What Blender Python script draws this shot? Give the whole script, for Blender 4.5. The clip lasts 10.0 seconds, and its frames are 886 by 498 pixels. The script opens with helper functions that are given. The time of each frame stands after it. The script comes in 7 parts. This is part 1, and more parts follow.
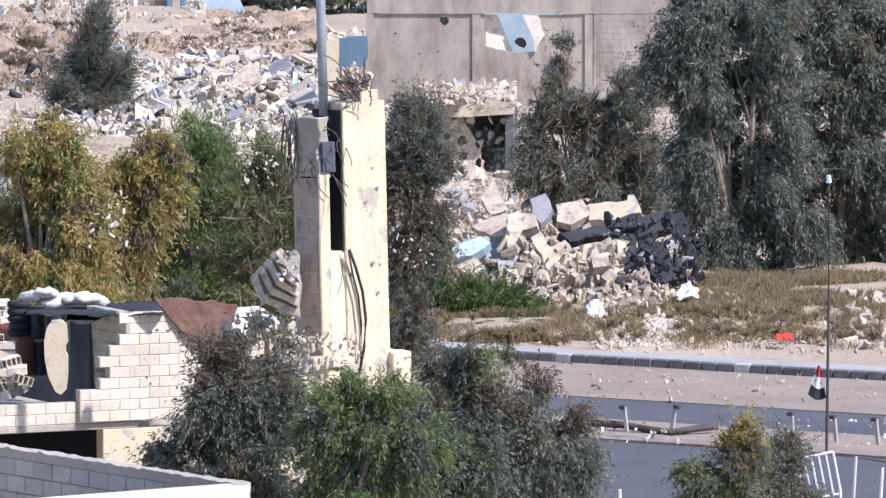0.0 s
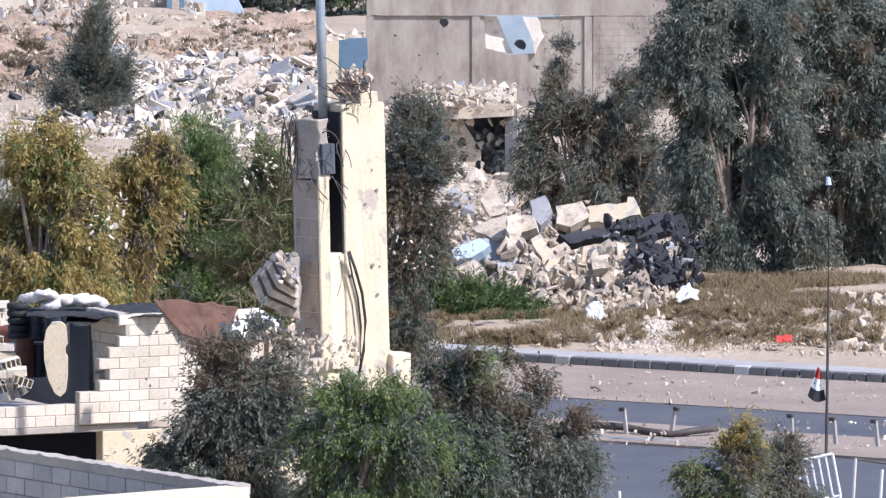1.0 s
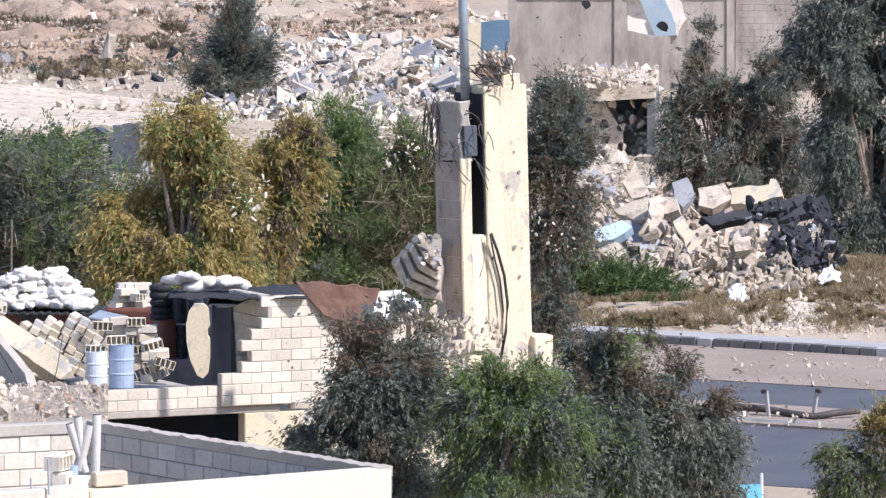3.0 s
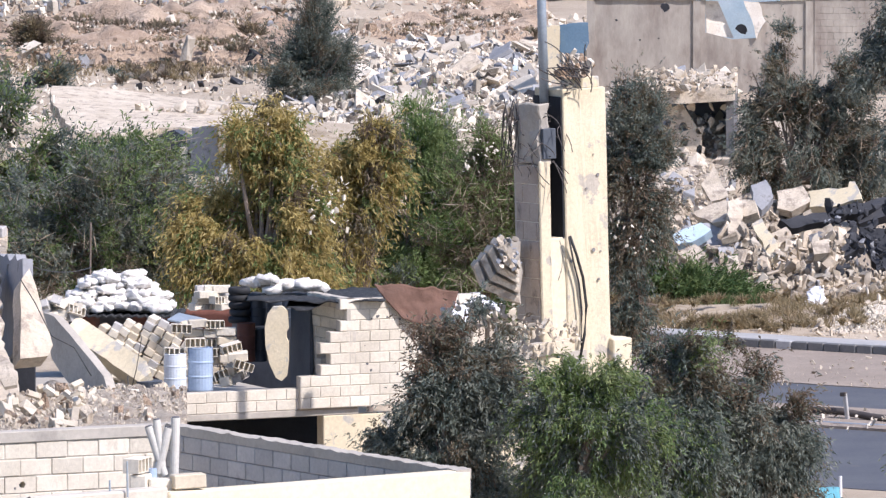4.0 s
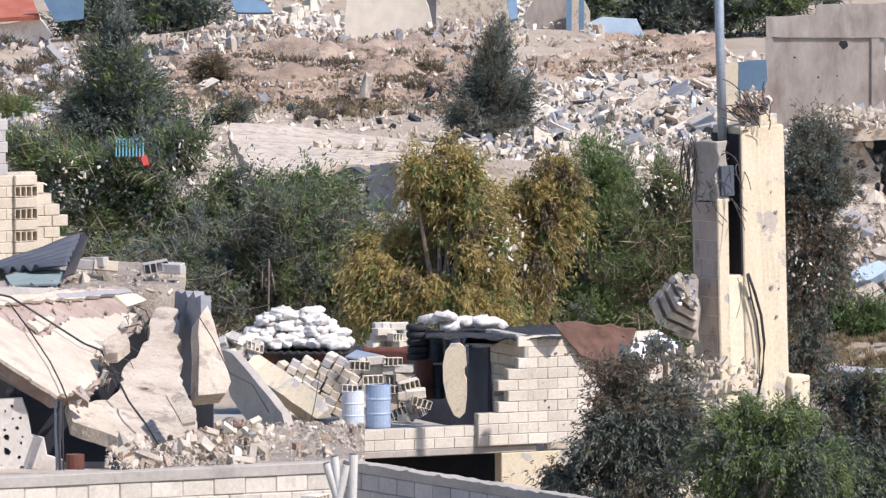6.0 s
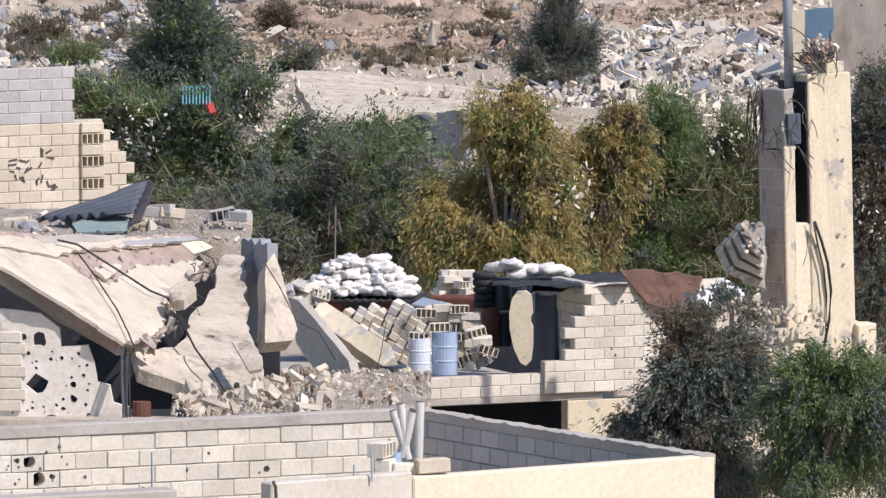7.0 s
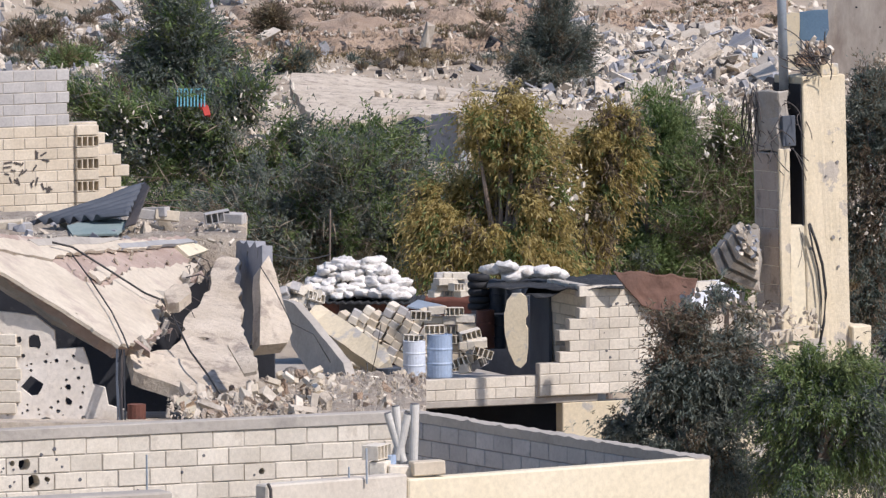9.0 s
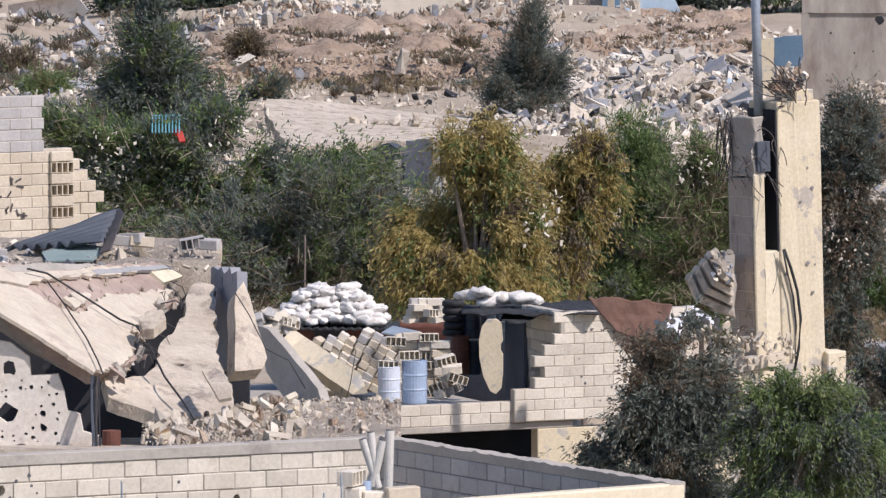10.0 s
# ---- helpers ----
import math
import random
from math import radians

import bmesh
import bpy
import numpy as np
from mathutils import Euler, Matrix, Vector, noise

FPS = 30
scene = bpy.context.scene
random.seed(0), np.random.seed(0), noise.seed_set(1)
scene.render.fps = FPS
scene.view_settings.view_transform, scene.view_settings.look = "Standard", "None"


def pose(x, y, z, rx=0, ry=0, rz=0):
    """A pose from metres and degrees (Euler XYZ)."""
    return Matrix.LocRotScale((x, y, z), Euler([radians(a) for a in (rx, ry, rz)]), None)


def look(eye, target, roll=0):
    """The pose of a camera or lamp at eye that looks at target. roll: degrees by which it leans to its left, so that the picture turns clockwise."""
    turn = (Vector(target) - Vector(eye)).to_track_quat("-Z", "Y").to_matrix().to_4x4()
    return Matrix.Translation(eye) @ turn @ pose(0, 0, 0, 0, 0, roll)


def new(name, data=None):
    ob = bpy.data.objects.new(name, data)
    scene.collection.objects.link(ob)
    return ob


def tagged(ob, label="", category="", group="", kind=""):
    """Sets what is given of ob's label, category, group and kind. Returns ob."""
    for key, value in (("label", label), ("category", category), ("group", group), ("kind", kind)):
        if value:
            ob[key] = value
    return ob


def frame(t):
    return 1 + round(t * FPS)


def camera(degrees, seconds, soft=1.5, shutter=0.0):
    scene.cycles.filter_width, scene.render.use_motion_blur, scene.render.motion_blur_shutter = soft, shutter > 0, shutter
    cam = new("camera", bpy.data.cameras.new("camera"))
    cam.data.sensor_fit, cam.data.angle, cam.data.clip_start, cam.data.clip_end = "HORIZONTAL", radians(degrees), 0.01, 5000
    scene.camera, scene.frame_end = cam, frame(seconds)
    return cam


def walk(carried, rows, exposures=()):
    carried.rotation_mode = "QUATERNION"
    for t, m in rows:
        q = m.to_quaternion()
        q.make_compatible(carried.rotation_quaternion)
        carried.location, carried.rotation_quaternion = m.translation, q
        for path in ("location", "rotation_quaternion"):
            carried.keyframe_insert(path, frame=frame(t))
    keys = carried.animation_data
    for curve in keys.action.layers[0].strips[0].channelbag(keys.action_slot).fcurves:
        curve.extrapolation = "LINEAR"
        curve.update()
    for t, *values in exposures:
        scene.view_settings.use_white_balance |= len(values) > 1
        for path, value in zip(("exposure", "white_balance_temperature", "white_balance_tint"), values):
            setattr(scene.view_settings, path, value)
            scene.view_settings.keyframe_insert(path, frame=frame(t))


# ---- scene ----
# ---- the camera: one place high up, a very long lens, panning to the left ----
LENS = 15000.0          # reach of the lens in its own units; 784 of them reach half across
EYE_HEIGHT = 24.4
TILT = -4.43
cam = camera(2 * math.degrees(math.atan(784 / LENS)), 10.0, soft=1.35)
TURNS = [
    (0.0, 0.0000, -4.4300, 0.000), (0.5, 0.0001, -4.4339, 0.005), (1.0, -0.0024, -4.4170, 0.010),
    (1.5, 0.0983, -4.3506, -0.020), (2.0, 0.5259, -4.5715, -0.040), (2.5, 0.8330, -4.4990, -0.040),
    (2.7, 0.8790, -4.5300, -0.045), (3.8, 1.3594, -4.5438, -0.070), (4.0, 1.4953, -4.5200, -0.080),
    (4.5, 1.8571, -4.4251, -0.110), (5.0, 2.3191, -4.3088, -0.100), (5.5, 2.6210, -4.2288, -0.110),
    (5.7, 2.6690, -4.2210, -0.110), (6.8, 2.9869, -4.5693, -0.120), (7.0, 3.1535, -4.6195, -0.110),
    (7.5, 3.2265, -4.6811, -0.110), (8.0, 3.1949, -4.6995, -0.150), (8.5, 3.1396, -4.6700, -0.140),
    (9.0, 3.1184, -4.6041, -0.140), (9.5, 3.1001, -4.5338, -0.150), (10.0, 2.9471, -4.4289, -0.170),
]
walk(cam, [(t, pose(0, 0, EYE_HEIGHT, 90 + pitch, 0, yaw) @ pose(0, 0, 0, 0, 0, roll)) for t, yaw, pitch, roll in TURNS], [(0.0, 0.37, 5720, 21), (2.5, 0.37, 5760, 20), (4.5, 0.28, 5900, 20), (5.5, 0.20, 5940, 20), (7.0, -0.01, 5990, 19), (7.5, -0.1, 6010, 19), (9.0, -0.16, 6010, 19), (10.0, -0.16, 6010, 20)])

# ---- world, sun, exposure ----
SUN_AZ, SUN_EL = 125.0, 47.0      # azimuth clockwise from the way the lens faces
world = bpy.data.worlds.new("sky")
scene.world = world
world.use_nodes = True
wn = world.node_tree
sky = wn.nodes.new("ShaderNodeTexSky")
sky.sky_type, sky.sun_disc = "NISHITA", False
sky.ozone_density, sky.air_density = 3.0, 1.2
sky.sun_elevation, sky.sun_rotation = radians(SUN_EL), radians(SUN_AZ)
wn.nodes["Background"].inputs["Strength"].default_value = 0.125
wn.links.new(sky.outputs["Color"], wn.nodes["Background"].inputs["Color"])
sun_data = bpy.data.lights.new("sun", "SUN")
sun_data.energy, sun_data.angle, sun_data.color = 4.9, radians(0.6), (1.0, 0.92, 0.79)
sun = new("sun", sun_data)
sun_way = Vector((math.sin(radians(SUN_AZ)) * math.cos(radians(SUN_EL)), math.cos(radians(SUN_AZ)) * math.cos(radians(SUN_EL)), math.sin(radians(SUN_EL))))
sun.matrix_world = look(sun_way * 200, (0, 0, 0))


# ---- places: bearings from the high viewpoint, with a distance ahead ----
CT, ST = math.cos(radians(TILT)), math.sin(radians(TILT))


def sight(a, b, d):
    """The place d metres ahead on the bearing a across and b down, in the lens's units from the first view's corner."""
    u, v = a - 784, 441 - b
    ahead, up = CT * LENS - ST * v, ST * LENS + CT * v
    return Vector((u * d / ahead, d, EYE_HEIGHT + up * d / ahead))


def level(a, b, z):
    """The place on the bearing a, b at the height z."""
    u, v = a - 784, 441 - b
    ahead, up = CT * LENS - ST * v, ST * LENS + CT * v
    d = (z - EYE_HEIGHT) * ahead / up
    return Vector((u * d / ahead, d, z))


def bearing(p):
    """The bearing a, b and the distance of a place."""
    r = (p.z - EYE_HEIGHT) / p.y
    v = (r * CT - ST) * LENS / (CT + r * ST)
    return 784 + p.x * (CT * LENS - ST * v) / p.y, 441 - v, p.y


# ---- materials ----
def nodes_of(name):
    m = bpy.data.materials.new(name)
    m.use_nodes = True
    t = m.node_tree
    return m, t, t.nodes["Principled BSDF"]


def noise_node(t, coord, scale, detail=4.0, rough=0.6):
    n = t.nodes.new("ShaderNodeTexNoise")
    n.inputs["Scale"].default_value, n.inputs["Detail"].default_value, n.inputs["Roughness"].default_value = scale, detail, rough
    t.links.new(coord, n.inputs["Vector"])
    return n.outputs["Fac"]


def ramp_node(t, fac, lo, hi):
    n = t.nodes.new("ShaderNodeMapRange")
    n.inputs["From Min"].default_value, n.inputs["From Max"].default_value = lo, hi
    t.links.new(fac, n.inputs["Value"])
    return n.outputs["Result"]


def mix_node(t, fac, a, b, blend="MIX"):
    n = t.nodes.new("ShaderNodeMix")
    n.data_type, n.blend_type = "RGBA", blend
    for key, v in ((0, fac), (6, a), (7, b)):
        if isinstance(v, (int, float)):
            n.inputs[key].default_value = v
        elif isinstance(v, tuple):
            n.inputs[key].default_value = (*v, 1)
        else:
            t.links.new(v, n.inputs[key])
    return n.outputs[2]


def surface(name, c1, c2, scale=1.0, fine=14.0, rough=0.9, bump=0.4, stain=None, stain_at=(0.58, 0.68), stain_scale=2.2, vary=0.0, metal=0.0, depth=0.02, streak=1.0):
    """Two mottled colours, a fine grain, an optional stain, and a change of brightness from piece to piece."""
    m, t, p = nodes_of(name)
    geo = t.nodes.new("ShaderNodeNewGeometry")
    at = geo.outputs["Position"]
    if streak != 1.0:
        squash = t.nodes.new("ShaderNodeVectorMath")
        squash.operation = "MULTIPLY"
        squash.inputs[1].default_value = (1.0, 1.0, streak)
        t.links.new(at, squash.inputs[0])
        at = squash.outputs[0]
    big, small = noise_node(t, at, scale), noise_node(t, at, fine, 6.0, 0.7)
    col = mix_node(t, ramp_node(t, big, 0.35, 0.65), c1, c2)
    if stain:
        col = mix_node(t, ramp_node(t, noise_node(t, at, stain_scale, 7.0, 0.65), *stain_at), col, stain)
    grain = ramp_node(t, small, 0.2, 0.8)
    n = t.nodes.new("ShaderNodeMath")
    n.operation = "MULTIPLY_ADD"
    t.links.new(grain, n.inputs[0])
    n.inputs[1].default_value, n.inputs[2].default_value = 0.34, 0.80
    value = n.outputs[0]
    if vary:
        info = t.nodes.new("ShaderNodeObjectInfo")
        add = t.nodes.new("ShaderNodeMath")
        add.operation = "ADD"
        t.links.new(info.outputs["Random"], add.inputs[0])
        t.links.new(geo.outputs["Random Per Island"], add.inputs[1])
        fr = t.nodes.new("ShaderNodeMath")
        fr.operation = "FRACT"
        t.links.new(add.outputs[0], fr.inputs[0])
        v2 = t.nodes.new("ShaderNodeMath")
        v2.operation = "MULTIPLY_ADD"
        t.links.new(fr.outputs[0], v2.inputs[0])
        v2.inputs[1].default_value, v2.inputs[2].default_value = vary, 1.0 - vary * 0.6
        mul = t.nodes.new("ShaderNodeMath")
        mul.operation = "MULTIPLY"
        t.links.new(value, mul.inputs[0])
        t.links.new(v2.outputs[0], mul.inputs[1])
        value = mul.outputs[0]
    col = mix_node(t, 1.0, col, value, "MULTIPLY")
    t.links.new(col, p.inputs["Base Color"])
    p.inputs["Roughness"].default_value, p.inputs["Metallic"].default_value = rough, metal
    if bump:
        b = t.nodes.new("ShaderNodeBump")
        b.inputs["Strength"].default_value, b.inputs["Distance"].default_value = bump, depth
        t.links.new(small, b.inputs["Height"])
        t.links.new(b.outputs["Normal"], p.inputs["Normal"])
    return m


def leafage(name, c1, c2, c3, glow=0.4):
    """Leaves: a colour for each leaf out of three, shiny above, letting some light through."""
    m, t, p = nodes_of(name)
    geo = t.nodes.new("ShaderNodeNewGeometry")
    rnd = geo.outputs["Random Per Island"]
    col = mix_node(t, ramp_node(t, rnd, 0.1, 0.7), c1, c2)
    col = mix_node(t, ramp_node(t, rnd, 0.8, 0.95), col, c3)
    col = mix_node(t, ramp_node(t, noise_node(t, geo.outputs["Position"], 0.9), 0.35, 0.7), col, mix_node(t, 0.55, col, c3))
    t.links.new(col, p.inputs["Base Color"])
    p.inputs["Roughness"].default_value = 0.62
    p.inputs["Specular IOR Level"].default_value = 0.3
    tr = t.nodes.new("ShaderNodeBsdfTranslucent")
    t.links.new(col, tr.inputs["Color"])
    mx = t.nodes.new("ShaderNodeMixShader")
    mx.inputs[0].default_value = glow
    t.links.new(p.outputs[0], mx.inputs[1])
    t.links.new(tr.outputs[0], mx.inputs[2])
    t.links.new(mx.outputs[0], t.nodes["Material Output"].inputs["Surface"])
    return m


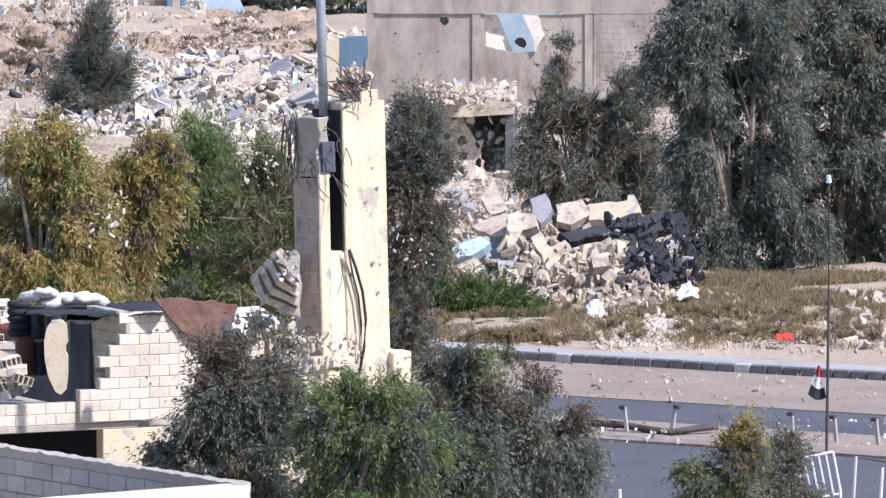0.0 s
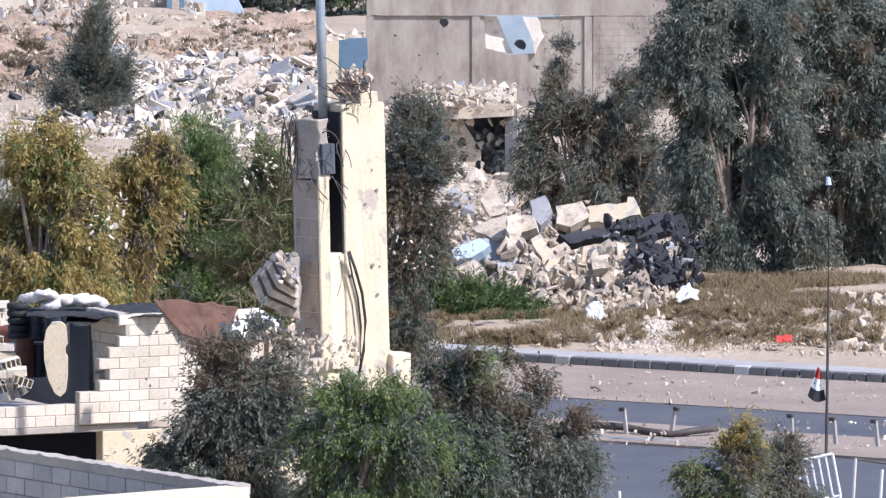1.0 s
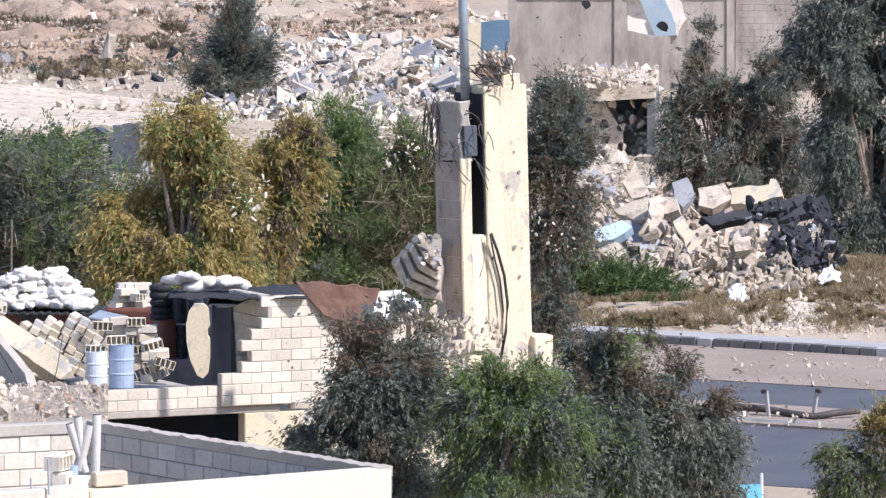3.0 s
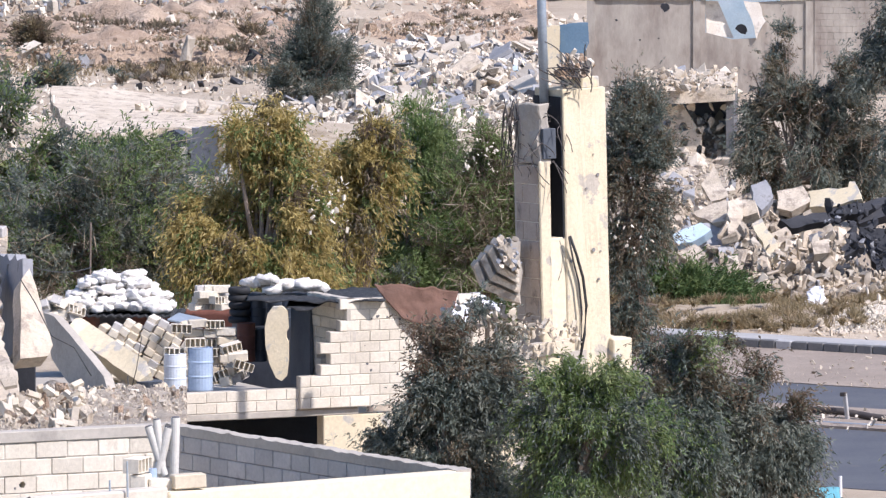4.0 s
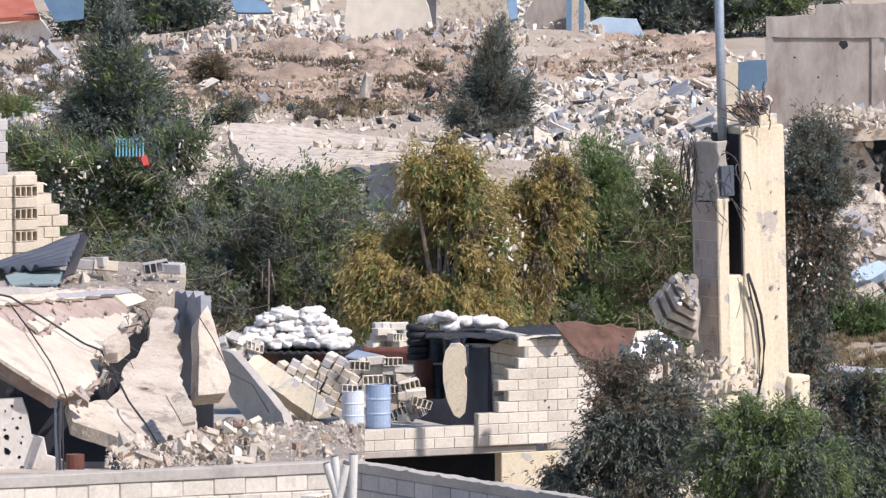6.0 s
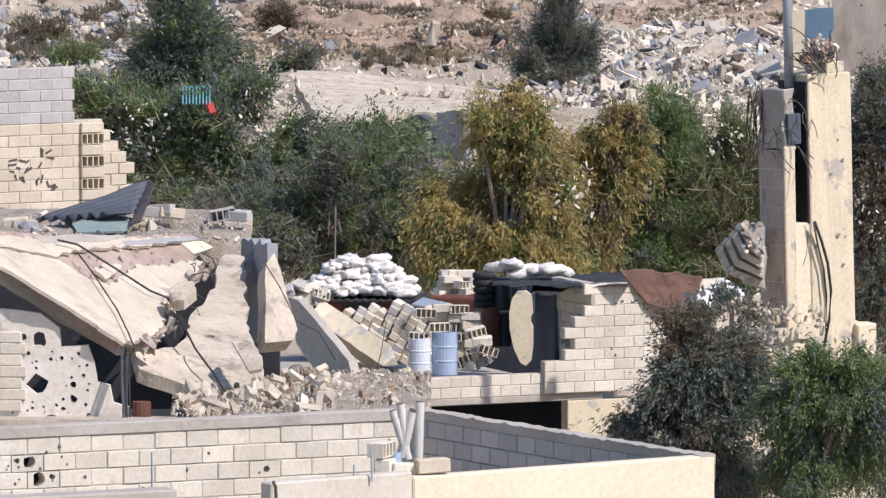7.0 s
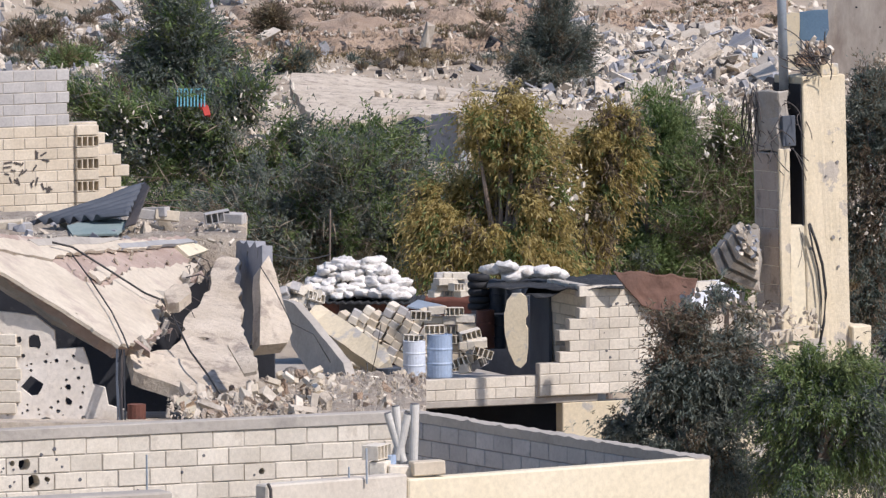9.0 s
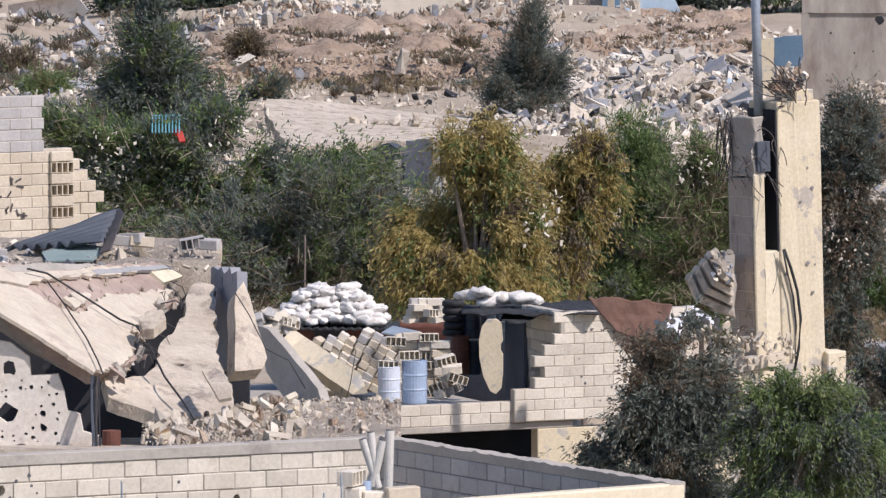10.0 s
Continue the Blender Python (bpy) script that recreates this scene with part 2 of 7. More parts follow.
M = dict(
    dull_green=surface("dull_green_board", (0.20, 0.27, 0.26), (0.27, 0.33, 0.31), 1.5, 14, 0.8, 0.3, (0.4, 0.38, 0.34)),
    debris=surface("crushed_masonry", (0.36, 0.30, 0.23), (0.48, 0.42, 0.34), 1.2, 18, 0.95, 1.0, (0.28, 0.23, 0.18), (0.5, 0.66), 3.0, depth=0.06),
    earth=surface("dry_earth", (0.37, 0.30, 0.22), (0.49, 0.41, 0.31), 0.12, 3.5, 0.95, 0.8, (0.27, 0.21, 0.13), (0.56, 0.72), 0.35, depth=0.12),
    soil=surface("ochre_soil", (0.42, 0.30, 0.205), (0.54, 0.42, 0.31), 0.3, 2.2, 0.95, 1.0, (0.29, 0.22, 0.16), (0.5, 0.62), 0.5, vary=0.35, depth=0.35),
    asphalt=surface("worn_asphalt", (0.075, 0.08, 0.095), (0.10, 0.105, 0.115), 0.4, 8.0, 0.8, 0.3, (0.16, 0.145, 0.12), (0.62, 0.8), 0.5),
    sand=surface("sandy_verge", (0.255, 0.21, 0.17), (0.325, 0.27, 0.22), 0.3, 6.0, 0.95, 0.7, (0.235, 0.195, 0.16), depth=0.05),
    kerb=surface("kerb_concrete", (0.42, 0.42, 0.42), (0.5, 0.5, 0.49), 1.2, 10, 0.9, 0.4, vary=0.25),
    kerb_dark=surface("kerb_black_paint", (0.13, 0.135, 0.14), (0.18, 0.18, 0.175), 1.2, 10, 0.8, 0.3, vary=0.3),
    paving=surface("pavement_concrete", (0.33, 0.33, 0.325), (0.41, 0.40, 0.385), 0.5, 6, 0.9, 0.4, (0.34, 0.29, 0.23)),
    white_block=surface("pale_concrete_block", (0.62, 0.56, 0.455), (0.72, 0.66, 0.55), 1.5, 22, 0.92, 0.4, (0.50, 0.44, 0.35), (0.58, 0.74), 3.0, vary=0.22),
    cream_block=surface("cream_concrete_block", (0.56, 0.48, 0.36), (0.65, 0.57, 0.44), 1.5, 22, 0.92, 0.35, (0.47, 0.40, 0.30), (0.60, 0.75), 3.0, vary=0.14),
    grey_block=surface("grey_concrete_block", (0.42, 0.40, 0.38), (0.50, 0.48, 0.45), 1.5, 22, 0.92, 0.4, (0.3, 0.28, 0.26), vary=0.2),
    mortar=surface("mortar", (0.42, 0.38, 0.32), (0.54, 0.49, 0.42), 3.0, 25, 0.95, 0.3),
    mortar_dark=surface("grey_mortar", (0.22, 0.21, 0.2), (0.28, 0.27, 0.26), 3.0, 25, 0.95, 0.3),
    concrete=surface("weathered_concrete", (0.38, 0.345, 0.295), (0.47, 0.43, 0.37), 0.9, 12, 0.9, 0.5, (0.27, 0.25, 0.22), (0.58, 0.72), 1.2),
    concrete_pale=surface("pale_broken_concrete", (0.50, 0.425, 0.325), (0.63, 0.55, 0.44), 1.6, 10, 0.92, 1.0, (0.34, 0.285, 0.23), (0.52, 0.62), 2.6, depth=0.04),
    plaster=surface("cream_plaster", (0.62, 0.53, 0.36), (0.69, 0.60, 0.43), 0.9, 16, 0.88, 0.35, (0.46, 0.43, 0.38), (0.55, 0.61), 2.2),
    plaster_smooth=surface("cream_render", (0.68, 0.60, 0.43), (0.73, 0.65, 0.48), 0.8, 14, 0.9, 0.25, (0.60, 0.54, 0.42), (0.6, 0.75), 1.5),
    pier_plaster=surface("weathered_cream_plaster", (0.62, 0.53, 0.365), (0.70, 0.61, 0.445), 0.9, 16, 0.88, 0.5, (0.46, 0.41, 0.34), (0.585, 0.61), 1.2, depth=0.03),
    # grey-brown blocks, lifted and warmed for light bounced off the rubble
    flank_block=surface("brown_grey_block", (0.40, 0.335, 0.28), (0.47, 0.40, 0.335), 1.5, 22, 0.92, 0.4, (0.22, 0.19, 0.17), vary=0.25),
    # brown debris, dark enough to pass for shade in a heap's gaps
    debris_and_shade=surface("brown_crushed_debris", (0.15, 0.125, 0.10), (0.25, 0.21, 0.17), 1.2, 12, 0.95, 1.0, (0.10, 0.085, 0.07), (0.5, 0.66), 2.0, depth=0.1),
    roofskin=surface("roof_render", (0.55, 0.475, 0.37), (0.65, 0.575, 0.455), 1.3, 9, 0.92, 0.9, (0.50, 0.42, 0.34), (0.54, 0.66), 1.6, depth=0.04),
    roof_brown=surface("bared_roof_screed", (0.36, 0.27, 0.22), (0.46, 0.36, 0.30), 1.3, 9, 0.92, 0.9, (0.58, 0.50, 0.41), (0.60, 0.68), 1.9, depth=0.04),
    tyre=surface("black_rubber", (0.018, 0.019, 0.022), (0.03, 0.031, 0.034), 3.0, 20, 0.8, 0.4, (0.09, 0.08, 0.07), (0.64, 0.74)),
    whitewash=surface("white_plaster", (0.66, 0.60, 0.51), (0.76, 0.71, 0.63), 1.4, 14, 0.9, 0.5, (0.48, 0.42, 0.35), (0.54, 0.68), 2.2),
    rubble=surface("broken_masonry", (0.55, 0.48, 0.385), (0.69, 0.63, 0.53), 0.5, 9, 0.95, 0.6, (0.36, 0.30, 0.23), (0.54, 0.68), vary=0.6),
    heap_stone=surface("tan_broken_masonry", (0.43, 0.355, 0.265), (0.58, 0.50, 0.39), 0.6, 9, 0.95, 0.8, (0.28, 0.23, 0.17), (0.52, 0.64), 2.0, vary=0.55),
    render_grey=surface("bare_grey_render", (0.54, 0.49, 0.41), (0.61, 0.56, 0.47), 0.7, 14, 0.92, 0.4, (0.46, 0.41, 0.34), (0.58, 0.72), 1.6),
    rubble_grey=surface("broken_grey_concrete", (0.24, 0.25, 0.27), (0.36, 0.36, 0.37), 0.5, 9, 0.95, 0.6, (0.16, 0.15, 0.15), vary=0.5),
    # near-black; on room linings and hollows it stands in for shade
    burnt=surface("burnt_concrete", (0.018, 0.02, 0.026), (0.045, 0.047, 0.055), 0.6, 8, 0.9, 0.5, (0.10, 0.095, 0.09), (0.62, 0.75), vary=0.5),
    # dark grey with the shade of rooms, holes and pipe mouths in it
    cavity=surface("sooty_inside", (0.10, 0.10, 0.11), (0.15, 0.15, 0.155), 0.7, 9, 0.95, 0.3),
    grey_wall=surface("stained_grey_wall", (0.31, 0.275, 0.235), (0.42, 0.38, 0.325), 0.7, 5, 0.92, 0.5, (0.21, 0.17, 0.145), (0.48, 0.72), 0.9, streak=0.35),
    blue_paint=surface("blue_painted_wall", (0.09, 0.16, 0.24), (0.13, 0.21, 0.29), 0.8, 10, 0.8, 0.2, (0.3, 0.33, 0.35), (0.66, 0.72)),
    pale_blue=surface("pale_blue_wall", (0.40, 0.53, 0.64), (0.52, 0.63, 0.71), 0.8, 10, 0.85, 0.2),
    bag=surface("white_sandbag_cloth", (0.74, 0.71, 0.66), (0.85, 0.82, 0.77), 5.0, 13, 0.8, 0.5, (0.48, 0.44, 0.38), vary=0.25, depth=0.06),
    barrel_blue=surface("faded_blue_drum_paint", (0.33, 0.42, 0.56), (0.40, 0.49, 0.62), 2.0, 20, 0.5, 0.2, (0.52, 0.56, 0.62), (0.6, 0.7)),
    barrel_pale=surface("whitish_drum_paint", (0.60, 0.66, 0.74), (0.68, 0.72, 0.78), 2.0, 20, 0.5, 0.2, (0.45, 0.40, 0.36), (0.66, 0.74)),
    barrel_dark=surface("dark_blue_drum_paint", (0.022, 0.032, 0.05), (0.035, 0.047, 0.068), 2.0, 20, 0.45, 0.2, (0.07, 0.06, 0.05), (0.64, 0.72)),
    rust=surface("rusted_sheet", (0.12, 0.045, 0.03), (0.19, 0.075, 0.05), 1.5, 18, 0.8, 0.4, (0.07, 0.04, 0.035), vary=0.2),
    brown_sheet=surface("brown_canvas", (0.125, 0.07, 0.05), (0.18, 0.10, 0.072), 1.2, 14, 0.9, 0.6, (0.085, 0.05, 0.04)),
    tarp=surface("black_tarpaulin", (0.016, 0.017, 0.019), (0.03, 0.032, 0.034), 3.0, 18, 0.85, 0.6, (0.13, 0.12, 0.11), (0.60, 0.68), 9.0),
    pvc=surface("grey_pvc", (0.56, 0.54, 0.49), (0.62, 0.6, 0.55), 3.0, 22, 0.55, 0.1),
    steel=surface("galvanised_steel", (0.30, 0.35, 0.40), (0.40, 0.45, 0.5), 1.6, 18, 0.45, 0.15, (0.2, 0.21, 0.22), (0.6, 0.72), metal=0.35),
    dark_metal=surface("dark_iron", (0.05, 0.045, 0.045), (0.09, 0.075, 0.065), 3.0, 22, 0.7, 0.2),
    corrugated=surface("grey_blue_roof_sheet", (0.055, 0.066, 0.085), (0.085, 0.098, 0.118), 1.5, 16, 0.7, 0.2, (0.16, 0.15, 0.14), (0.66, 0.76)),
    bark=surface("grey_bark", (0.17, 0.13, 0.10), (0.27, 0.22, 0.18), 2.0, 14, 0.95, 0.6),
    dry_grass=leafage("dry_grass_blades", (0.29, 0.22, 0.13), (0.38, 0.30, 0.18), (0.20, 0.17, 0.09)),
    grass=leafage("green_weeds", (0.05, 0.10, 0.035), (0.08, 0.14, 0.05), (0.12, 0.15, 0.05)),
    leaf_grey=leafage("grey_green_leaves", (0.09, 0.12, 0.105), (0.175, 0.205, 0.17), (0.32, 0.32, 0.26)),
    leaf_dark=leafage("dark_green_leaves", (0.05, 0.075, 0.066), (0.12, 0.155, 0.13), (0.26, 0.275, 0.225)),
    leaf_green=leafage("fresh_green_leaves", (0.075, 0.13, 0.045), (0.15, 0.225, 0.075), (0.26, 0.30, 0.13)),
    # brighter copy of leaf_green with sunlight put into its colour
    leaf_sunlit=leafage("sunlit_green_leaves", (0.10, 0.165, 0.05), (0.17, 0.25, 0.08), (0.28, 0.30, 0.14)),
    leaf_olive=leafage("yellowing_leaves", (0.27, 0.22, 0.075), (0.42, 0.335, 0.11), (0.50, 0.40, 0.18)),
    twig=leafage("pale_dry_twigs", (0.34, 0.28, 0.21), (0.46, 0.40, 0.31), (0.24, 0.19, 0.14)),
    leaf_brown=leafage("reddish_dry_leaves", (0.16, 0.11, 0.08), (0.22, 0.165, 0.115), (0.13, 0.14, 0.09)),
    white_cloth=surface("white_plastic", (0.74, 0.75, 0.77), (0.8, 0.8, 0.82), 2.0, 16, 0.6, 0.4),
    red_cloth=surface("red_cloth", (0.42, 0.045, 0.035), (0.5, 0.06, 0.045), 3.0, 20, 0.8, 0.2),
    black_cloth=surface("black_cloth", (0.02, 0.022, 0.025), (0.03, 0.03, 0.035), 3.0, 20, 0.8, 0.2),
    green_cloth=surface("green_cloth", (0.03, 0.20, 0.07), (0.04, 0.24, 0.09), 3.0, 20, 0.8, 0.2),
    cyan=surface("turquoise_paint", (0.12, 0.36, 0.42), (0.16, 0.42, 0.48), 2.0, 16, 0.6, 0.2),
    blue_sheet=surface("blue_sheet_metal", (0.11, 0.20, 0.30), (0.16, 0.26, 0.36), 1.0, 12, 0.6, 0.2),
    roof_tile=surface("red_roof_tile", (0.36, 0.10, 0.06), (0.44, 0.15, 0.09), 1.0, 12, 0.85, 0.4),
    cable=surface("black_cable", (0.018, 0.018, 0.02), (0.03, 0.03, 0.03), 4.0, 30, 0.6, 0.1),
)


# ---- building helpers ----
def mesh_of(name, bm, material):
    me = bpy.data.meshes.new(name)
    bm.to_mesh(me)
    bm.free()
    me.materials.append(M[material])
    return me


def part(name, bm, material, parent, label="", smooth=False):
    """Links a bmesh in world coordinates as one part under a thing or a part."""
    me = mesh_of(name, bm, material)
    if smooth:
        me.shade_smooth()
    ob = new(name, me)
    if parent:
        ob.parent = parent
        ob.matrix_parent_inverse = parent.matrix_world.inverted()
    if label:
        tagged(ob, label)
    return ob


def thing(name, at, label, category, group="", kind=""):
    ob = new(name)
    ob.empty_display_size = 0.2
    ob.matrix_world = Matrix.Translation(at)
    bpy.context.view_layer.update()
    return tagged(ob, label, category, group, kind)


def solid(name, bm, material, label, category, group="", kind="", smooth=False):
    """A thing that is one mesh."""
    return tagged(part(name, bm, material, None, smooth=smooth), label, category, group, kind)


def box_into(bm, size, m, bevel=0.0):
    r = bmesh.ops.create_cube(bm, size=1, matrix=m @ Matrix.Diagonal((*size, 1)))
    if bevel:
        es = list({e for v in r["verts"] for e in v.link_edges})
        bmesh.ops.bevel(bm, geom=es, offset=bevel, segments=1, affect="EDGES")
    return bm


def box(size, m, bevel=0.0):
    return box_into(bmesh.new(), size, m, bevel)


def tube_into(bm, pts, r0, r1=None, sides=8):
    """A tube along pts, tapering from r0 to r1."""
    pts = [Vector(p) for p in pts]
    r1 = r0 if r1 is None else r1
    rings = []
    for i, p in enumerate(pts):
        way = (pts[min(i + 1, len(pts) - 1)] - pts[max(i - 1, 0)]).normalized()
        q = way.to_track_quat("Z", "Y")
        r = r0 + (r1 - r0) * i / max(1, len(pts) - 1)
        rings.append([bm.verts.new(p + q @ Vector((r * math.cos(k * math.tau / sides), r * math.sin(k * math.tau / sides), 0))) for k in range(sides)])
    for a, b in zip(rings, rings[1:]):
        for k in range(sides):
            bm.faces.new((a[k], a[(k + 1) % sides], b[(k + 1) % sides], b[k]))
    bm.faces.new(rings[0][::-1])
    bm.faces.new(rings[-1])
    return bm


def tube(pts, r0, r1=None, sides=8):
    return tube_into(bmesh.new(), pts, r0, r1, sides)


def sagging(a, b, sag, n=10, wobble=0.0):
    a, b = Vector(a), Vector(b)
    out = []
    for i in range(n + 1):
        f = i / n
        p = a.lerp(b, f) - Vector((0, 0, sag * 4 * f * (1 - f)))
        out.append(p + Vector([random.uniform(-wobble, wobble) for _ in range(3)]))
    return out


def slab(corners, thick, rough=0.0, holes=(), step=0.25):
    """A broken slab: outline corners on bearings (a, b, d), thickness away from the viewpoint, ragged edges, round holes (a, b, radius)."""
    pts = [sight(*c) for c in corners]
    normal = Vector((0, 0, 0))
    for p, q in zip(pts, pts[1:] + pts[:1]):
        normal += p.cross(q)
    normal.normalize()
    mid = sum(pts, Vector()) / len(pts)
    eye = Vector((0, 0, EYE_HEIGHT))
    if normal.dot(eye - mid) < 0:
        normal = -normal
    across = Vector((normal.y, -normal.x, 0)).normalized() if abs(normal.z) < 0.98 else Vector((1, 0, 0))
    loop = []
    for p, q in zip(pts, pts[1:] + pts[:1]):
        n = max(1, int((q - p).length / step)) if rough else 1
        for i in range(n):
            r = p.lerp(q, i / n)
            if rough and i:
                r = r + across * random.uniform(-rough, rough) + normal.cross(across) * random.uniform(-rough, rough)
            loop.append(r)
    rings = [loop]
    for a, b, radius in holes:
        ray = sight(a, b, 100) - eye
        c = eye + ray * (normal.dot(mid - eye) / normal.dot(ray))
        k = 9 if radius > 0.06 else 6
        up = normal.cross(across)
        rings.append([c + (across * math.cos(i * math.tau / k) + up * math.sin(i * math.tau / k)) * radius * random.uniform(0.7, 1.25) for i in range(k)])
    bm = bmesh.new()
    edges, made = [], []
    for ring in rings:
        vs = [bm.verts.new(p) for p in ring]
        made.append(vs)
        edges += [bm.edges.new((vs[i], vs[(i + 1) % len(vs)])) for i in range(len(vs))]
    if len(rings) == 1:
        f = bm.faces.new(made[0])
        bmesh.ops.triangulate(bm, faces=[f])
    else:
        bmesh.ops.triangle_fill(bm, use_beauty=True, edges=edges, normal=normal)
    front = list(bm.faces)
    for f in front:
        f.normal_update()
    back = {v: bm.verts.new(v.co - normal * thick) for vs in made for v in vs}
    for f in front:
        bm.faces.new([back[v] for v in reversed(f.verts)])
    for vs in made:
        for i in range(len(vs)):
            a, b = vs[i], vs[(i + 1) % len(vs)]
            try:
                bm.faces.new((a, b, back[b], back[a]))
            except ValueError:
                pass
    bmesh.ops.recalc_face_normals(bm, faces=list(bm.faces))
    return bm


def unit_block(length, height, thick, bevel=0.008):
    return box((length, thick, height), Matrix(), bevel)


def hollow_block_bm(length=0.37, height=0.16, thick=0.19, cols=4, rows=1):
    """A hollow concrete block with cells open to the front."""
    bm = bmesh.new()
    grid = [[bm.verts.new((-length / 2 + length * i / cols, -thick / 2, -height / 2 + height * j / rows)) for i in range(cols + 1)] for j in range(rows + 1)]
    cells = [bm.faces.new((grid[j][i], grid[j][i + 1], grid[j + 1][i + 1], grid[j + 1][i])) for j in range(rows) for i in range(cols)]
    rim = grid[0] + [r[-1] for r in grid[1:]] + grid[-1][-2::-1] + [r[0] for r in grid[-2:0:-1]]
    back = [bm.verts.new((v.co.x, thick / 2, v.co.z)) for v in rim]
    for i in range(len(rim)):
        k = (i + 1) % len(rim)
        bm.faces.new((rim[k], rim[i], back[i], back[k]))
    bm.faces.new(back)
    bmesh.ops.recalc_face_normals(bm, faces=list(bm.faces))
    bmesh.ops.inset_individual(bm, faces=cells, thickness=0.013)
    bmesh.ops.inset_individual(bm, faces=cells, thickness=0.002, depth=-0.16)
    return bm


HOLLOW = {}


def hollow_mesh(material):
    if material not in HOLLOW:
        HOLLOW[material] = mesh_of("hollow_block", hollow_block_bm(), material)
    return HOLLOW[material]


def always(s, h):
    return True


def block_wall(owner, p0, p1, height, thick=0.2, material="white_block", mortar="mortar", keep=always, course=0.2, long=0.4, phase=0, hollow=always, jitter=0.004):
    """Courses of blocks hung below the top line p0-p1, each block an object under owner; keep(s, h) drops blocks, s along and h below the top."""
    p0, p1 = Vector(p0), Vector(p1)
    along = p1 - p0
    length = along.length
    ang = math.degrees(math.atan2(along.y, along.x))
    rise = math.degrees(math.asin(along.z / length))
    frame_m = Matrix.Translation(p0) @ pose(0, 0, 0, 0, 0, ang) @ pose(0, 0, 0, 0, -rise, 0)
    full = mesh_of("block", unit_block(long - 0.012, course - 0.012, thick), material)
    cut = {}
    body = bmesh.new()
    any_body = False
    for row in range(int(height / course + 0.5)):
        h = course * (row + 0.5)
        s = -long / 2 if (row + phase) % 2 else 0.0
        while s < length - 0.02:
            a, b = max(0.0, s), min(length, s + long)
            s += long
            if b - a < 0.06:
                continue
            mid = (a + b) / 2
            if not keep(mid, h):
                continue
            size = round(b - a, 2)
            if abs(size - long) < 0.011:
                me = full
            else:
                if size not in cut:
                    cut[size] = mesh_of("block", unit_block(size - 0.012, course - 0.012, thick), material)
                me = cut[size]
            ob = new("block", me)
            ob.parent = owner
            ob.matrix_parent_inverse = owner.matrix_world.inverted()
            ob.matrix_world = frame_m @ pose(mid, thick / 2 + random.uniform(-jitter, jitter), -h, 0, 0, random.uniform(-0.5, 0.5))
            box_into(body, (b - a, thick - 0.024, course), frame_m @ pose(mid, thick / 2, -h))
            any_body = True
    if any_body:
        tagged(part("mortar", body, mortar, owner), kind="stuff")
    else:
        body.free()
    return frame_m


def chunk_bm(flat=0.7, points=11):
    bm = bmesh.new()
    for _ in range(points):
        v = Vector([random.gauss(0, 1) for _ in range(3)]).normalized() * random.uniform(0.75, 1.1) * 0.5
        v = Vector((max(-0.42, min(0.42, v.x)), max(-0.42, min(0.42, v.y)), max(-0.42, min(0.42, v.z)) * flat))
        bm.verts.new(v)
    r = bmesh.ops.convex_hull(bm, input=list(bm.verts))
    bmesh.ops.delete(bm, geom=list({g for g in r["geom_interior"] + r["geom_unused"] if isinstance(g, bmesh.types.BMVert)}), context="VERTS")
    return bm


def shape_arrays(bm):
    bm.verts.index_update()
    out = (np.array([v.co[:] for v in bm.verts]), [[v.index for v in f.verts] for f in bm.faces])
    bm.free()
    return out


CHUNKS = [shape_arrays(chunk_bm(random.uniform(0.45, 0.9))) for _ in range(18)] + [shape_arrays(unit_block(0.95, 0.45, 0.45, 0.02)) for _ in range(4)]
for _ in range(14):
    lump = unit_block(0.95, random.uniform(0.4, 0.62), random.uniform(0.42, 0.6), 0.03)
    for v in lump.verts:
        v.co += noise.noise_vector(v.co * 2.5 + Vector((_ * 3.1, 0, 0))) * 0.27
    CHUNKS.append(shape_arrays(lump))
LUMPS = list(range(22, 36))
CHUNK_MESHES = {}


def chunk_mesh(k, material):
    if (k, material) not in CHUNK_MESHES:
        vs, fs = CHUNKS[k]
        me = bpy.data.meshes.new("chunk")
        me.from_pydata(vs.tolist(), [], fs)
        me.materials.append(M[material])
        CHUNK_MESHES[k, material] = me
    return CHUNK_MESHES[k, material]


def turned():
    return Euler([random.uniform(0, math.tau) for _ in range(3)]).to_matrix()


def strewn(name, places, material, parent=None, label="", category=""):
    """Many chunks (place, size) as one joined mesh of kind stuff."""
    verts, faces, base = [], [], 0
    for p, size in places:
        vs, fs = random.choice(CHUNKS)
        r = np.array(turned()) * size
        stretch = np.array([random.uniform(0.7, 1.5), random.uniform(0.6, 1.2), random.uniform(0.3, 0.9)])
        w = (vs * stretch) @ r.T + np.array(p)
        verts.append(w)
        faces += [[i + base for i in f] for f in fs]
        base += len(vs)
    me = bpy.data.meshes.new(name)
    me.from_pydata(np.concatenate(verts).tolist(), [], faces)
    me.materials.append(M[material])
    ob = new(name, me)
    if parent:
        ob.parent = parent
        ob.matrix_parent_inverse = parent.matrix_world.inverted()
    return tagged(ob, label, category, kind="stuff")


def chunks(owner, places, materials, name="chunk", shapes=None):
    """Single chunks as parts of a heap."""
    for p, size in places:
        ob = new(name, chunk_mesh(random.choice(shapes) if shapes else random.randrange(len(CHUNKS)), random.choice(materials)))
        ob.parent = owner
        ob.matrix_parent_inverse = owner.matrix_world.inverted()
        ob.matrix_world = Matrix.Translation(p) @ turned().to_4x4() @ Matrix.Diagonal((size * random.uniform(0.8, 1.5), size * random.uniform(0.7, 1.1), size * random.uniform(0.55, 1), 1))


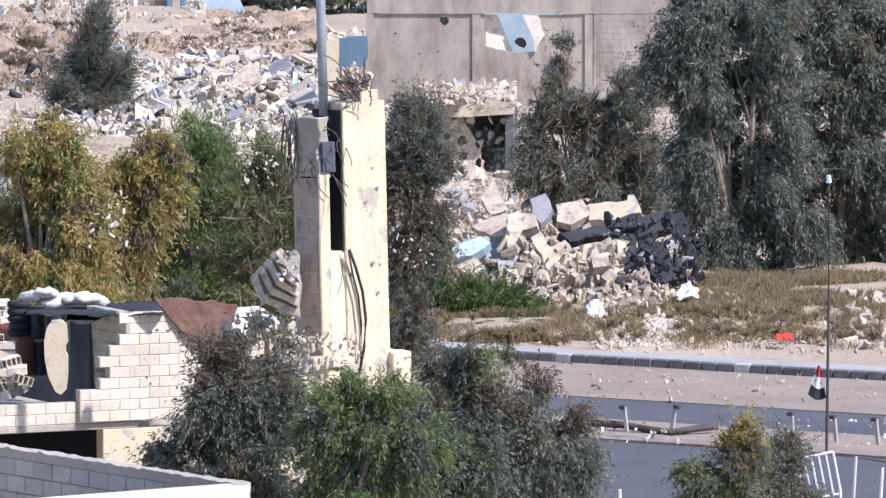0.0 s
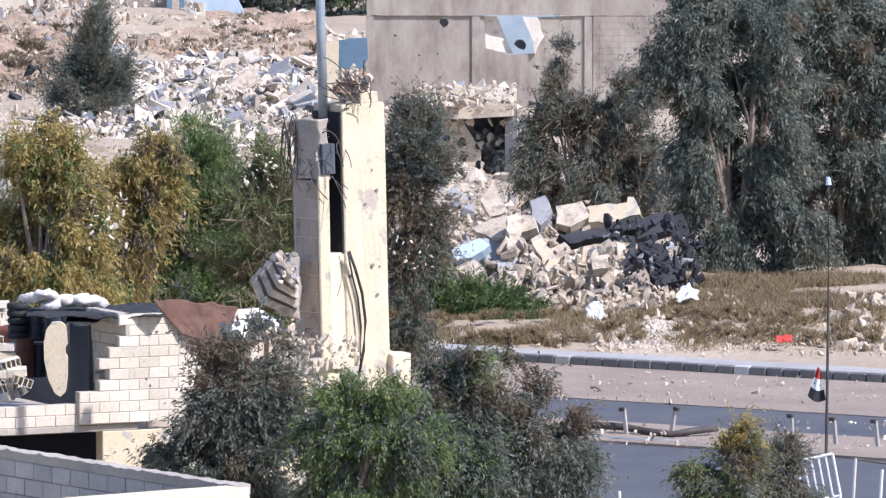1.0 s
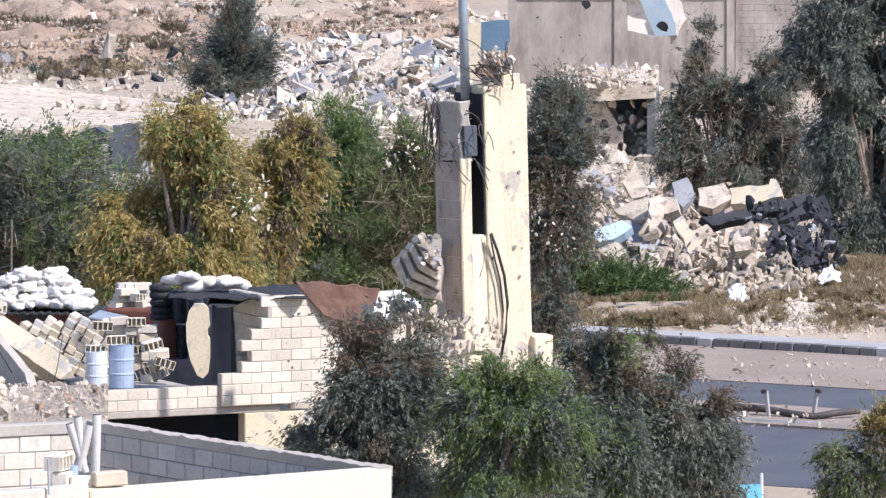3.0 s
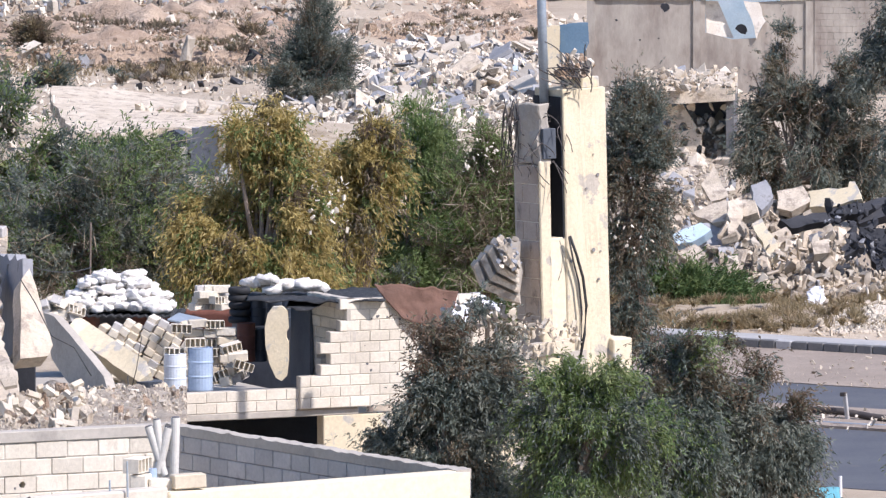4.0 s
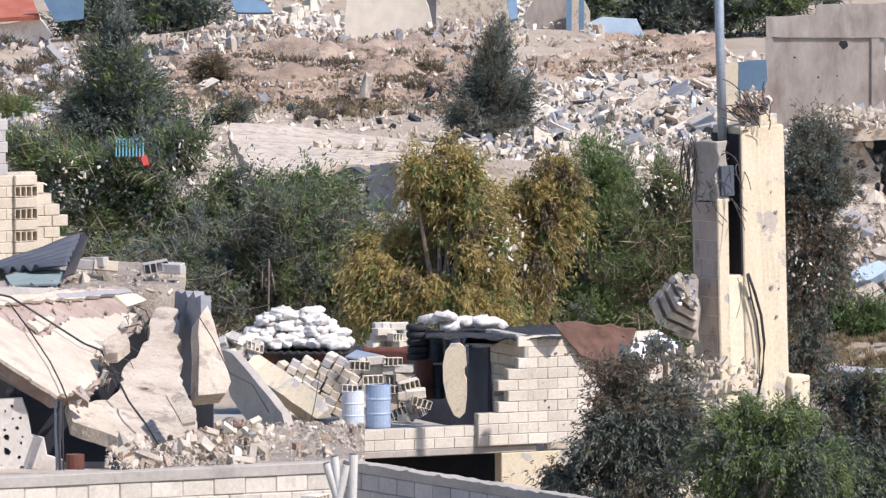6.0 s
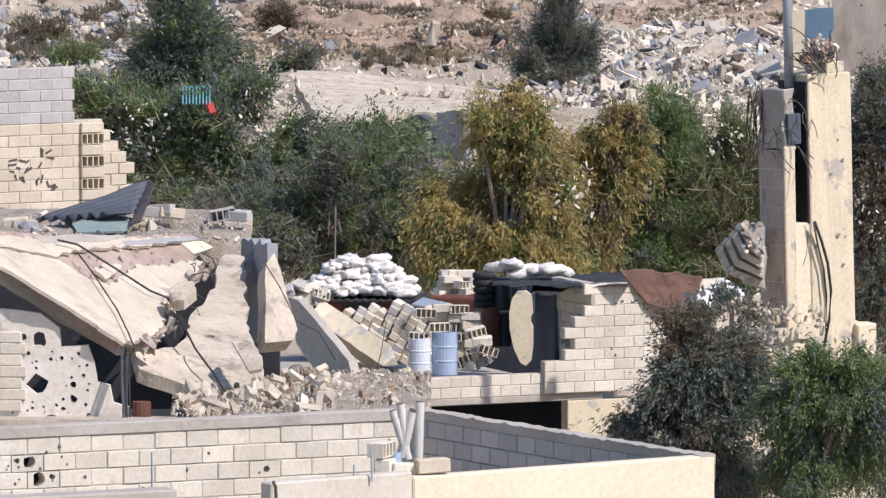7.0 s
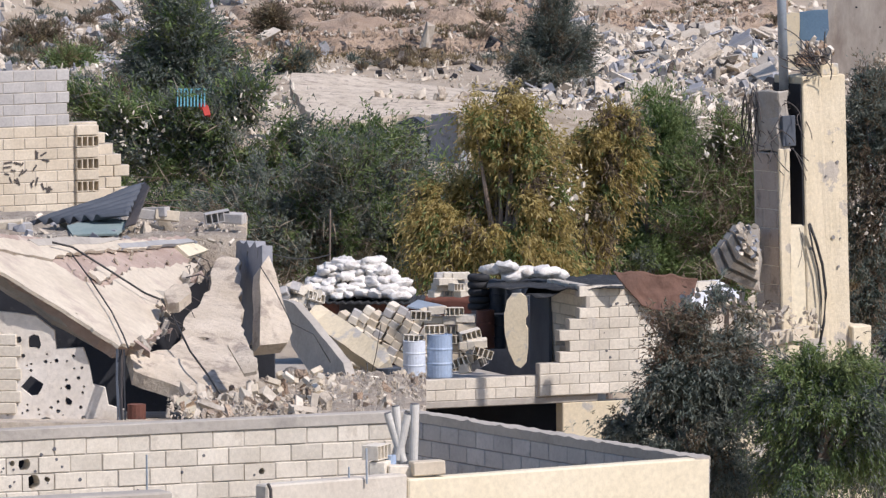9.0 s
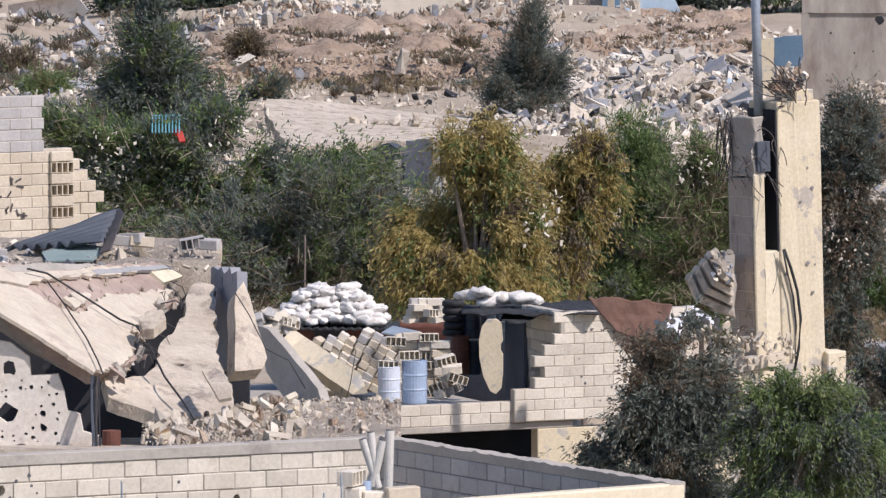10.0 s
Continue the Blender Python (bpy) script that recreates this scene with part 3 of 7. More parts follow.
# ---- trees ----
def leaf_mesh(name, centres, size, droop, material, width=0.22, ways=None):
    """One small pointed leaf (a triangle) for each centre, along ways where given."""
    n = len(centres)
    rng = np.random
    way = rng.normal(size=(n, 3))
    if ways is None:
        way[:, 2] -= droop
    else:
        way = way * 0.42 + ways
    way /= np.linalg.norm(way, axis=1)[:, None]
    side = np.cross(way, rng.normal(size=(n, 3)))
    side /= np.linalg.norm(side, axis=1)[:, None] + 1e-9
    ln = size * rng.uniform(0.6, 1.35, n)[:, None]
    wd = ln * width
    v = np.stack([centres - way * ln / 2 + side * wd * 0.35, centres + way * ln / 2, centres - side * wd * 0.65 - way * ln * 0.1], 1).reshape(-1, 3)
    me = bpy.data.meshes.new(name)
    me.vertices.add(3 * n)
    me.vertices.foreach_set("co", v.astype(np.float32).ravel())
    me.loops.add(3 * n)
    me.loops.foreach_set("vertex_index", np.arange(3 * n, dtype=np.int32))
    me.polygons.add(n)
    me.polygons.foreach_set("loop_start", np.arange(0, 3 * n, 3, dtype=np.int32))
    me.update()
    me.validate()
    me.materials.append(M[material])
    return me


def weed_tufts(name, spots, material, label, tall=0.5):
    """Low bristling tufts, each a fan of blades."""
    cs, ways = [], []
    for p, r in spots:
        for _ in range(70):
            v = Vector((random.gauss(0, 1), random.gauss(0, 1), abs(random.gauss(0, 0.8))))
            v.normalize()
            f = random.random() ** 0.6
            cs.append((p.x + v.x * r * f, p.y + v.y * r * f, p.z + v.z * r * 0.6 * f))
            ways.append((v.x, v.y, v.z + 0.4))
    me = leaf_mesh(name, np.array(cs), tall, 0, material, 0.14, np.array(ways))
    tagged(new(name, me), label, "weeds", kind="stuff")


def tree(name, label, d, lobes, foot, mats, leaves=16000, leaf=0.16, droop=0.9, clump=0.34, clumps=150, trunk_r=0.12, deep=1.0, category="tree", width=0.34, gaps=0.0, group="", twigs=0, tips=""):
    """A tree: lobes (a, b, half width, half height) on bearings at distance d; foot (a, z)."""
    k = d / LENS
    base = sight(foot[0], 400, d)
    base.z = foot[1]
    own = thing(name, base, label, category, group)
    leaves, leaf = int(leaves * 2.4), leaf * 0.66
    clumps = int(clumps * 1.25)
    balls = []
    for a, b, ru, rv in lobes:
        balls.append((sight(a, b, d + random.uniform(-0.5, 0.5) * ru * k), ru * k * 0.93, rv * k * 0.93))
        for _ in range(6):
            g, h = random.uniform(0, math.tau), random.uniform(0.7, 1.2)
            f = random.uniform(0.16, 0.38)
            balls.append((sight(a + ru * h * math.cos(g), b + rv * h * math.sin(g), d + random.uniform(-0.7, 0.7) * ru * k), ru * k * f, rv * k * f))
    area = [ru * rv for _, ru, rv in balls]
    centres = []
    for _ in range(clumps * 6):
        if len(centres) >= clumps:
            break
        c, ru, rv = random.choices(balls, area)[0]
        v = Vector([random.gauss(0, 1) for _ in range(3)]).normalized()
        ragged = 0.86 + 0.62 * noise.noise(v * 2.3 + c)
        v = v * random.uniform(0.25, 1.0) ** 0.5 * ragged
        p = c + Vector((v.x * ru, v.y * ru * deep, v.z * rv))
        if noise.noise(p * (0.42 / clump)) < gaps - 0.42:
            continue
        if p.z > foot[1] + 0.05:
            centres.append(p)
    # limbs
    wood = bmesh.new()
    heart = sum((c for c, _, _ in balls), Vector()) / len(balls)
    low = min(c.z - rv for c, _, rv in balls)
    fork = Vector((base.x * 0.6 + heart.x * 0.4, heart.y, max(foot[1] + 0.3, low * 0.7 + heart.z * 0.3)))
    tube_into(wood, [base, base.lerp(fork, 0.5) + Vector((random.uniform(-0.1, 0.1), 0, 0)), fork], trunk_r, trunk_r * 0.7, 8)
    for c, ru, rv in balls:
        if len(balls) > 5 and ru < 0.5 * balls[0][1]:
            continue
        tip = c + Vector((0, 0, rv * 0.5))
        mid = fork.lerp(tip, 0.5) + Vector((random.uniform(-0.2, 0.2) * ru, random.uniform(-0.2, 0.2) * ru, -0.1 * rv))
        tube_into(wood, [fork, mid, tip], trunk_r * 0.6, trunk_r * 0.12, 6)
        for p in random.sample(centres, min(8, len(centres))):
            if (p - c).length < 1.3 * max(ru, rv):
                tube_into(wood, [mid, mid.lerp(p, 0.5) + Vector((0, 0, 0.1 * rv)), p], trunk_r * 0.22, trunk_r * 0.06, 4)
    part("trunk", wood, "bark", own)
    cc = np.array([c[:] for c in centres])
    share = np.array([w for _, w in mats], float)
    share /= share.sum()
    # whole clumps take one leaf colour, with some mixing between neighbours
    kind = np.random.choice(len(mats), len(cc), p=share)
    if tips:
        mats = mats + [(tips, 0)]
        lift = cc[:, 2] + 0.35 * clump * np.random.normal(size=len(cc))
        kind[(lift > np.quantile(lift, 0.84)) & (np.random.uniform(size=len(cc)) < 0.7)] = len(mats) - 1
        share = np.append(share, 0.0)
    # leaves sit along sprays that grow out of each clump and bend down
    per = 14
    sprays = leaves // per
    of_clump = np.random.randint(0, len(cc), sprays)
    size = clump * np.random.uniform(0.5, 1.3, len(cc))
    start = cc[of_clump] + np.random.normal(size=(sprays, 3)) * (0.30 * size[of_clump])[:, None]
    out = start - np.array(heart[:])
    out /= np.linalg.norm(out, axis=1)[:, None] + 1e-6
    out = out * 0.65 + np.random.normal(size=(sprays, 3)) * 0.5
    out[:, 2] += 0.55 if droop < 0.6 else 0.25
    reach = size[of_clump] * np.random.uniform(0.5, 1.7, sprays) ** 1.2
    spray = np.repeat(np.arange(sprays), per)
    f = np.random.uniform(0, 1, len(spray))
    bend = 0.8 * max(0.15, droop)
    ways = out[spray] * 1.0
    ways[:, 2] -= 2 * bend * f
    ways /= np.linalg.norm(ways, axis=1)[:, None] + 1e-6
    at = start[spray] + out[spray] * (reach[spray] * f)[:, None]
    at[:, 2] -= bend * reach[spray] * f * f
    at += np.random.normal(size=at.shape) * leaf * 0.35
    pick = of_clump[spray]
    which = kind[pick]
    stray = np.random.uniform(size=len(at)) < 0.15
    which[stray] = np.random.choice(len(mats), stray.sum(), p=share)
    keep = at[:, 2] > foot[1]
    if twigs:
        some = np.random.randint(0, len(at), twigs * 2)
        ob = new("twig", leaf_mesh("twig", at[some] + np.array((0, -0.12, 0)), leaf * 6.0, -0.8, "twig", 0.04))
        tagged(ob, "pale dry twigs", kind="stuff")
        ob.parent = own
        ob.matrix_parent_inverse = own.matrix_world.inverted()
    for i, (mname, _) in enumerate(mats):
        chosen = (which == i) & keep
        if chosen.any():
            ob = new("crown", leaf_mesh("crown", at[chosen], leaf * 1.1, droop, mname, width * 0.8, ways[chosen]))
            ob.parent = own
            ob.matrix_parent_inverse = own.matrix_world.inverted()
    return own


def ground_z(x, y):
    """The lie of the land."""
    z = 0.0
    if y < 215:
        f = min(1.0, (215 - y) / 130)
        z += 9.0 * f * f * (3 - 2 * f)
    f = max(0.0, min(1.0, (-3.5 - x) / 3))
    if f and 185 < y < 390:
        g = min(1.0, (y - 185) / 25, (390 - y) / 90)
        z += f * 4.0 * g * g * (3 - 2 * g)
        z += f * g * 0.5 * noise.fractal(Vector((x * 0.25, y * 0.1, 5.0)), 1.0, 2.0, 4)
    if y > 305:
        z += 0.5 * noise.fractal(Vector((x * 0.14, y * 0.06, 3.0)), 1.0, 2.0, 5)
        f = max(0.0, min(1.0, (10 - x) / 8))
        z += f * 1.6 * math.exp(-((y - 462) / 16) ** 2) * (0.7 + 0.8 * noise.noise(Vector((x * 0.12, 0.7, 1.3))))
        z += f * 1.2 * math.exp(-((y - 520) / 14) ** 2) * (0.8 + 0.6 * noise.noise(Vector((x * 0.15, 4.7, 1.3))))
    elif y > 272 and x > -3:
        f = min(1.0, (y - 272) / 8) * min(1.0, (x + 3) / 3)
        z += f * (0.25 + 0.35 * noise.fractal(Vector((x * 0.3, y * 0.12, 9.0)), 1.0, 2.0, 4))
    return z


def on_ground(a, b):
    """Where the bearing a, b meets the land."""
    z = 0.0
    for _ in range(4):
        p = level(a, b, z)
        z = ground_z(p.x, p.y)
    return Vector((p.x, p.y, z))


# ---- ground ----
def make_ground():
    fx = np.arange(-78, 46, 1.1)
    xs = np.concatenate([[-4000, -1500, -600, -250, -130], fx, [60, 100, 250, 600, 1500, 4000]])
    ys = np.concatenate([[-4000, -1000, -200, 0, 40, 70], np.arange(90, 640, 1.3), [680, 760, 900, 1200, 2000, 4500]])
    verts = [(x, y, ground_z(x, y)) for y in ys for x in xs]
    w = len(xs)
    faces = [(j * w + i, j * w + i + 1, (j + 1) * w + i + 1, (j + 1) * w + i) for j in range(len(ys) - 1) for i in range(w - 1)]
    me = bpy.data.meshes.new("ground")
    me.from_pydata([tuple(map(float, v)) for v in verts], [], faces)
    me.materials.append(M["earth"])
    me.shade_smooth()
    tagged(new("ground", me), "dry beige earth strewn with gravel and rubble", "ground", kind="structure")


make_ground()

# ---- the road, running down to the right ----
ROAD_AT = level(1200, 655, 0)
RA = -32.6
RX = Vector((math.cos(radians(RA)), math.sin(radians(RA)), 0))
RY = Vector((-RX.y, RX.x, 0))
ROAD_M = Matrix.Translation(ROAD_AT) @ pose(0, 0, 0, 0, 0, RA)


def road_strip(name, q0, q1, z, material, label, kind_name, thick=0.3):
    bm = bmesh.new()
    n = 60
    for i in range(n):
        a, b = -13 + 65 * i / n, -13 + 65 * (i + 1) / n
        vs = [bm.verts.new(ROAD_M @ Vector((x, q + 0.10 * noise.noise(Vector((x * 0.5, q, 2))), z))) for x, q in ((a, q0), (b, q0), (b, q1), (a, q1))]
        bm.faces.new(vs)
    bmesh.ops.remove_doubles(bm, verts=list(bm.verts), dist=0.001)
    r = bmesh.ops.extrude_face_region(bm, geom=list(bm.faces))
    bmesh.ops.translate(bm, verts=[g for g in r["geom"] if isinstance(g, bmesh.types.BMVert)], vec=(0, 0, -thick))
    bmesh.ops.recalc_face_normals(bm, faces=list(bm.faces))
    solid(name, bm, material, label, kind_name, kind="structure")


road_strip("road", -34.0, -20.6, 0.02, "asphalt", "near carriageway of worn grey asphalt", "road")
road_strip("median", -20.6, -15.6, 0.10, "sand", "sandy strip between the two carriageways", "median")
road_strip("road_far", -15.6, -9.6, 0.02, "asphalt", "far carriageway of worn grey asphalt", "road")
road_strip("verge", -9.6, -0.15, 0.05, "sand", "dusty shoulder of brown sand beside the asphalt", "verge")
road_strip("pavement", 0.16, 1.7, 0.30, "paving", "raised concrete pavement behind the kerb", "pavement", 0.5)


def make_kerb():
    own = thing("kerb", ROAD_AT, "kerb of dark and pale concrete stones along the road", "kerb", kind="structure")
    meshes = {k: mesh_of("kerb_stone", box((0.57, 0.28, 0.5), Matrix(), 0.03), k) for k in ("kerb", "kerb_dark")}
    for i in range(-22, 68):
        ob = new("kerb_stone", meshes["kerb_dark" if random.random() < 0.93 else "kerb"])
        ob.parent = own
        ob.matrix_parent_inverse = own.matrix_world.inverted()
        ob.matrix_world = ROAD_M @ pose(i * 0.6, random.uniform(-0.015, 0.015), 0.06 + random.uniform(-0.015, 0.01), 0, 0, random.uniform(-1, 1))


# ---- near building: an open roof room of concrete blocks ----
C0, C1 = sight(-72, 775, 100.0), sight(444, 857, 94.8)
CL = sight(-1010, 823, 96.95)
F0 = sight(-91, 898, 92.4)
TOP_Z = C0.z
for p in (C1, CL, F0):
    p.z = TOP_Z


def near_building():
    own = thing("block_building", (C0 + Vector((0, 0, -4))), "roofless room of pale concrete blocks with a grey cap beam", "building")
    wl = Vector((CL.x, CL.y, TOP_Z - 0.13))
    wr = Vector((C0.x, C0.y, TOP_Z - 0.13))
    length = (wr - wl).length
    hole_at = [(length * f, hh) for f, hh in ((0.256, 0.3), (0.256, 0.5), (0.665, 0.5))]

    dropped = []

    def keep_back(s, h):
        if any(abs(s - a) < 0.2 and abs(h - b) < 0.11 for a, b in hole_at):
            dropped.append((s, h))
            return False
        return True
    block_wall(own, wl, wr, 3.0, 0.2, "white_block", "mortar", keep_back, jitter=0.008)
    mid = (wl + wr) / 2
    ang = math.degrees(math.atan2((wr - wl).y, (wr - wl).x))
    way = (wr - wl).normalized()
    face = Vector((way.y, -way.x, 0))
    for k, (s, h) in enumerate(dropped):
        rim = [bearing(wl + way * (s + ds) - face * 0.0 + Vector((0, 0, -h + dh))) for ds, dh in ((-0.194, 0.094), (0.194, 0.094), (0.194, -0.094), (-0.194, -0.094))]
        pits = [wl + way * (s + (0.03, -0.05, 0.02, -0.04)[k % 4]) + Vector((0, 0, -h + 0.005))]
        if k < len(dropped) - 1:
            pits.append(wl + way * (s + (-0.12, 0.11, -0.11, 0.12)[k % 4]) + Vector((0, 0, -h + 0.03)))
        part("holed_block", slab(rim, 0.2, 0.0, [(*bearing(c)[:2], (0.078, 0.034)[i] if k < len(dropped) - 1 else 0.04) for i, c in enumerate(pits)]), "white_block", own, "block shot through")
    # added panel; its colour is the darkness seen through the holes
    part("hole_backing", box((1.2, 0.05, 0.8), Matrix.Translation(wl + way * hole_at[0][0] - face * 0.45 + Vector((0, 0, -0.4))) @ pose(0, 0, 0, 0, 0, ang)), "burnt", own, "added near-black panel standing for shade behind the holes")
    rnd = random.Random(31)
    for k in range(22):
        s = length * (0.2 + 0.12 * rnd.random() if k < 12 else rnd.uniform(0.2, 0.97))
        r = rnd.uniform(0.01, 0.028)
        mark = wl + way * s + Vector((0, 0, -rnd.uniform(0.1, 0.75)))
        # flat dark disc; the pit's shade is in its colour
        part("shot_mark", tube([mark + face * q for q in (-0.01, 0.008)], r, r * rnd.uniform(0.6, 1.0), 6), "cavity", own, "shot mark in a block, its hollow's shade painted dark")
    part("cap_beam", box((length, 0.24, 0.135), Matrix.Translation(mid + Vector((0, 0.0, 0.065))) @ pose(0, 0, 0, 0, 0, ang) @ pose(0, 0.10, 0), 0.01), "concrete", own, "grey concrete cap beam")
    # side wall with a rough top; its shade is put into greyer blocks and mortar
    s0, s1 = Vector((C0.x, C0.y, TOP_Z - 0.1)), Vector((C1.x, C1.y, TOP_Z - 0.1))
    inward = Vector((s1.y - s0.y, s0.x - s1.x, 0)).normalized() * 0.2
    s0, s1 = s0 + inward, s1 + inward
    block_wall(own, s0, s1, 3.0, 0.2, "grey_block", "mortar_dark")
    along = s1 - s0
    ang = math.degrees(math.atan2(along.y, along.x))
    bm = box((along.length, 0.2, 0.11), Matrix.Translation(s0 + along * 0.5 + Vector((0, 0, 0.055))) @ pose(0, 0, 0, 0, 0, ang) @ pose(0, 0.1, 0))
    bmesh.ops.subdivide_edges(bm, edges=[e for e in bm.edges if e.calc_length() > 1], cuts=70)
    for v in bm.verts:
        if v.co.z > TOP_Z - 0.05:
            v.co.z += 0.014 * noise.noise(v.co * 5) + 0.02 * noise.noise(v.co * 23)
    part("wall_top", bm, "concrete", own, "rough mortar on the wall top")
    # rendered front wall
    a, b = Vector((F0.x, F0.y, TOP_Z - 1.5)), Vector((C1.x, C1.y, TOP_Z - 1.5))
    ang = math.degrees(math.atan2((b - a).y, (b - a).x))
    bm = box(((b - a).length, 0.2, 3.0), Matrix.Translation((a + b) / 2) @ pose(0, 0, 0, 0, 0, ang) @ pose(0, 0.1, 0), 0.02)
    part("front_wall", bm, "plaster_smooth", own, "smooth cream rendered wall")
    g0 = sight(-345, 907, 91.2)
    g1 = Vector((F0.x, F0.y, g0.z - 0.02))
    ang = math.degrees(math.atan2((g1 - g0).y, (g1 - g0).x))
    part("low_wall", box(((g1 - g0).length - 0.02, 0.22, 3.0), Matrix.Translation((g0 + g1) / 2 + Vector((0, 0, -1.5))) @ pose(0, 0, 0, 0, 0, ang) @ pose(0, 0.11, 0), 0.02), "render_grey", own, "lower wall of bare grey render")
    h0, h1 = sight(-1000, 936, 89.5), sight(-511, 932, 91.0)
    ang = math.degrees(math.atan2((h1 - h0).y, (h1 - h0).x))
    part("ledge", box(((h1 - h0).length, 0.35, 2.5), Matrix.Translation((h0 + h1) / 2 + Vector((0, 0, -1.25))) @ pose(0, 0, 0, 0, 0, ang) @ pose(0, 0.17, 0), 0.02), "concrete", own, "weathered concrete ledge")
    # the storeys below
    body = bmesh.new()
    pts = [CL, C0, C1, F0]
    pts = [Vector((p.x, p.y, 0)) for p in (h0, F0, C1, C0, CL)]
    low, high = 5.0, TOP_Z - 3.0
    bot = [body.verts.new((p.x, p.y, low)) for p in pts]
    top = [body.verts.new((p.x, p.y, high)) for p in pts]
    body.faces.new(top)
    body.faces.new(bot[::-1])
    for i in range(len(pts)):
        j = (i + 1) % len(pts)
        body.faces.new((bot[i], bot[j], top[j], top[i]))
    bmesh.ops.recalc_face_normals(body, faces=list(body.faces))
    part("storeys", body, "concrete", own, "concrete storeys below the roof room")


near_building()


# ---- pillar: the standing corner of a wrecked gatehouse ----
def pillar():
    A = 33.0
    q = sight(575, 590, 150.0)
    Z = lambda b: sight(575, b, 150.0).z
    own = thing("ruined_pillar", (q.x + 0.3, q.y + 0.4, Z(720)), "tall bullet-scarred cream pillar with a dark slot and bent bars on top", "pillar")
    fm = Matrix.Translation((q.x, q.y, 0)) @ pose(0, 0, 0, 0, 0, A)
    zb = 4.5
    w = 1.37

    def up(x0, x1, y0, y1, b_top, b_bot=None, bevel=0.02):
        z1 = Z(b_top)
        z0 = zb if b_bot is None else Z(b_bot)
        return box((x1 - x0, y1 - y0, z1 - z0), fm @ pose((x0 + x1) / 2, (y0 + y1) / 2, (z0 + z1) / 2), bevel)

    def worn(bm, amount=0.025, cuts=9):
        bmesh.ops.subdivide_edges(bm, edges=[e for e in bm.edges if e.calc_length() > 0.5], cuts=cuts, use_grid_fill=True)
        for v in bm.verts:
            n = noise.noise_vector(v.co * 3.1) * amount + noise.noise_vector(v.co * 9.0) * amount * 0.5
            v.co += Vector((n.x, n.y, n.z))
        return bm
    pier = part("right_pier", worn(up(0.475, w, 0, 0.95, 185), 0.022), "pier_plaster", own, "cream plaster chipped down to grey concrete")
    part("right_pier_cap", worn(up(0.92, w - 0.1, 0.05, 0.8, 166, 186), 0.03, 3), "plaster", own)
    part("front_infill", worn(up(0.15, 0.50, 0.03, 0.5, 447), 0.012), "plaster_smooth", own, "smooth cream infill below the slot")
    part("left_jamb", worn(up(-0.072, 0.155, -0.035, 0.028, 309), 0.008), "pier_plaster", own)
    # near-black so the slot's deep shade comes from the colour
    part("slot_back", up(0.16, 0.36, 0.55, 0.92, 222), "burnt", own, "back of the slot with its shade put into the colour")
    # left flank in large grey blocks
    lt = fm @ Vector((-0.07, 0.78, Z(318)))
    rt = fm @ Vector((-0.07, 0.045, Z(318)))
    block_wall(own, lt, rt, 5.0, 0.14, "flank_block", "white_block", course=0.335, long=0.45, phase=0)
    part("flank_top", worn(up(-0.06, 0.17, -0.01, 0.78, 208, 316), 0.05, 6), "concrete", own, "bare concrete left above the blocks")
    part("back_wall", up(0.06, w - 0.05, 0.93, 1.05, 300), "concrete", own)
    part("rear_column", worn(up(w - 0.12, w + 0.05, 0.7, 0.98, 128), 0.012), "concrete", own, "slim concrete column behind")
    # thin dark panel on the pier's inner side paints the slot's shade
    part("slot_lining", box((0.02, 0.90, Z(196) - Z(447)), fm @ pose(0.445, 0.47, (Z(200) + Z(447)) / 2)), "burnt", own, "side of the slot with its shade put into the colour")
    rnd = random.Random(21)
    for k in range(8):
        x, b = rnd.uniform(0.42, w - 0.06), rnd.uniform(200, 620)
        r = rnd.uniform(0.012, 0.04)
        bm = bmesh.new()
        bmesh.ops.create_circle(bm, cap_ends=True, radius=r, segments=7, matrix=fm @ pose(x, -0.026, Z(b), 90, 0, 0))
        grown = bmesh.ops.extrude_face_region(bm, geom=list(bm.faces))
        for g in grown["geom"]:
            if isinstance(g, bmesh.types.BMVert):
                g.co += fm.to_3x3() @ Vector((0, 0.02, 0)) + Vector([rnd.uniform(-0.3, 0.3) * r for _ in range(3)])
        bmesh.ops.recalc_face_normals(bm, faces=list(bm.faces))
        part("chipped_spot", bm, rnd.choice(("concrete", "mortar_dark")), pier, "chip of bare grey concrete")
    part("dark_box", up(0.0, 0.27, -0.07, 0.3, 252, 306, 0.01), "corrugated", own, "dark grey metal box")
    part("plinth", worn(up(w - 0.05, w + 0.36, -0.15, 0.8, 632), 0.03), "plaster", own, "broken plinth at the foot")
    # rough base of blocks
    bl = fm @ Vector((-1.0, -0.12, Z(612)))
    br = fm @ Vector((0.75, -0.12, Z(600)))

    def keep(s, h):
        return h > 0.12 + 0.25 * (0.5 + 0.5 * math.sin(s * 5.1)) and noise.noise(Vector((s * 4, h * 4, 1))) > -0.35
    block_wall(own, bl, br, 1.4, 0.25, "cream_block", "mortar", keep, course=0.24, long=0.42, jitter=0.03)
    part("base", worn(up(-1.6, 0.75, -0.05, 0.7, 655), 0.05), "plaster", own, "rendered base wall")
    # the whole stump leans a little
    pin = Vector((q.x, q.y, Z(600)))
    own.matrix_world = Matrix.Translation(pin) @ Matrix.Rotation(radians(-1.3), 4, "Y") @ Matrix.Translation(-pin) @ own.matrix_world
    return own


PILLAR = pillar()
solid("steel_pole", tube([sight(573, 205, 150.6), sight(568, 40, 150.6), sight(563, -260, 150.6)], 0.088, 0.08, 14), "steel", "tall galvanised steel pole rising out of the pillar", "pole", smooth=True)


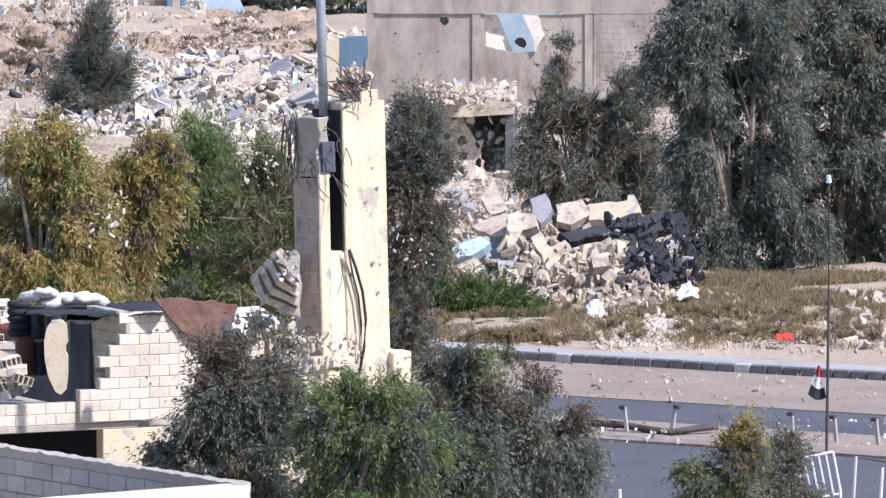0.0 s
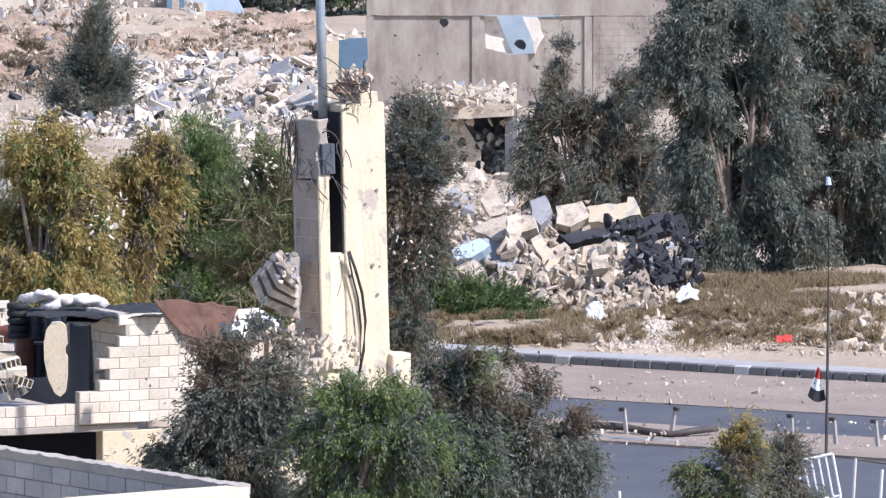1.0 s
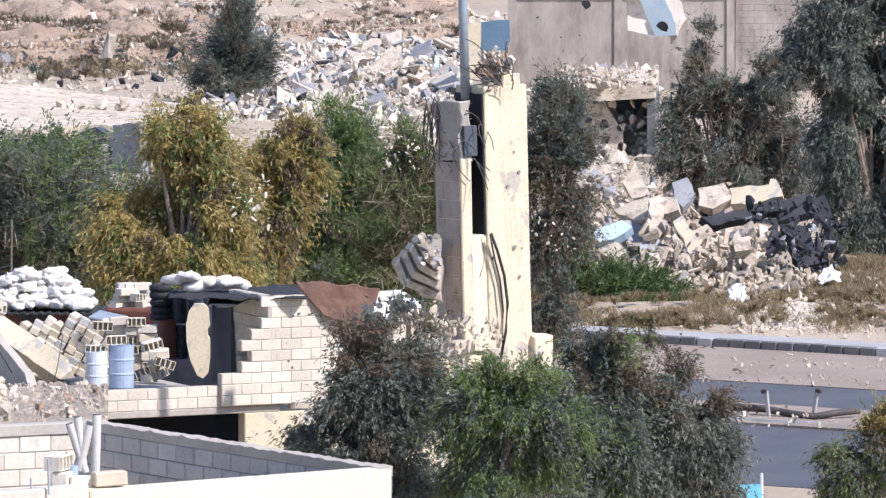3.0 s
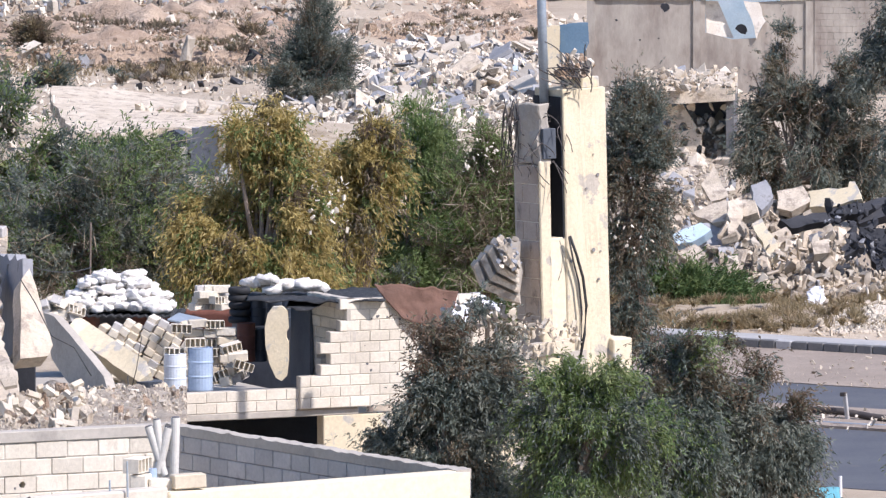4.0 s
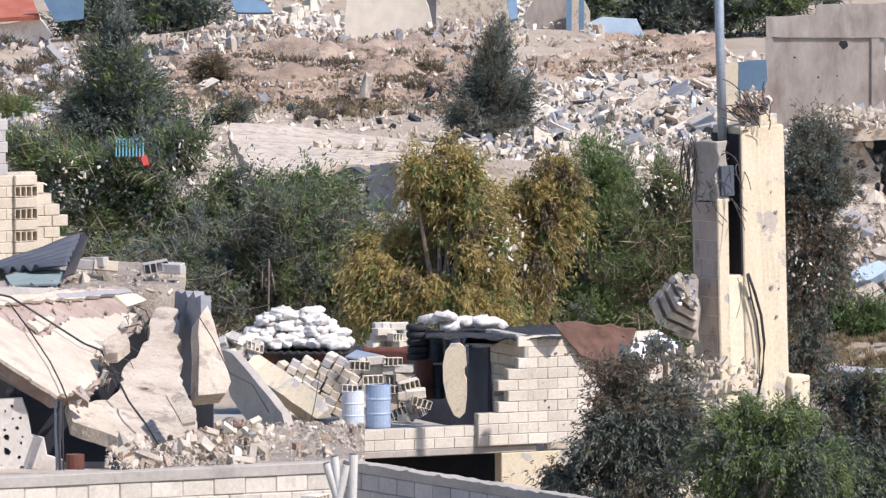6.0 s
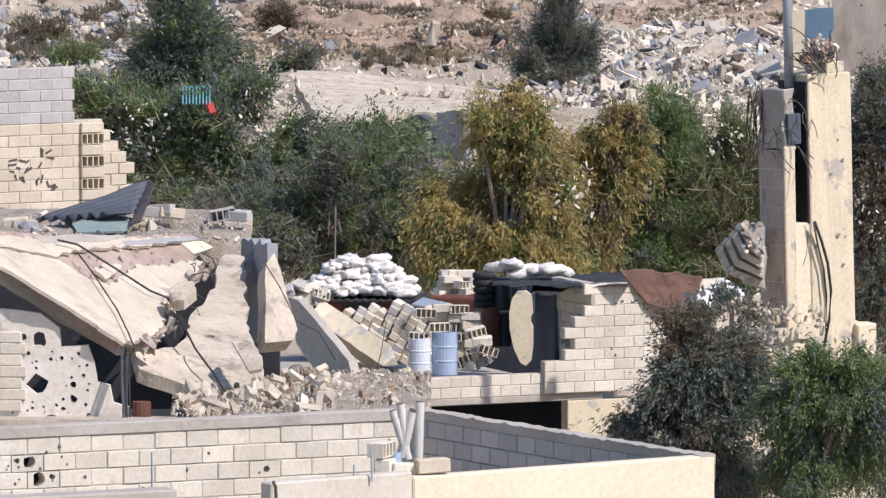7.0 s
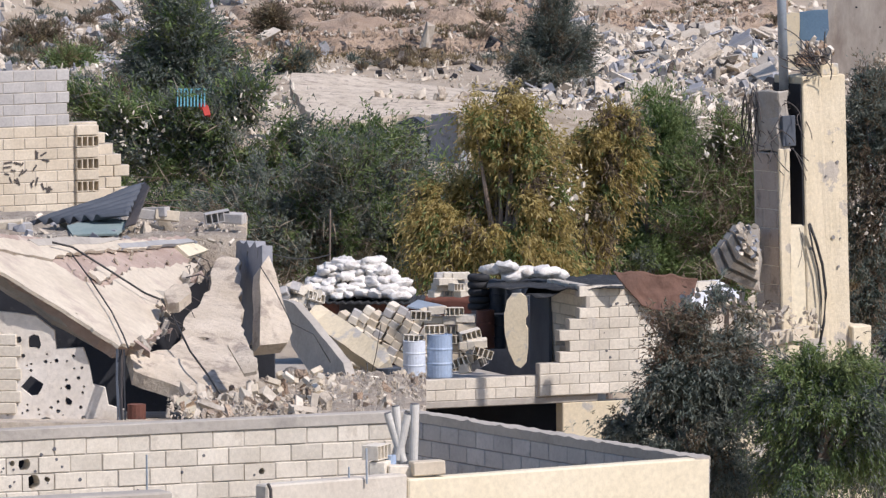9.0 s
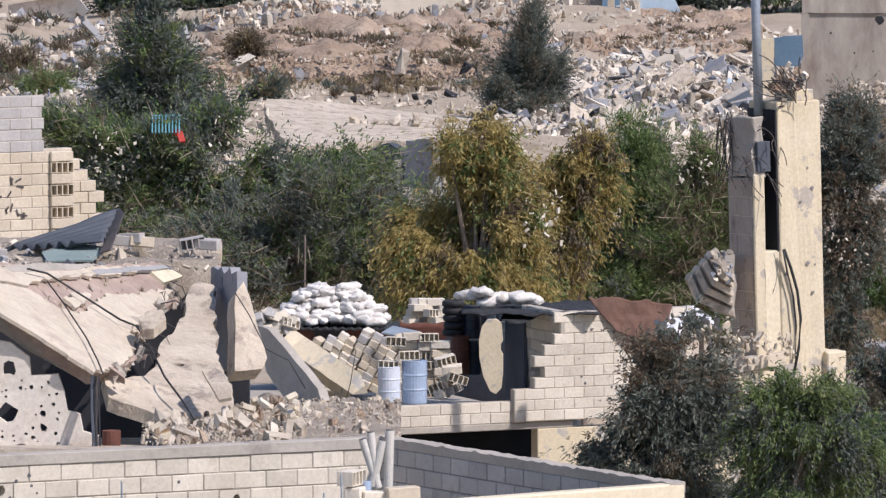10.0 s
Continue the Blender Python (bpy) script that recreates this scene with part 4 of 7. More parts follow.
# ---- grey wall far behind ----
def far_wall():
    D = 400.0
    own = thing("concrete_wall", sight(920, 170, D), "long stained grey concrete wall with a shell-torn window", "wall")
    holes = [(787, 37, 0.22), (1163, 66, 0.2), (1185, 70, 0.12), (700, 60, 0.06), (742, 95, 0.05), (1010, 20, 0.05), (775, 92, 0.05), (1100, 120, 0.05), (1120, 60, 0.05)]
    bm = slab([(660, 25, D), (858, 25, D), (858, 82, D), (905, 94, D), (948, 92, D), (962, 62, D), (950, 28, D), (1040, 25, D), (1192, 25, D), (1192, 190, D), (660, 190, D)], 0.3, holes=holes)
    part("wall_panel", bm, "grey_wall", own)
    part("wall_band", slab([(650, -12, D - 0.12), (735, -14, D - 0.12), (742, -34, D - 0.12), (1192, -42, D - 0.12), (1192, 24, D - 0.12), (650, 24, D - 0.12)], 0.45, 0.03), "grey_wall", own, "concrete ring beam")
    for a in (655, 843, 1042):
        part("pilaster", slab([(a - 7, 26, D - 0.1), (a + 7, 26, D - 0.1), (a + 7, 190, D - 0.1), (a - 7, 190, D - 0.1)], 0.35), "grey_wall", own)
    part("inner_wall", slab([(840, 10, D + 3), (990, 10, D + 3), (990, 120, D + 3), (840, 120, D + 3)], 0.2, holes=[(922, 75, 0.28)]), "pale_blue", own, "pale blue wall inside the window")
    part("window_reveal", slab([(858, 26, D + 0.35), (880, 26, D + 0.5), (908, 92, D + 0.5), (860, 84, D + 0.35)], 0.1), "whitewash", own, "white window reveal")
    part("torn_edge", slab([(925, 26, D - 0.2), (952, 28, D - 0.2), (964, 62, D - 0.2), (948, 94, D - 0.2), (940, 60, D - 0.2)], 0.2, 0.05), "whitewash", own, "white torn edge of the window")
    # added backing that makes the shot holes read dark
    part("rear_wall", slab([(664, 30, D + 5), (1190, 30, D + 5), (1190, 188, D + 5), (664, 188, D + 5)], 0.2), "burnt", own, "added near-black wall for the shade behind the holes")
    e0, e1 = sight(1050, 26, D - 0.12), sight(1190, 26, D - 0.12)
    block_wall(own, e0, e1, 4.3, 0.1, "grey_wall", "grey_wall", course=0.3, long=0.6, keep=lambda s, h: not (3.0 < s < 3.4 and 0.9 < h < 1.3))
    part("outer_return", slab([(576, 70, D - 2), (600, 70, D - 2), (600, 170, D - 2), (576, 170, D - 2)], 0.3, 0.03), "plaster", own, "cream end of a side wall")
    part("blue_panel", slab([(600, 68, D - 1.5), (650, 64, D - 1.5), (652, 100, D - 1.5), (640, 125, D - 1.5), (600, 135, D - 1.5)], 0.2, 0.04), "blue_paint", own, "dark blue painted wall piece")


far_wall()

# ---- trees ----
LM = "leaf_sunlit"
G, DK, GN, OL, BR = "leaf_grey", "leaf_dark", "leaf_green", "leaf_olive", "leaf_brown"
tree("eucalyptus_tree", "grey-green bushy eucalyptus with a reddish crown top", 141, [(420, 640, 80, 70), (392, 715, 75, 75), (470, 720, 75, 90), (375, 815, 80, 75), (460, 830, 90, 90), (300, 830, 40, 35), (430, 900, 140, 70)], (410, 5.5), [(G, 5), (DK, 3), (BR, 0.8)], 46000, 0.14, 1.1, 0.28, 280, 0.10, gaps=0.1, tips=BR, group="bushy trees in the foreground")
tree("eucalyptus_tree", "fresh green bushy tree with dense foliage", 139, [(610, 722, 36, 48), (697, 715, 34, 46), (655, 775, 55, 45), (585, 800, 45, 55), (725, 790, 38, 55), (630, 860, 95, 60)], (610, 5.5), [(GN, 4), (DK, 4), (G, 1)], 40000, 0.13, 1.1, 0.25, 270, 0.10, gaps=0.16, tips=LM, group="bushy trees in the foreground")
tree("eucalyptus_tree", "dark green bushy tree with olive tips", 142, [(800, 680, 70, 65), (760, 760, 70, 80), (840, 760, 60, 80), (790, 850, 100, 80), (720, 850, 60, 60)], (790, 5.5), [(DK, 5), (GN, 2), (G, 2)], 42000, 0.14, 1.1, 0.28, 260, 0.10, gaps=0.1, tips=BR, group="bushy trees in the foreground")
tree("eucalyptus_tree", "grey-green slender tree with ochre tips", 143, [(930, 670, 35, 50), (930, 740, 60, 60), (960, 810, 80, 70), (900, 850, 70, 60), (1010, 810, 40, 40), (985, 870, 60, 50), (1025, 745, 18, 22)], (940, 5.5), [(G, 5), (DK, 2), (BR, 1)], 32000, 0.14, 1.1, 0.27, 210, 0.09, gaps=0.15, tips=BR, group="bushy trees in the foreground")
tree("young_tree", "small conical tree with olive green leaves", 145, [(1298, 755, 20, 30), (1295, 800, 42, 40), (1290, 855, 65, 50), (1250, 870, 40, 40)], (1295, 5.2), [(GN, 3), (BR, 1.5), (G, 2)], 16000, 0.13, 0.8, 0.24, 110, 0.07, gaps=0.1, tips=OL)
tree("shrub", "brownish shrub beside the road", 146, [(1396, 802, 22, 26), (1382, 850, 42, 38), (1420, 885, 34, 24)], (1410, 5.0), [(BR, 2), (G, 3)], 9000, 0.13, 0.8, 0.24, 80, 0.06, category="shrub")
# row behind the block building
tree("olive_tree", "broad willow-like tree with yellowing olive leaves", 196, [(100, 262, 36, 44), (70, 310, 60, 55), (130, 320, 40, 45), (50, 390, 80, 70), (130, 390, 50, 60), (15, 470, 80, 55), (110, 480, 95, 50), (-40, 440, 40, 60), (-20, 515, 60, 35), (80, 530, 110, 35), (165, 470, 35, 45)], (70, 1.0), [(OL, 6), (LM, 1.5), (BR, 1)], 52000, 0.2, 1.3, 0.38, 300, 0.16, gaps=0.2)
tree("olive_tree", "smaller willow-like tree with yellowing olive leaves", 200, [(270, 275, 45, 32), (285, 320, 34, 50), (245, 310, 34, 40), (262, 370, 30, 50), (250, 425, 30, 42), (215, 345, 24, 36), (225, 470, 36, 36)], (262, 1.0), [(OL, 6), (BR, 1.4), (LM, 0.6)], 22000, 0.2, 1.3, 0.32, 130, 0.10, gaps=0.1)
tree("poplar", "bright green tree with upright leafy stems", 206, [(360, 290, 50, 60), (330, 380, 70, 70), (390, 400, 60, 80), (290, 480, 90, 60), (400, 480, 80, 60), (250, 520, 80, 40), (350, 530, 80, 40)], (350, 0.8), [(LM, 3), (GN, 6), (DK, 1)], 44000, 0.18, 0.3, 0.4, 300, 0.12, width=0.3)
tree("tall_shrub", "brownish green overgrown shrub beside the pillar", 202, [(470, 335, 48, 55), (450, 400, 60, 70), (500, 400, 40, 90), (480, 480, 70, 60), (450, 540, 80, 50)], (470, 0.8), [(BR, 3), (LM, 3), (GN, 2)], 24000, 0.16, 0.4, 0.34, 220, 0.08, category="shrub", gaps=0.25, twigs=700)
tree("tall_shrub", "dense dark green shrubbery with pale twigs", 205, [(-560, 310, 80, 70), (-440, 300, 90, 90), (-330, 328, 80, 68), (-230, 338, 70, 58), (-140, 358, 70, 52), (-620, 260, 50, 50)], (-400, 1.0), [(DK, 1.5), (GN, 5), (G, 3), (LM, 2)], 60000, 0.2, 0.4, 0.42, 380, 0.10, category="shrub", width=0.42, gaps=0.28, twigs=1300)
tree("tall_shrub", "grey-green shrubbery above the roof terrace", 200, [(-420, 430, 90, 60), (-290, 430, 90, 70), (-170, 430, 90, 70), (-70, 460, 60, 60), (-190, 360, 60, 50), (-150, 395, 50, 45), (-330, 490, 90, 40), (-200, 500, 90, 40), (-90, 510, 80, 40)], (-220, 1.0), [(DK, 2), (G, 3), (BR, 1.2), (GN, 3)], 52000, 0.17, 0.5, 0.4, 320, 0.10, category="shrub", gaps=0.1, twigs=900)
tree("dark_tree", "dark leafy tree among the far rubble", 300, [(-500, 85, 45, 50), (-475, 145, 62, 50), (-530, 170, 50, 45), (-440, 210, 45, 40)], (-450, 0.0), [(DK, 5), (GN, 2), (BR, 0.5)], 26000, 0.3, 0.5, 0.6, 180, 0.14, gaps=0.2)
tree("conifer", "dark feathery conifer standing in the rubble field", 392, [(175, 60, 30, 40), (165, 110, 52, 45), (185, 150, 55, 45), (140, 150, 40, 40)], (172, 0.0), [(DK, 6), (G, 1.5), (BR, 2)], 22000, 0.3, 0.2, 0.6, 160, 0.13, width=0.22)
tree("dark_tree", "dusky reddish tree behind the pillar", 215, [(715, 200, 28, 50), (740, 260, 50, 60), (720, 340, 50, 60), (725, 420, 45, 60), (715, 500, 40, 70), (725, 580, 45, 50), (758, 300, 28, 50), (752, 390, 32, 55), (750, 235, 24, 34)], (720, 0.5), [(DK, 3.5), (BR, 4), (G, 1.5)], 34000, 0.17, 0.6, 0.4, 170, 0.12, gaps=0.32)
tree("bare_tree", "thin grey-green tree with reddish bare top", 318, [(1000, 135, 34, 55), (980, 212, 48, 60), (1045, 220, 50, 65), (962, 285, 40, 52), (1010, 290, 70, 60), (1090, 270, 65, 70), (1115, 205, 45, 55), (1140, 330, 55, 50), (1060, 335, 70, 40), (960, 345, 36, 26)], (1010, 0.0), [(G, 4), (DK, 2.5), (BR, 2.8)], 38000, 0.25, 0.7, 0.45, 320, 0.16, gaps=0.3, twigs=500)
tree("eucalyptus_tree", "huge dark drooping eucalyptus beside the road", 302, [(1240, 50, 70, 80), (1340, 30, 90, 90), (1230, 160, 80, 80), (1330, 160, 90, 90), (1220, 280, 60, 80), (1290, 270, 70, 80), (1360, 300, 70, 80), (1380, 400, 70, 70), (1290, 390, 60, 70), (1250, 455, 50, 50), (1330, 480, 60, 35), (1280, 490, 60, 25)], (1310, 0.0), [(DK, 6), (G, 4), (BR, 1)], 90000, 0.3, 1.6, 0.46, 380, 0.3, gaps=0.34)
tree("eucalyptus_tree", "huge grey-green drooping eucalyptus beside the road", 306, [(1450, 40, 80, 90), (1540, 60, 80, 90), (1460, 160, 80, 80), (1550, 180, 80, 90), (1450, 280, 70, 80), (1530, 300, 80, 80), (1430, 380, 60, 70), (1520, 400, 80, 80), (1600, 350, 70, 120), (1470, 455, 70, 45), (1410, 478, 60, 32), (1550, 462, 60, 40)], (1490, 0.0), [(G, 4), (DK, 6), (BR, 1)], 90000, 0.3, 1.6, 0.46, 380, 0.3, gaps=0.34)

tree("hedge", "continuous dark hedge of shrubs behind the terrace", 214, [(-600 + 95 * i, 430 + (i % 3) * 18, 80, 85) for i in range(13)], (-60, 2.0), [(DK, 3), (GN, 4), (G, 1.5), (BR, 1)], 60000, 0.2, 0.4, 0.5, 420, 0.1, category="hedge", twigs=500)
tree("hedge", "green and brown undergrowth around the trees", 209, [(180, 430, 60, 80), (300, 360, 60, 90), (420, 390, 60, 70), (500, 390, 40, 70), (230, 480, 80, 60), (-640, 330, 50, 90), (-660, 420, 50, 60)], (250, 2.0), [(LM, 3), (GN, 4), (BR, 2)], 40000, 0.18, 0.4, 0.45, 300, 0.08, category="hedge", twigs=500)
tree("weed_bush", "lush green weeds below the rubble heap", 282.5, [(770, 515, 45, 26), (820, 530, 40, 18), (900, 545, 55, 16), (755, 490, 25, 16)], (800, 0.0), [("grass", 5), (GN, 2)], 12000, 0.3, -0.3, 0.4, 120, 0.04, category="weeds")
make_kerb()


# ---- roof terrace of the block building behind ----
def strip_wall(p0, p1, height, thick, material, name, own, label="", bevel=0.015):
    ang = math.degrees(math.atan2((p1 - p0).y, (p1 - p0).x))
    return part(name, box(((p1 - p0).length, thick, height), Matrix.Translation((p0 + p1) / 2 - Vector((0, 0, height / 2))) @ pose(0, 0, 0, 0, 0, ang) @ pose(0, thick / 2, 0), bevel), material, own, label)


M0, M1 = sight(-79, 722, 153.9), sight(236, 706, 155.5)
M1.z = M0.z
ME = (M1 - M0).normalized()
MN = Vector((-ME.y, ME.x, 0))
FLOOR_Z = M0.z - 0.10


def terrace():
    own = thing("terrace_building", M0 + Vector((0, 0, -4)), "half-ruined roof terrace with a low parapet of pale concrete blocks", "building")
    block_wall(own, M0 - ME * 0.2, M1 + ME * 0.1, 0.4, 0.2, "white_block", "mortar")
    s0, s1 = M0 - ME * 4.0, M1 + ME * 0.1
    s0.z = s1.z = M0.z - 0.4
    strip_wall(s0, s1, 0.13, 9.0, "concrete", "roof_slab", own, "concrete roof slab with a broken edge")
    # dark room under the slab; near-black walls stand for its shade
    low = s0.z - 0.13
    a, b = M0 + ME * 2.95, M1 + ME * 2.4
    a.z = b.z = low
    strip_wall(a, b, 1.6, 0.3, "plaster", "pier", own, "cream rendered wall below the slab")
    a, b = s0 + MN * 3.2, s1 + MN * 3.2
    a.z = b.z = low
    strip_wall(a, b, 4.0, 0.2, "burnt", "rear_wall", own, "lower room's rear wall, its shade put into the colour")
    # added panel, unseen as such, that blacks out the opening
    part("sooty_partition", slab([(-90, 765, 156.3), (214, 752, 157.4), (214, 880, 157.4), (-90, 880, 156.3)], 0.1), "burnt", own, "added near-black panel for the lower room's shade")
    a, b = s0 - MN * 0.1, s1 + ME * 2.2 - MN * 0.1
    a.z = b.z = sight(60, 852, 155).z
    strip_wall(a, b, 3.4, 3.4, "concrete_pale", "lower_floor", own, "dusty concrete floor edge below")
    # white block wall, its end broken in steps
    w0 = sight(141, 557, 154.9)
    w1 = w0 + ME * 3.6

    def keep(s, h):
        if h < 0.7:
            return s > 0.92 - 0.08 * math.sin(h * 20)
        if h < 0.9:
            return s > 0.58
        if h < 1.4:
            return s > 0.42
        return True
    block_wall(own, w0, w1, 2.0, 0.2, "white_block", "mortar", keep)
    rnd = random.Random(41)
    face = Vector((ME.y, -ME.x, 0))
    for k in range(18):
        r = rnd.uniform(0.012, 0.032)
        mark = w0 + ME * rnd.uniform(1.1, 2.6) + Vector((0, 0, -rnd.uniform(0.1, 1.8)))
        # raised disc painted dark like the inside of a shot pit
        part("shot_mark", tube([mark + face * q for q in (-0.01, 0.008)], r, r * rnd.uniform(0.6, 1.0), 6), "cavity", own, "shot mark in a block, its hollow's shade painted dark")
    # return wall in shade with a hole knocked in
    c = w0 + ME * 0.93
    r0 = c + MN * 1.75

    def keep_side(s, h):
        return not (0.55 < s and h > 1.0 + 0.25 * math.sin(s * 9)) and not (1.2 < s < 1.5 and 0.6 < h < 1.3)
    block_wall(own, r0, c, 1.5, 0.2, "white_block", "mortar", keep_side, phase=1, jitter=0.012)
    part("door_leaf", slab([(124, 562, 158.4), (158, 566, 156.7), (158, 706, 156.5), (124, 704, 158.2)], 0.06), "corrugated", own, "grey-blue steel door leaf")
    # dark colour carries the doorway's shade
    part("inner_wall", slab([(20, 560, 161.5), (160, 560, 160.5), (160, 720, 160.5), (20, 720, 161.5)], 0.15), "cavity", own, "wall behind the doorway, its shade put into the colour")
    return own


TERRACE = terrace()


def bag_mesh():
    bm = bmesh.new()
    bmesh.ops.create_uvsphere(bm, u_segments=12, v_segments=8, radius=0.5)
    for v in bm.verts:
        x, y, z = v.co
        f = lambda t, p: math.copysign(abs(2 * t) ** p, t) / 2
        v.co = Vector((f(x, 0.6) * 0.52, f(y, 0.65) * 0.32, f(z, 0.8) * 0.19))
        v.co += noise.noise_vector(v.co * 7 + Vector((random.random() * 9, 0, 0))) * 0.07
    me = mesh_of("sandbag", bm, "bag")
    me.shade_smooth()
    return me


BAG = [bag_mesh() for _ in range(7)]


def sandbag(p, rz, tilt=0.0, size=1.0, group="sandbags on the roof"):
    ob = new("sandbag", random.choice(BAG))
    ob.matrix_world = Matrix.Translation(p) @ pose(0, 0, 0, tilt, random.uniform(-10, 10), rz) @ Matrix.Scale(size, 4)
    tagged(ob, "filled white woven sandbag in a piled heap", "sandbag", group)


def sandbag_mound():
    d = 161.0
    base = sight(-180, 578, d)
    row = 0
    z = base.z + 0.08
    half, k = 0.95, 0
    while half > 0.22:
        for y in (0.0, 0.35, 0.7):
            if y > half * 1.2:
                continue
            x = -half
            while x < half:
                sandbag(Vector((base.x + x + random.uniform(-0.05, 0.05), base.y + y + row * 0.07 + random.uniform(-0.04, 0.04), z + random.uniform(-0.045, 0.045))), random.uniform(-70, 70), random.uniform(-28, 28), random.uniform(0.58, 0.9))
                x += random.uniform(0.18, 0.29)
        row += 1
        z += 0.098
        half -= 0.02 + 0.022 * row
    own = thing("shelter_roof", base, "low shelter with a dark corrugated roof under sandbags", "shelter")
    bm = bmesh.new()
    n = 44
    prev = None
    for i in range(n + 1):
        x = -1.15 + 2.35 * i / n
        zz = 0.02 * math.sin(i * math.pi / 1.5)
        row_v = [bm.verts.new(base + Vector((x, y, zz - 0.03 - 0.03 * (x * 0.3)))) for y in (-0.35, 1.4)]
        if prev:
            bm.faces.new((prev[0], row_v[0], row_v[1], prev[1]))
        prev = row_v
    r = bmesh.ops.extrude_face_region(bm, geom=list(bm.faces))
    bmesh.ops.translate(bm, verts=[g for g in r["geom"] if isinstance(g, bmesh.types.BMVert)], vec=(0, 0, -0.03))
    bmesh.ops.recalc_face_normals(bm, faces=list(bm.faces))
    part("roof_sheet", bm, "tarp", own)
    part("side_panel", slab([(-265, 583, d + 0.2), (-215, 586, d + 0.2), (-215, 700, d + 0.2), (-265, 700, d + 0.2)], 0.05), "rust", own, "rusted side panel")
    part("side_panel", slab([(-165, 586, d + 0.1), (-78, 584, d + 0.1), (-78, 700, d + 0.1), (-165, 700, d + 0.1)], 0.05), "rust", own, "rusted side panel")
    # dark panel painted as the shade in the gap under the roof
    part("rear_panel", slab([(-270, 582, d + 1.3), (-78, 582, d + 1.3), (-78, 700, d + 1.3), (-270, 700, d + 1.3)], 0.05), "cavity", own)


sandbag_mound()
for i in range(9):
    a = 58 + i * 13.5 + random.uniform(-3, 3)
    sandbag(sight(a, 533 + random.uniform(-7, 7) + (-7 if i < 3 else 0), 157.2 + random.uniform(-0.2, 0.2)), random.uniform(-40, 40), random.uniform(-20, 20), random.uniform(0.8, 1.15), "sandbags above the doorway")


def drum(name, p, radius, height, material, label, group="", lean=0.0):
    own = thing(name, p, label, "barrel", group)
    bm = bmesh.new()
    prof = [(0.0, 0.0), (0.96, 0.0), (1.0, 0.02), (1.0, 0.30), (1.035, 0.325), (1.035, 0.345), (1.0, 0.365), (1.0, 0.63), (1.035, 0.655), (1.035, 0.675), (1.0, 0.70), (1.0, 0.97), (1.02, 0.99), (0.97, 1.0), (0.95, 0.975), (0.0, 0.975)]
    n = 24
    rings = [[bm.verts.new((r * radius * math.cos(i * math.tau / n), r * radius * math.sin(i * math.tau / n), h * height)) for i in range(n)] if r else [bm.verts.new((0, 0, h * height))] for r, h in prof]
    for a, b in zip(rings, rings[1:]):
        for i in range(n):
            j = (i + 1) % n
            bm.faces.new([v for v in (a[i] if len(a) > 1 else a[0], a[j] if len(a) > 1 else None, b[j] if len(b) > 1 else b[0], b[i] if len(b) > 1 else None) if v])
    bmesh.ops.transform(bm, matrix=Matrix.Translation(p) @ pose(0, 0, 0, 0, lean, 0), verts=list(bm.verts))
    bmesh.ops.recalc_face_normals(bm, faces=list(bm.faces))
    body = part("drum_body", bm, material, own, smooth=False)
    bung = tube([Vector(p) + Vector((radius * 0.6, 0, height * 0.97)), Vector(p) + Vector((radius * 0.6, 0, height * 1.0))], 0.035, 0.035, 8)
    part("bung", bung, material, body)
    return own


BZ = FLOOR_Z - 0.05
for a, r, h, mat_name, lab, dd in ((-36, 0.235, 0.80, "barrel_blue", "faded blue steel drum with ribs", 154.8), (-81, 0.205, 0.68, "barrel_pale", "whitish steel drum with a rusty foot", 154.6)):
    p = sight(a, 700, dd)
    drum("drum", (p.x, p.y, sight(a, 716, dd).z), r, h, mat_name, lab, "steel drums on the terrace")


def tyre(p, tilt):
    bm = bmesh.new()
    n, prof = 22, ((0.10, -0.05), (0.17, -0.066), (0.205, -0.045), (0.213, 0.0), (0.205, 0.045), (0.17, 0.066), (0.10, 0.05), (0.115, 0.0))
    rings = [[bm.verts.new((r * math.cos(k * math.tau / n), r * math.sin(k * math.tau / n), z)) for r, z in prof] for k in range(n)]
    for k in range(n):
        a, b = rings[k], rings[(k + 1) % n]
        for i in range(len(prof)):
            bm.faces.new((a[i], b[i], b[(i + 1) % len(prof)], a[(i + 1) % len(prof)]))
    bmesh.ops.transform(bm, matrix=Matrix.Translation(p) @ pose(0, 0, 0, tilt, 0, 0), verts=list(bm.verts))
    bmesh.ops.recalc_face_normals(bm, faces=list(bm.faces))
    solid("tyre", bm, "tyre", "worn black tyre in a stack beside the doorway", "tyre", "stacked tyres", smooth=True)


for k in range(5):
    tyre(sight(34 + random.uniform(-1.5, 1.5), 590 - k * 12.8, 158.0), random.uniform(-3, 3))
for a, b0, dd in ((66, 600, 158.0), (94, 600, 158.4), (115, 602, 158.8)):
    p = sight(a, b0, dd)
    drum("drum", p, 0.155, 0.5, "barrel_dark", "dark blue ribbed drum in the stack", "dark drums by the doorway")
p = sight(45, 664, 157.6)
drum("drum", p, 0.17, 0.72, "rust", "rusty brown drum below the dark ones", "dark drums by the doorway")
p = sight(68, 664, 157.9)
drum("drum", p, 0.16, 0.62, "barrel_dark", "dark drum standing in shade", "dark drums by the doorway")

solid("curved_shell", slab([(92, 568, 154.95), (108, 567, 154.95), (118, 575, 154.95), (120, 606, 154.95), (116, 613, 154.95), (116, 623, 154.95), (120, 630, 154.95), (120, 664, 154.95), (117, 690, 154.95), (108, 699, 154.95), (98, 694, 154.95), (86, 668, 154.95), (79, 636, 154.95), (78, 604, 154.95), (83, 580, 154.95)], 0.22), "plaster", "curved cream shell with a bitten edge leaning by the doorway", "shell")


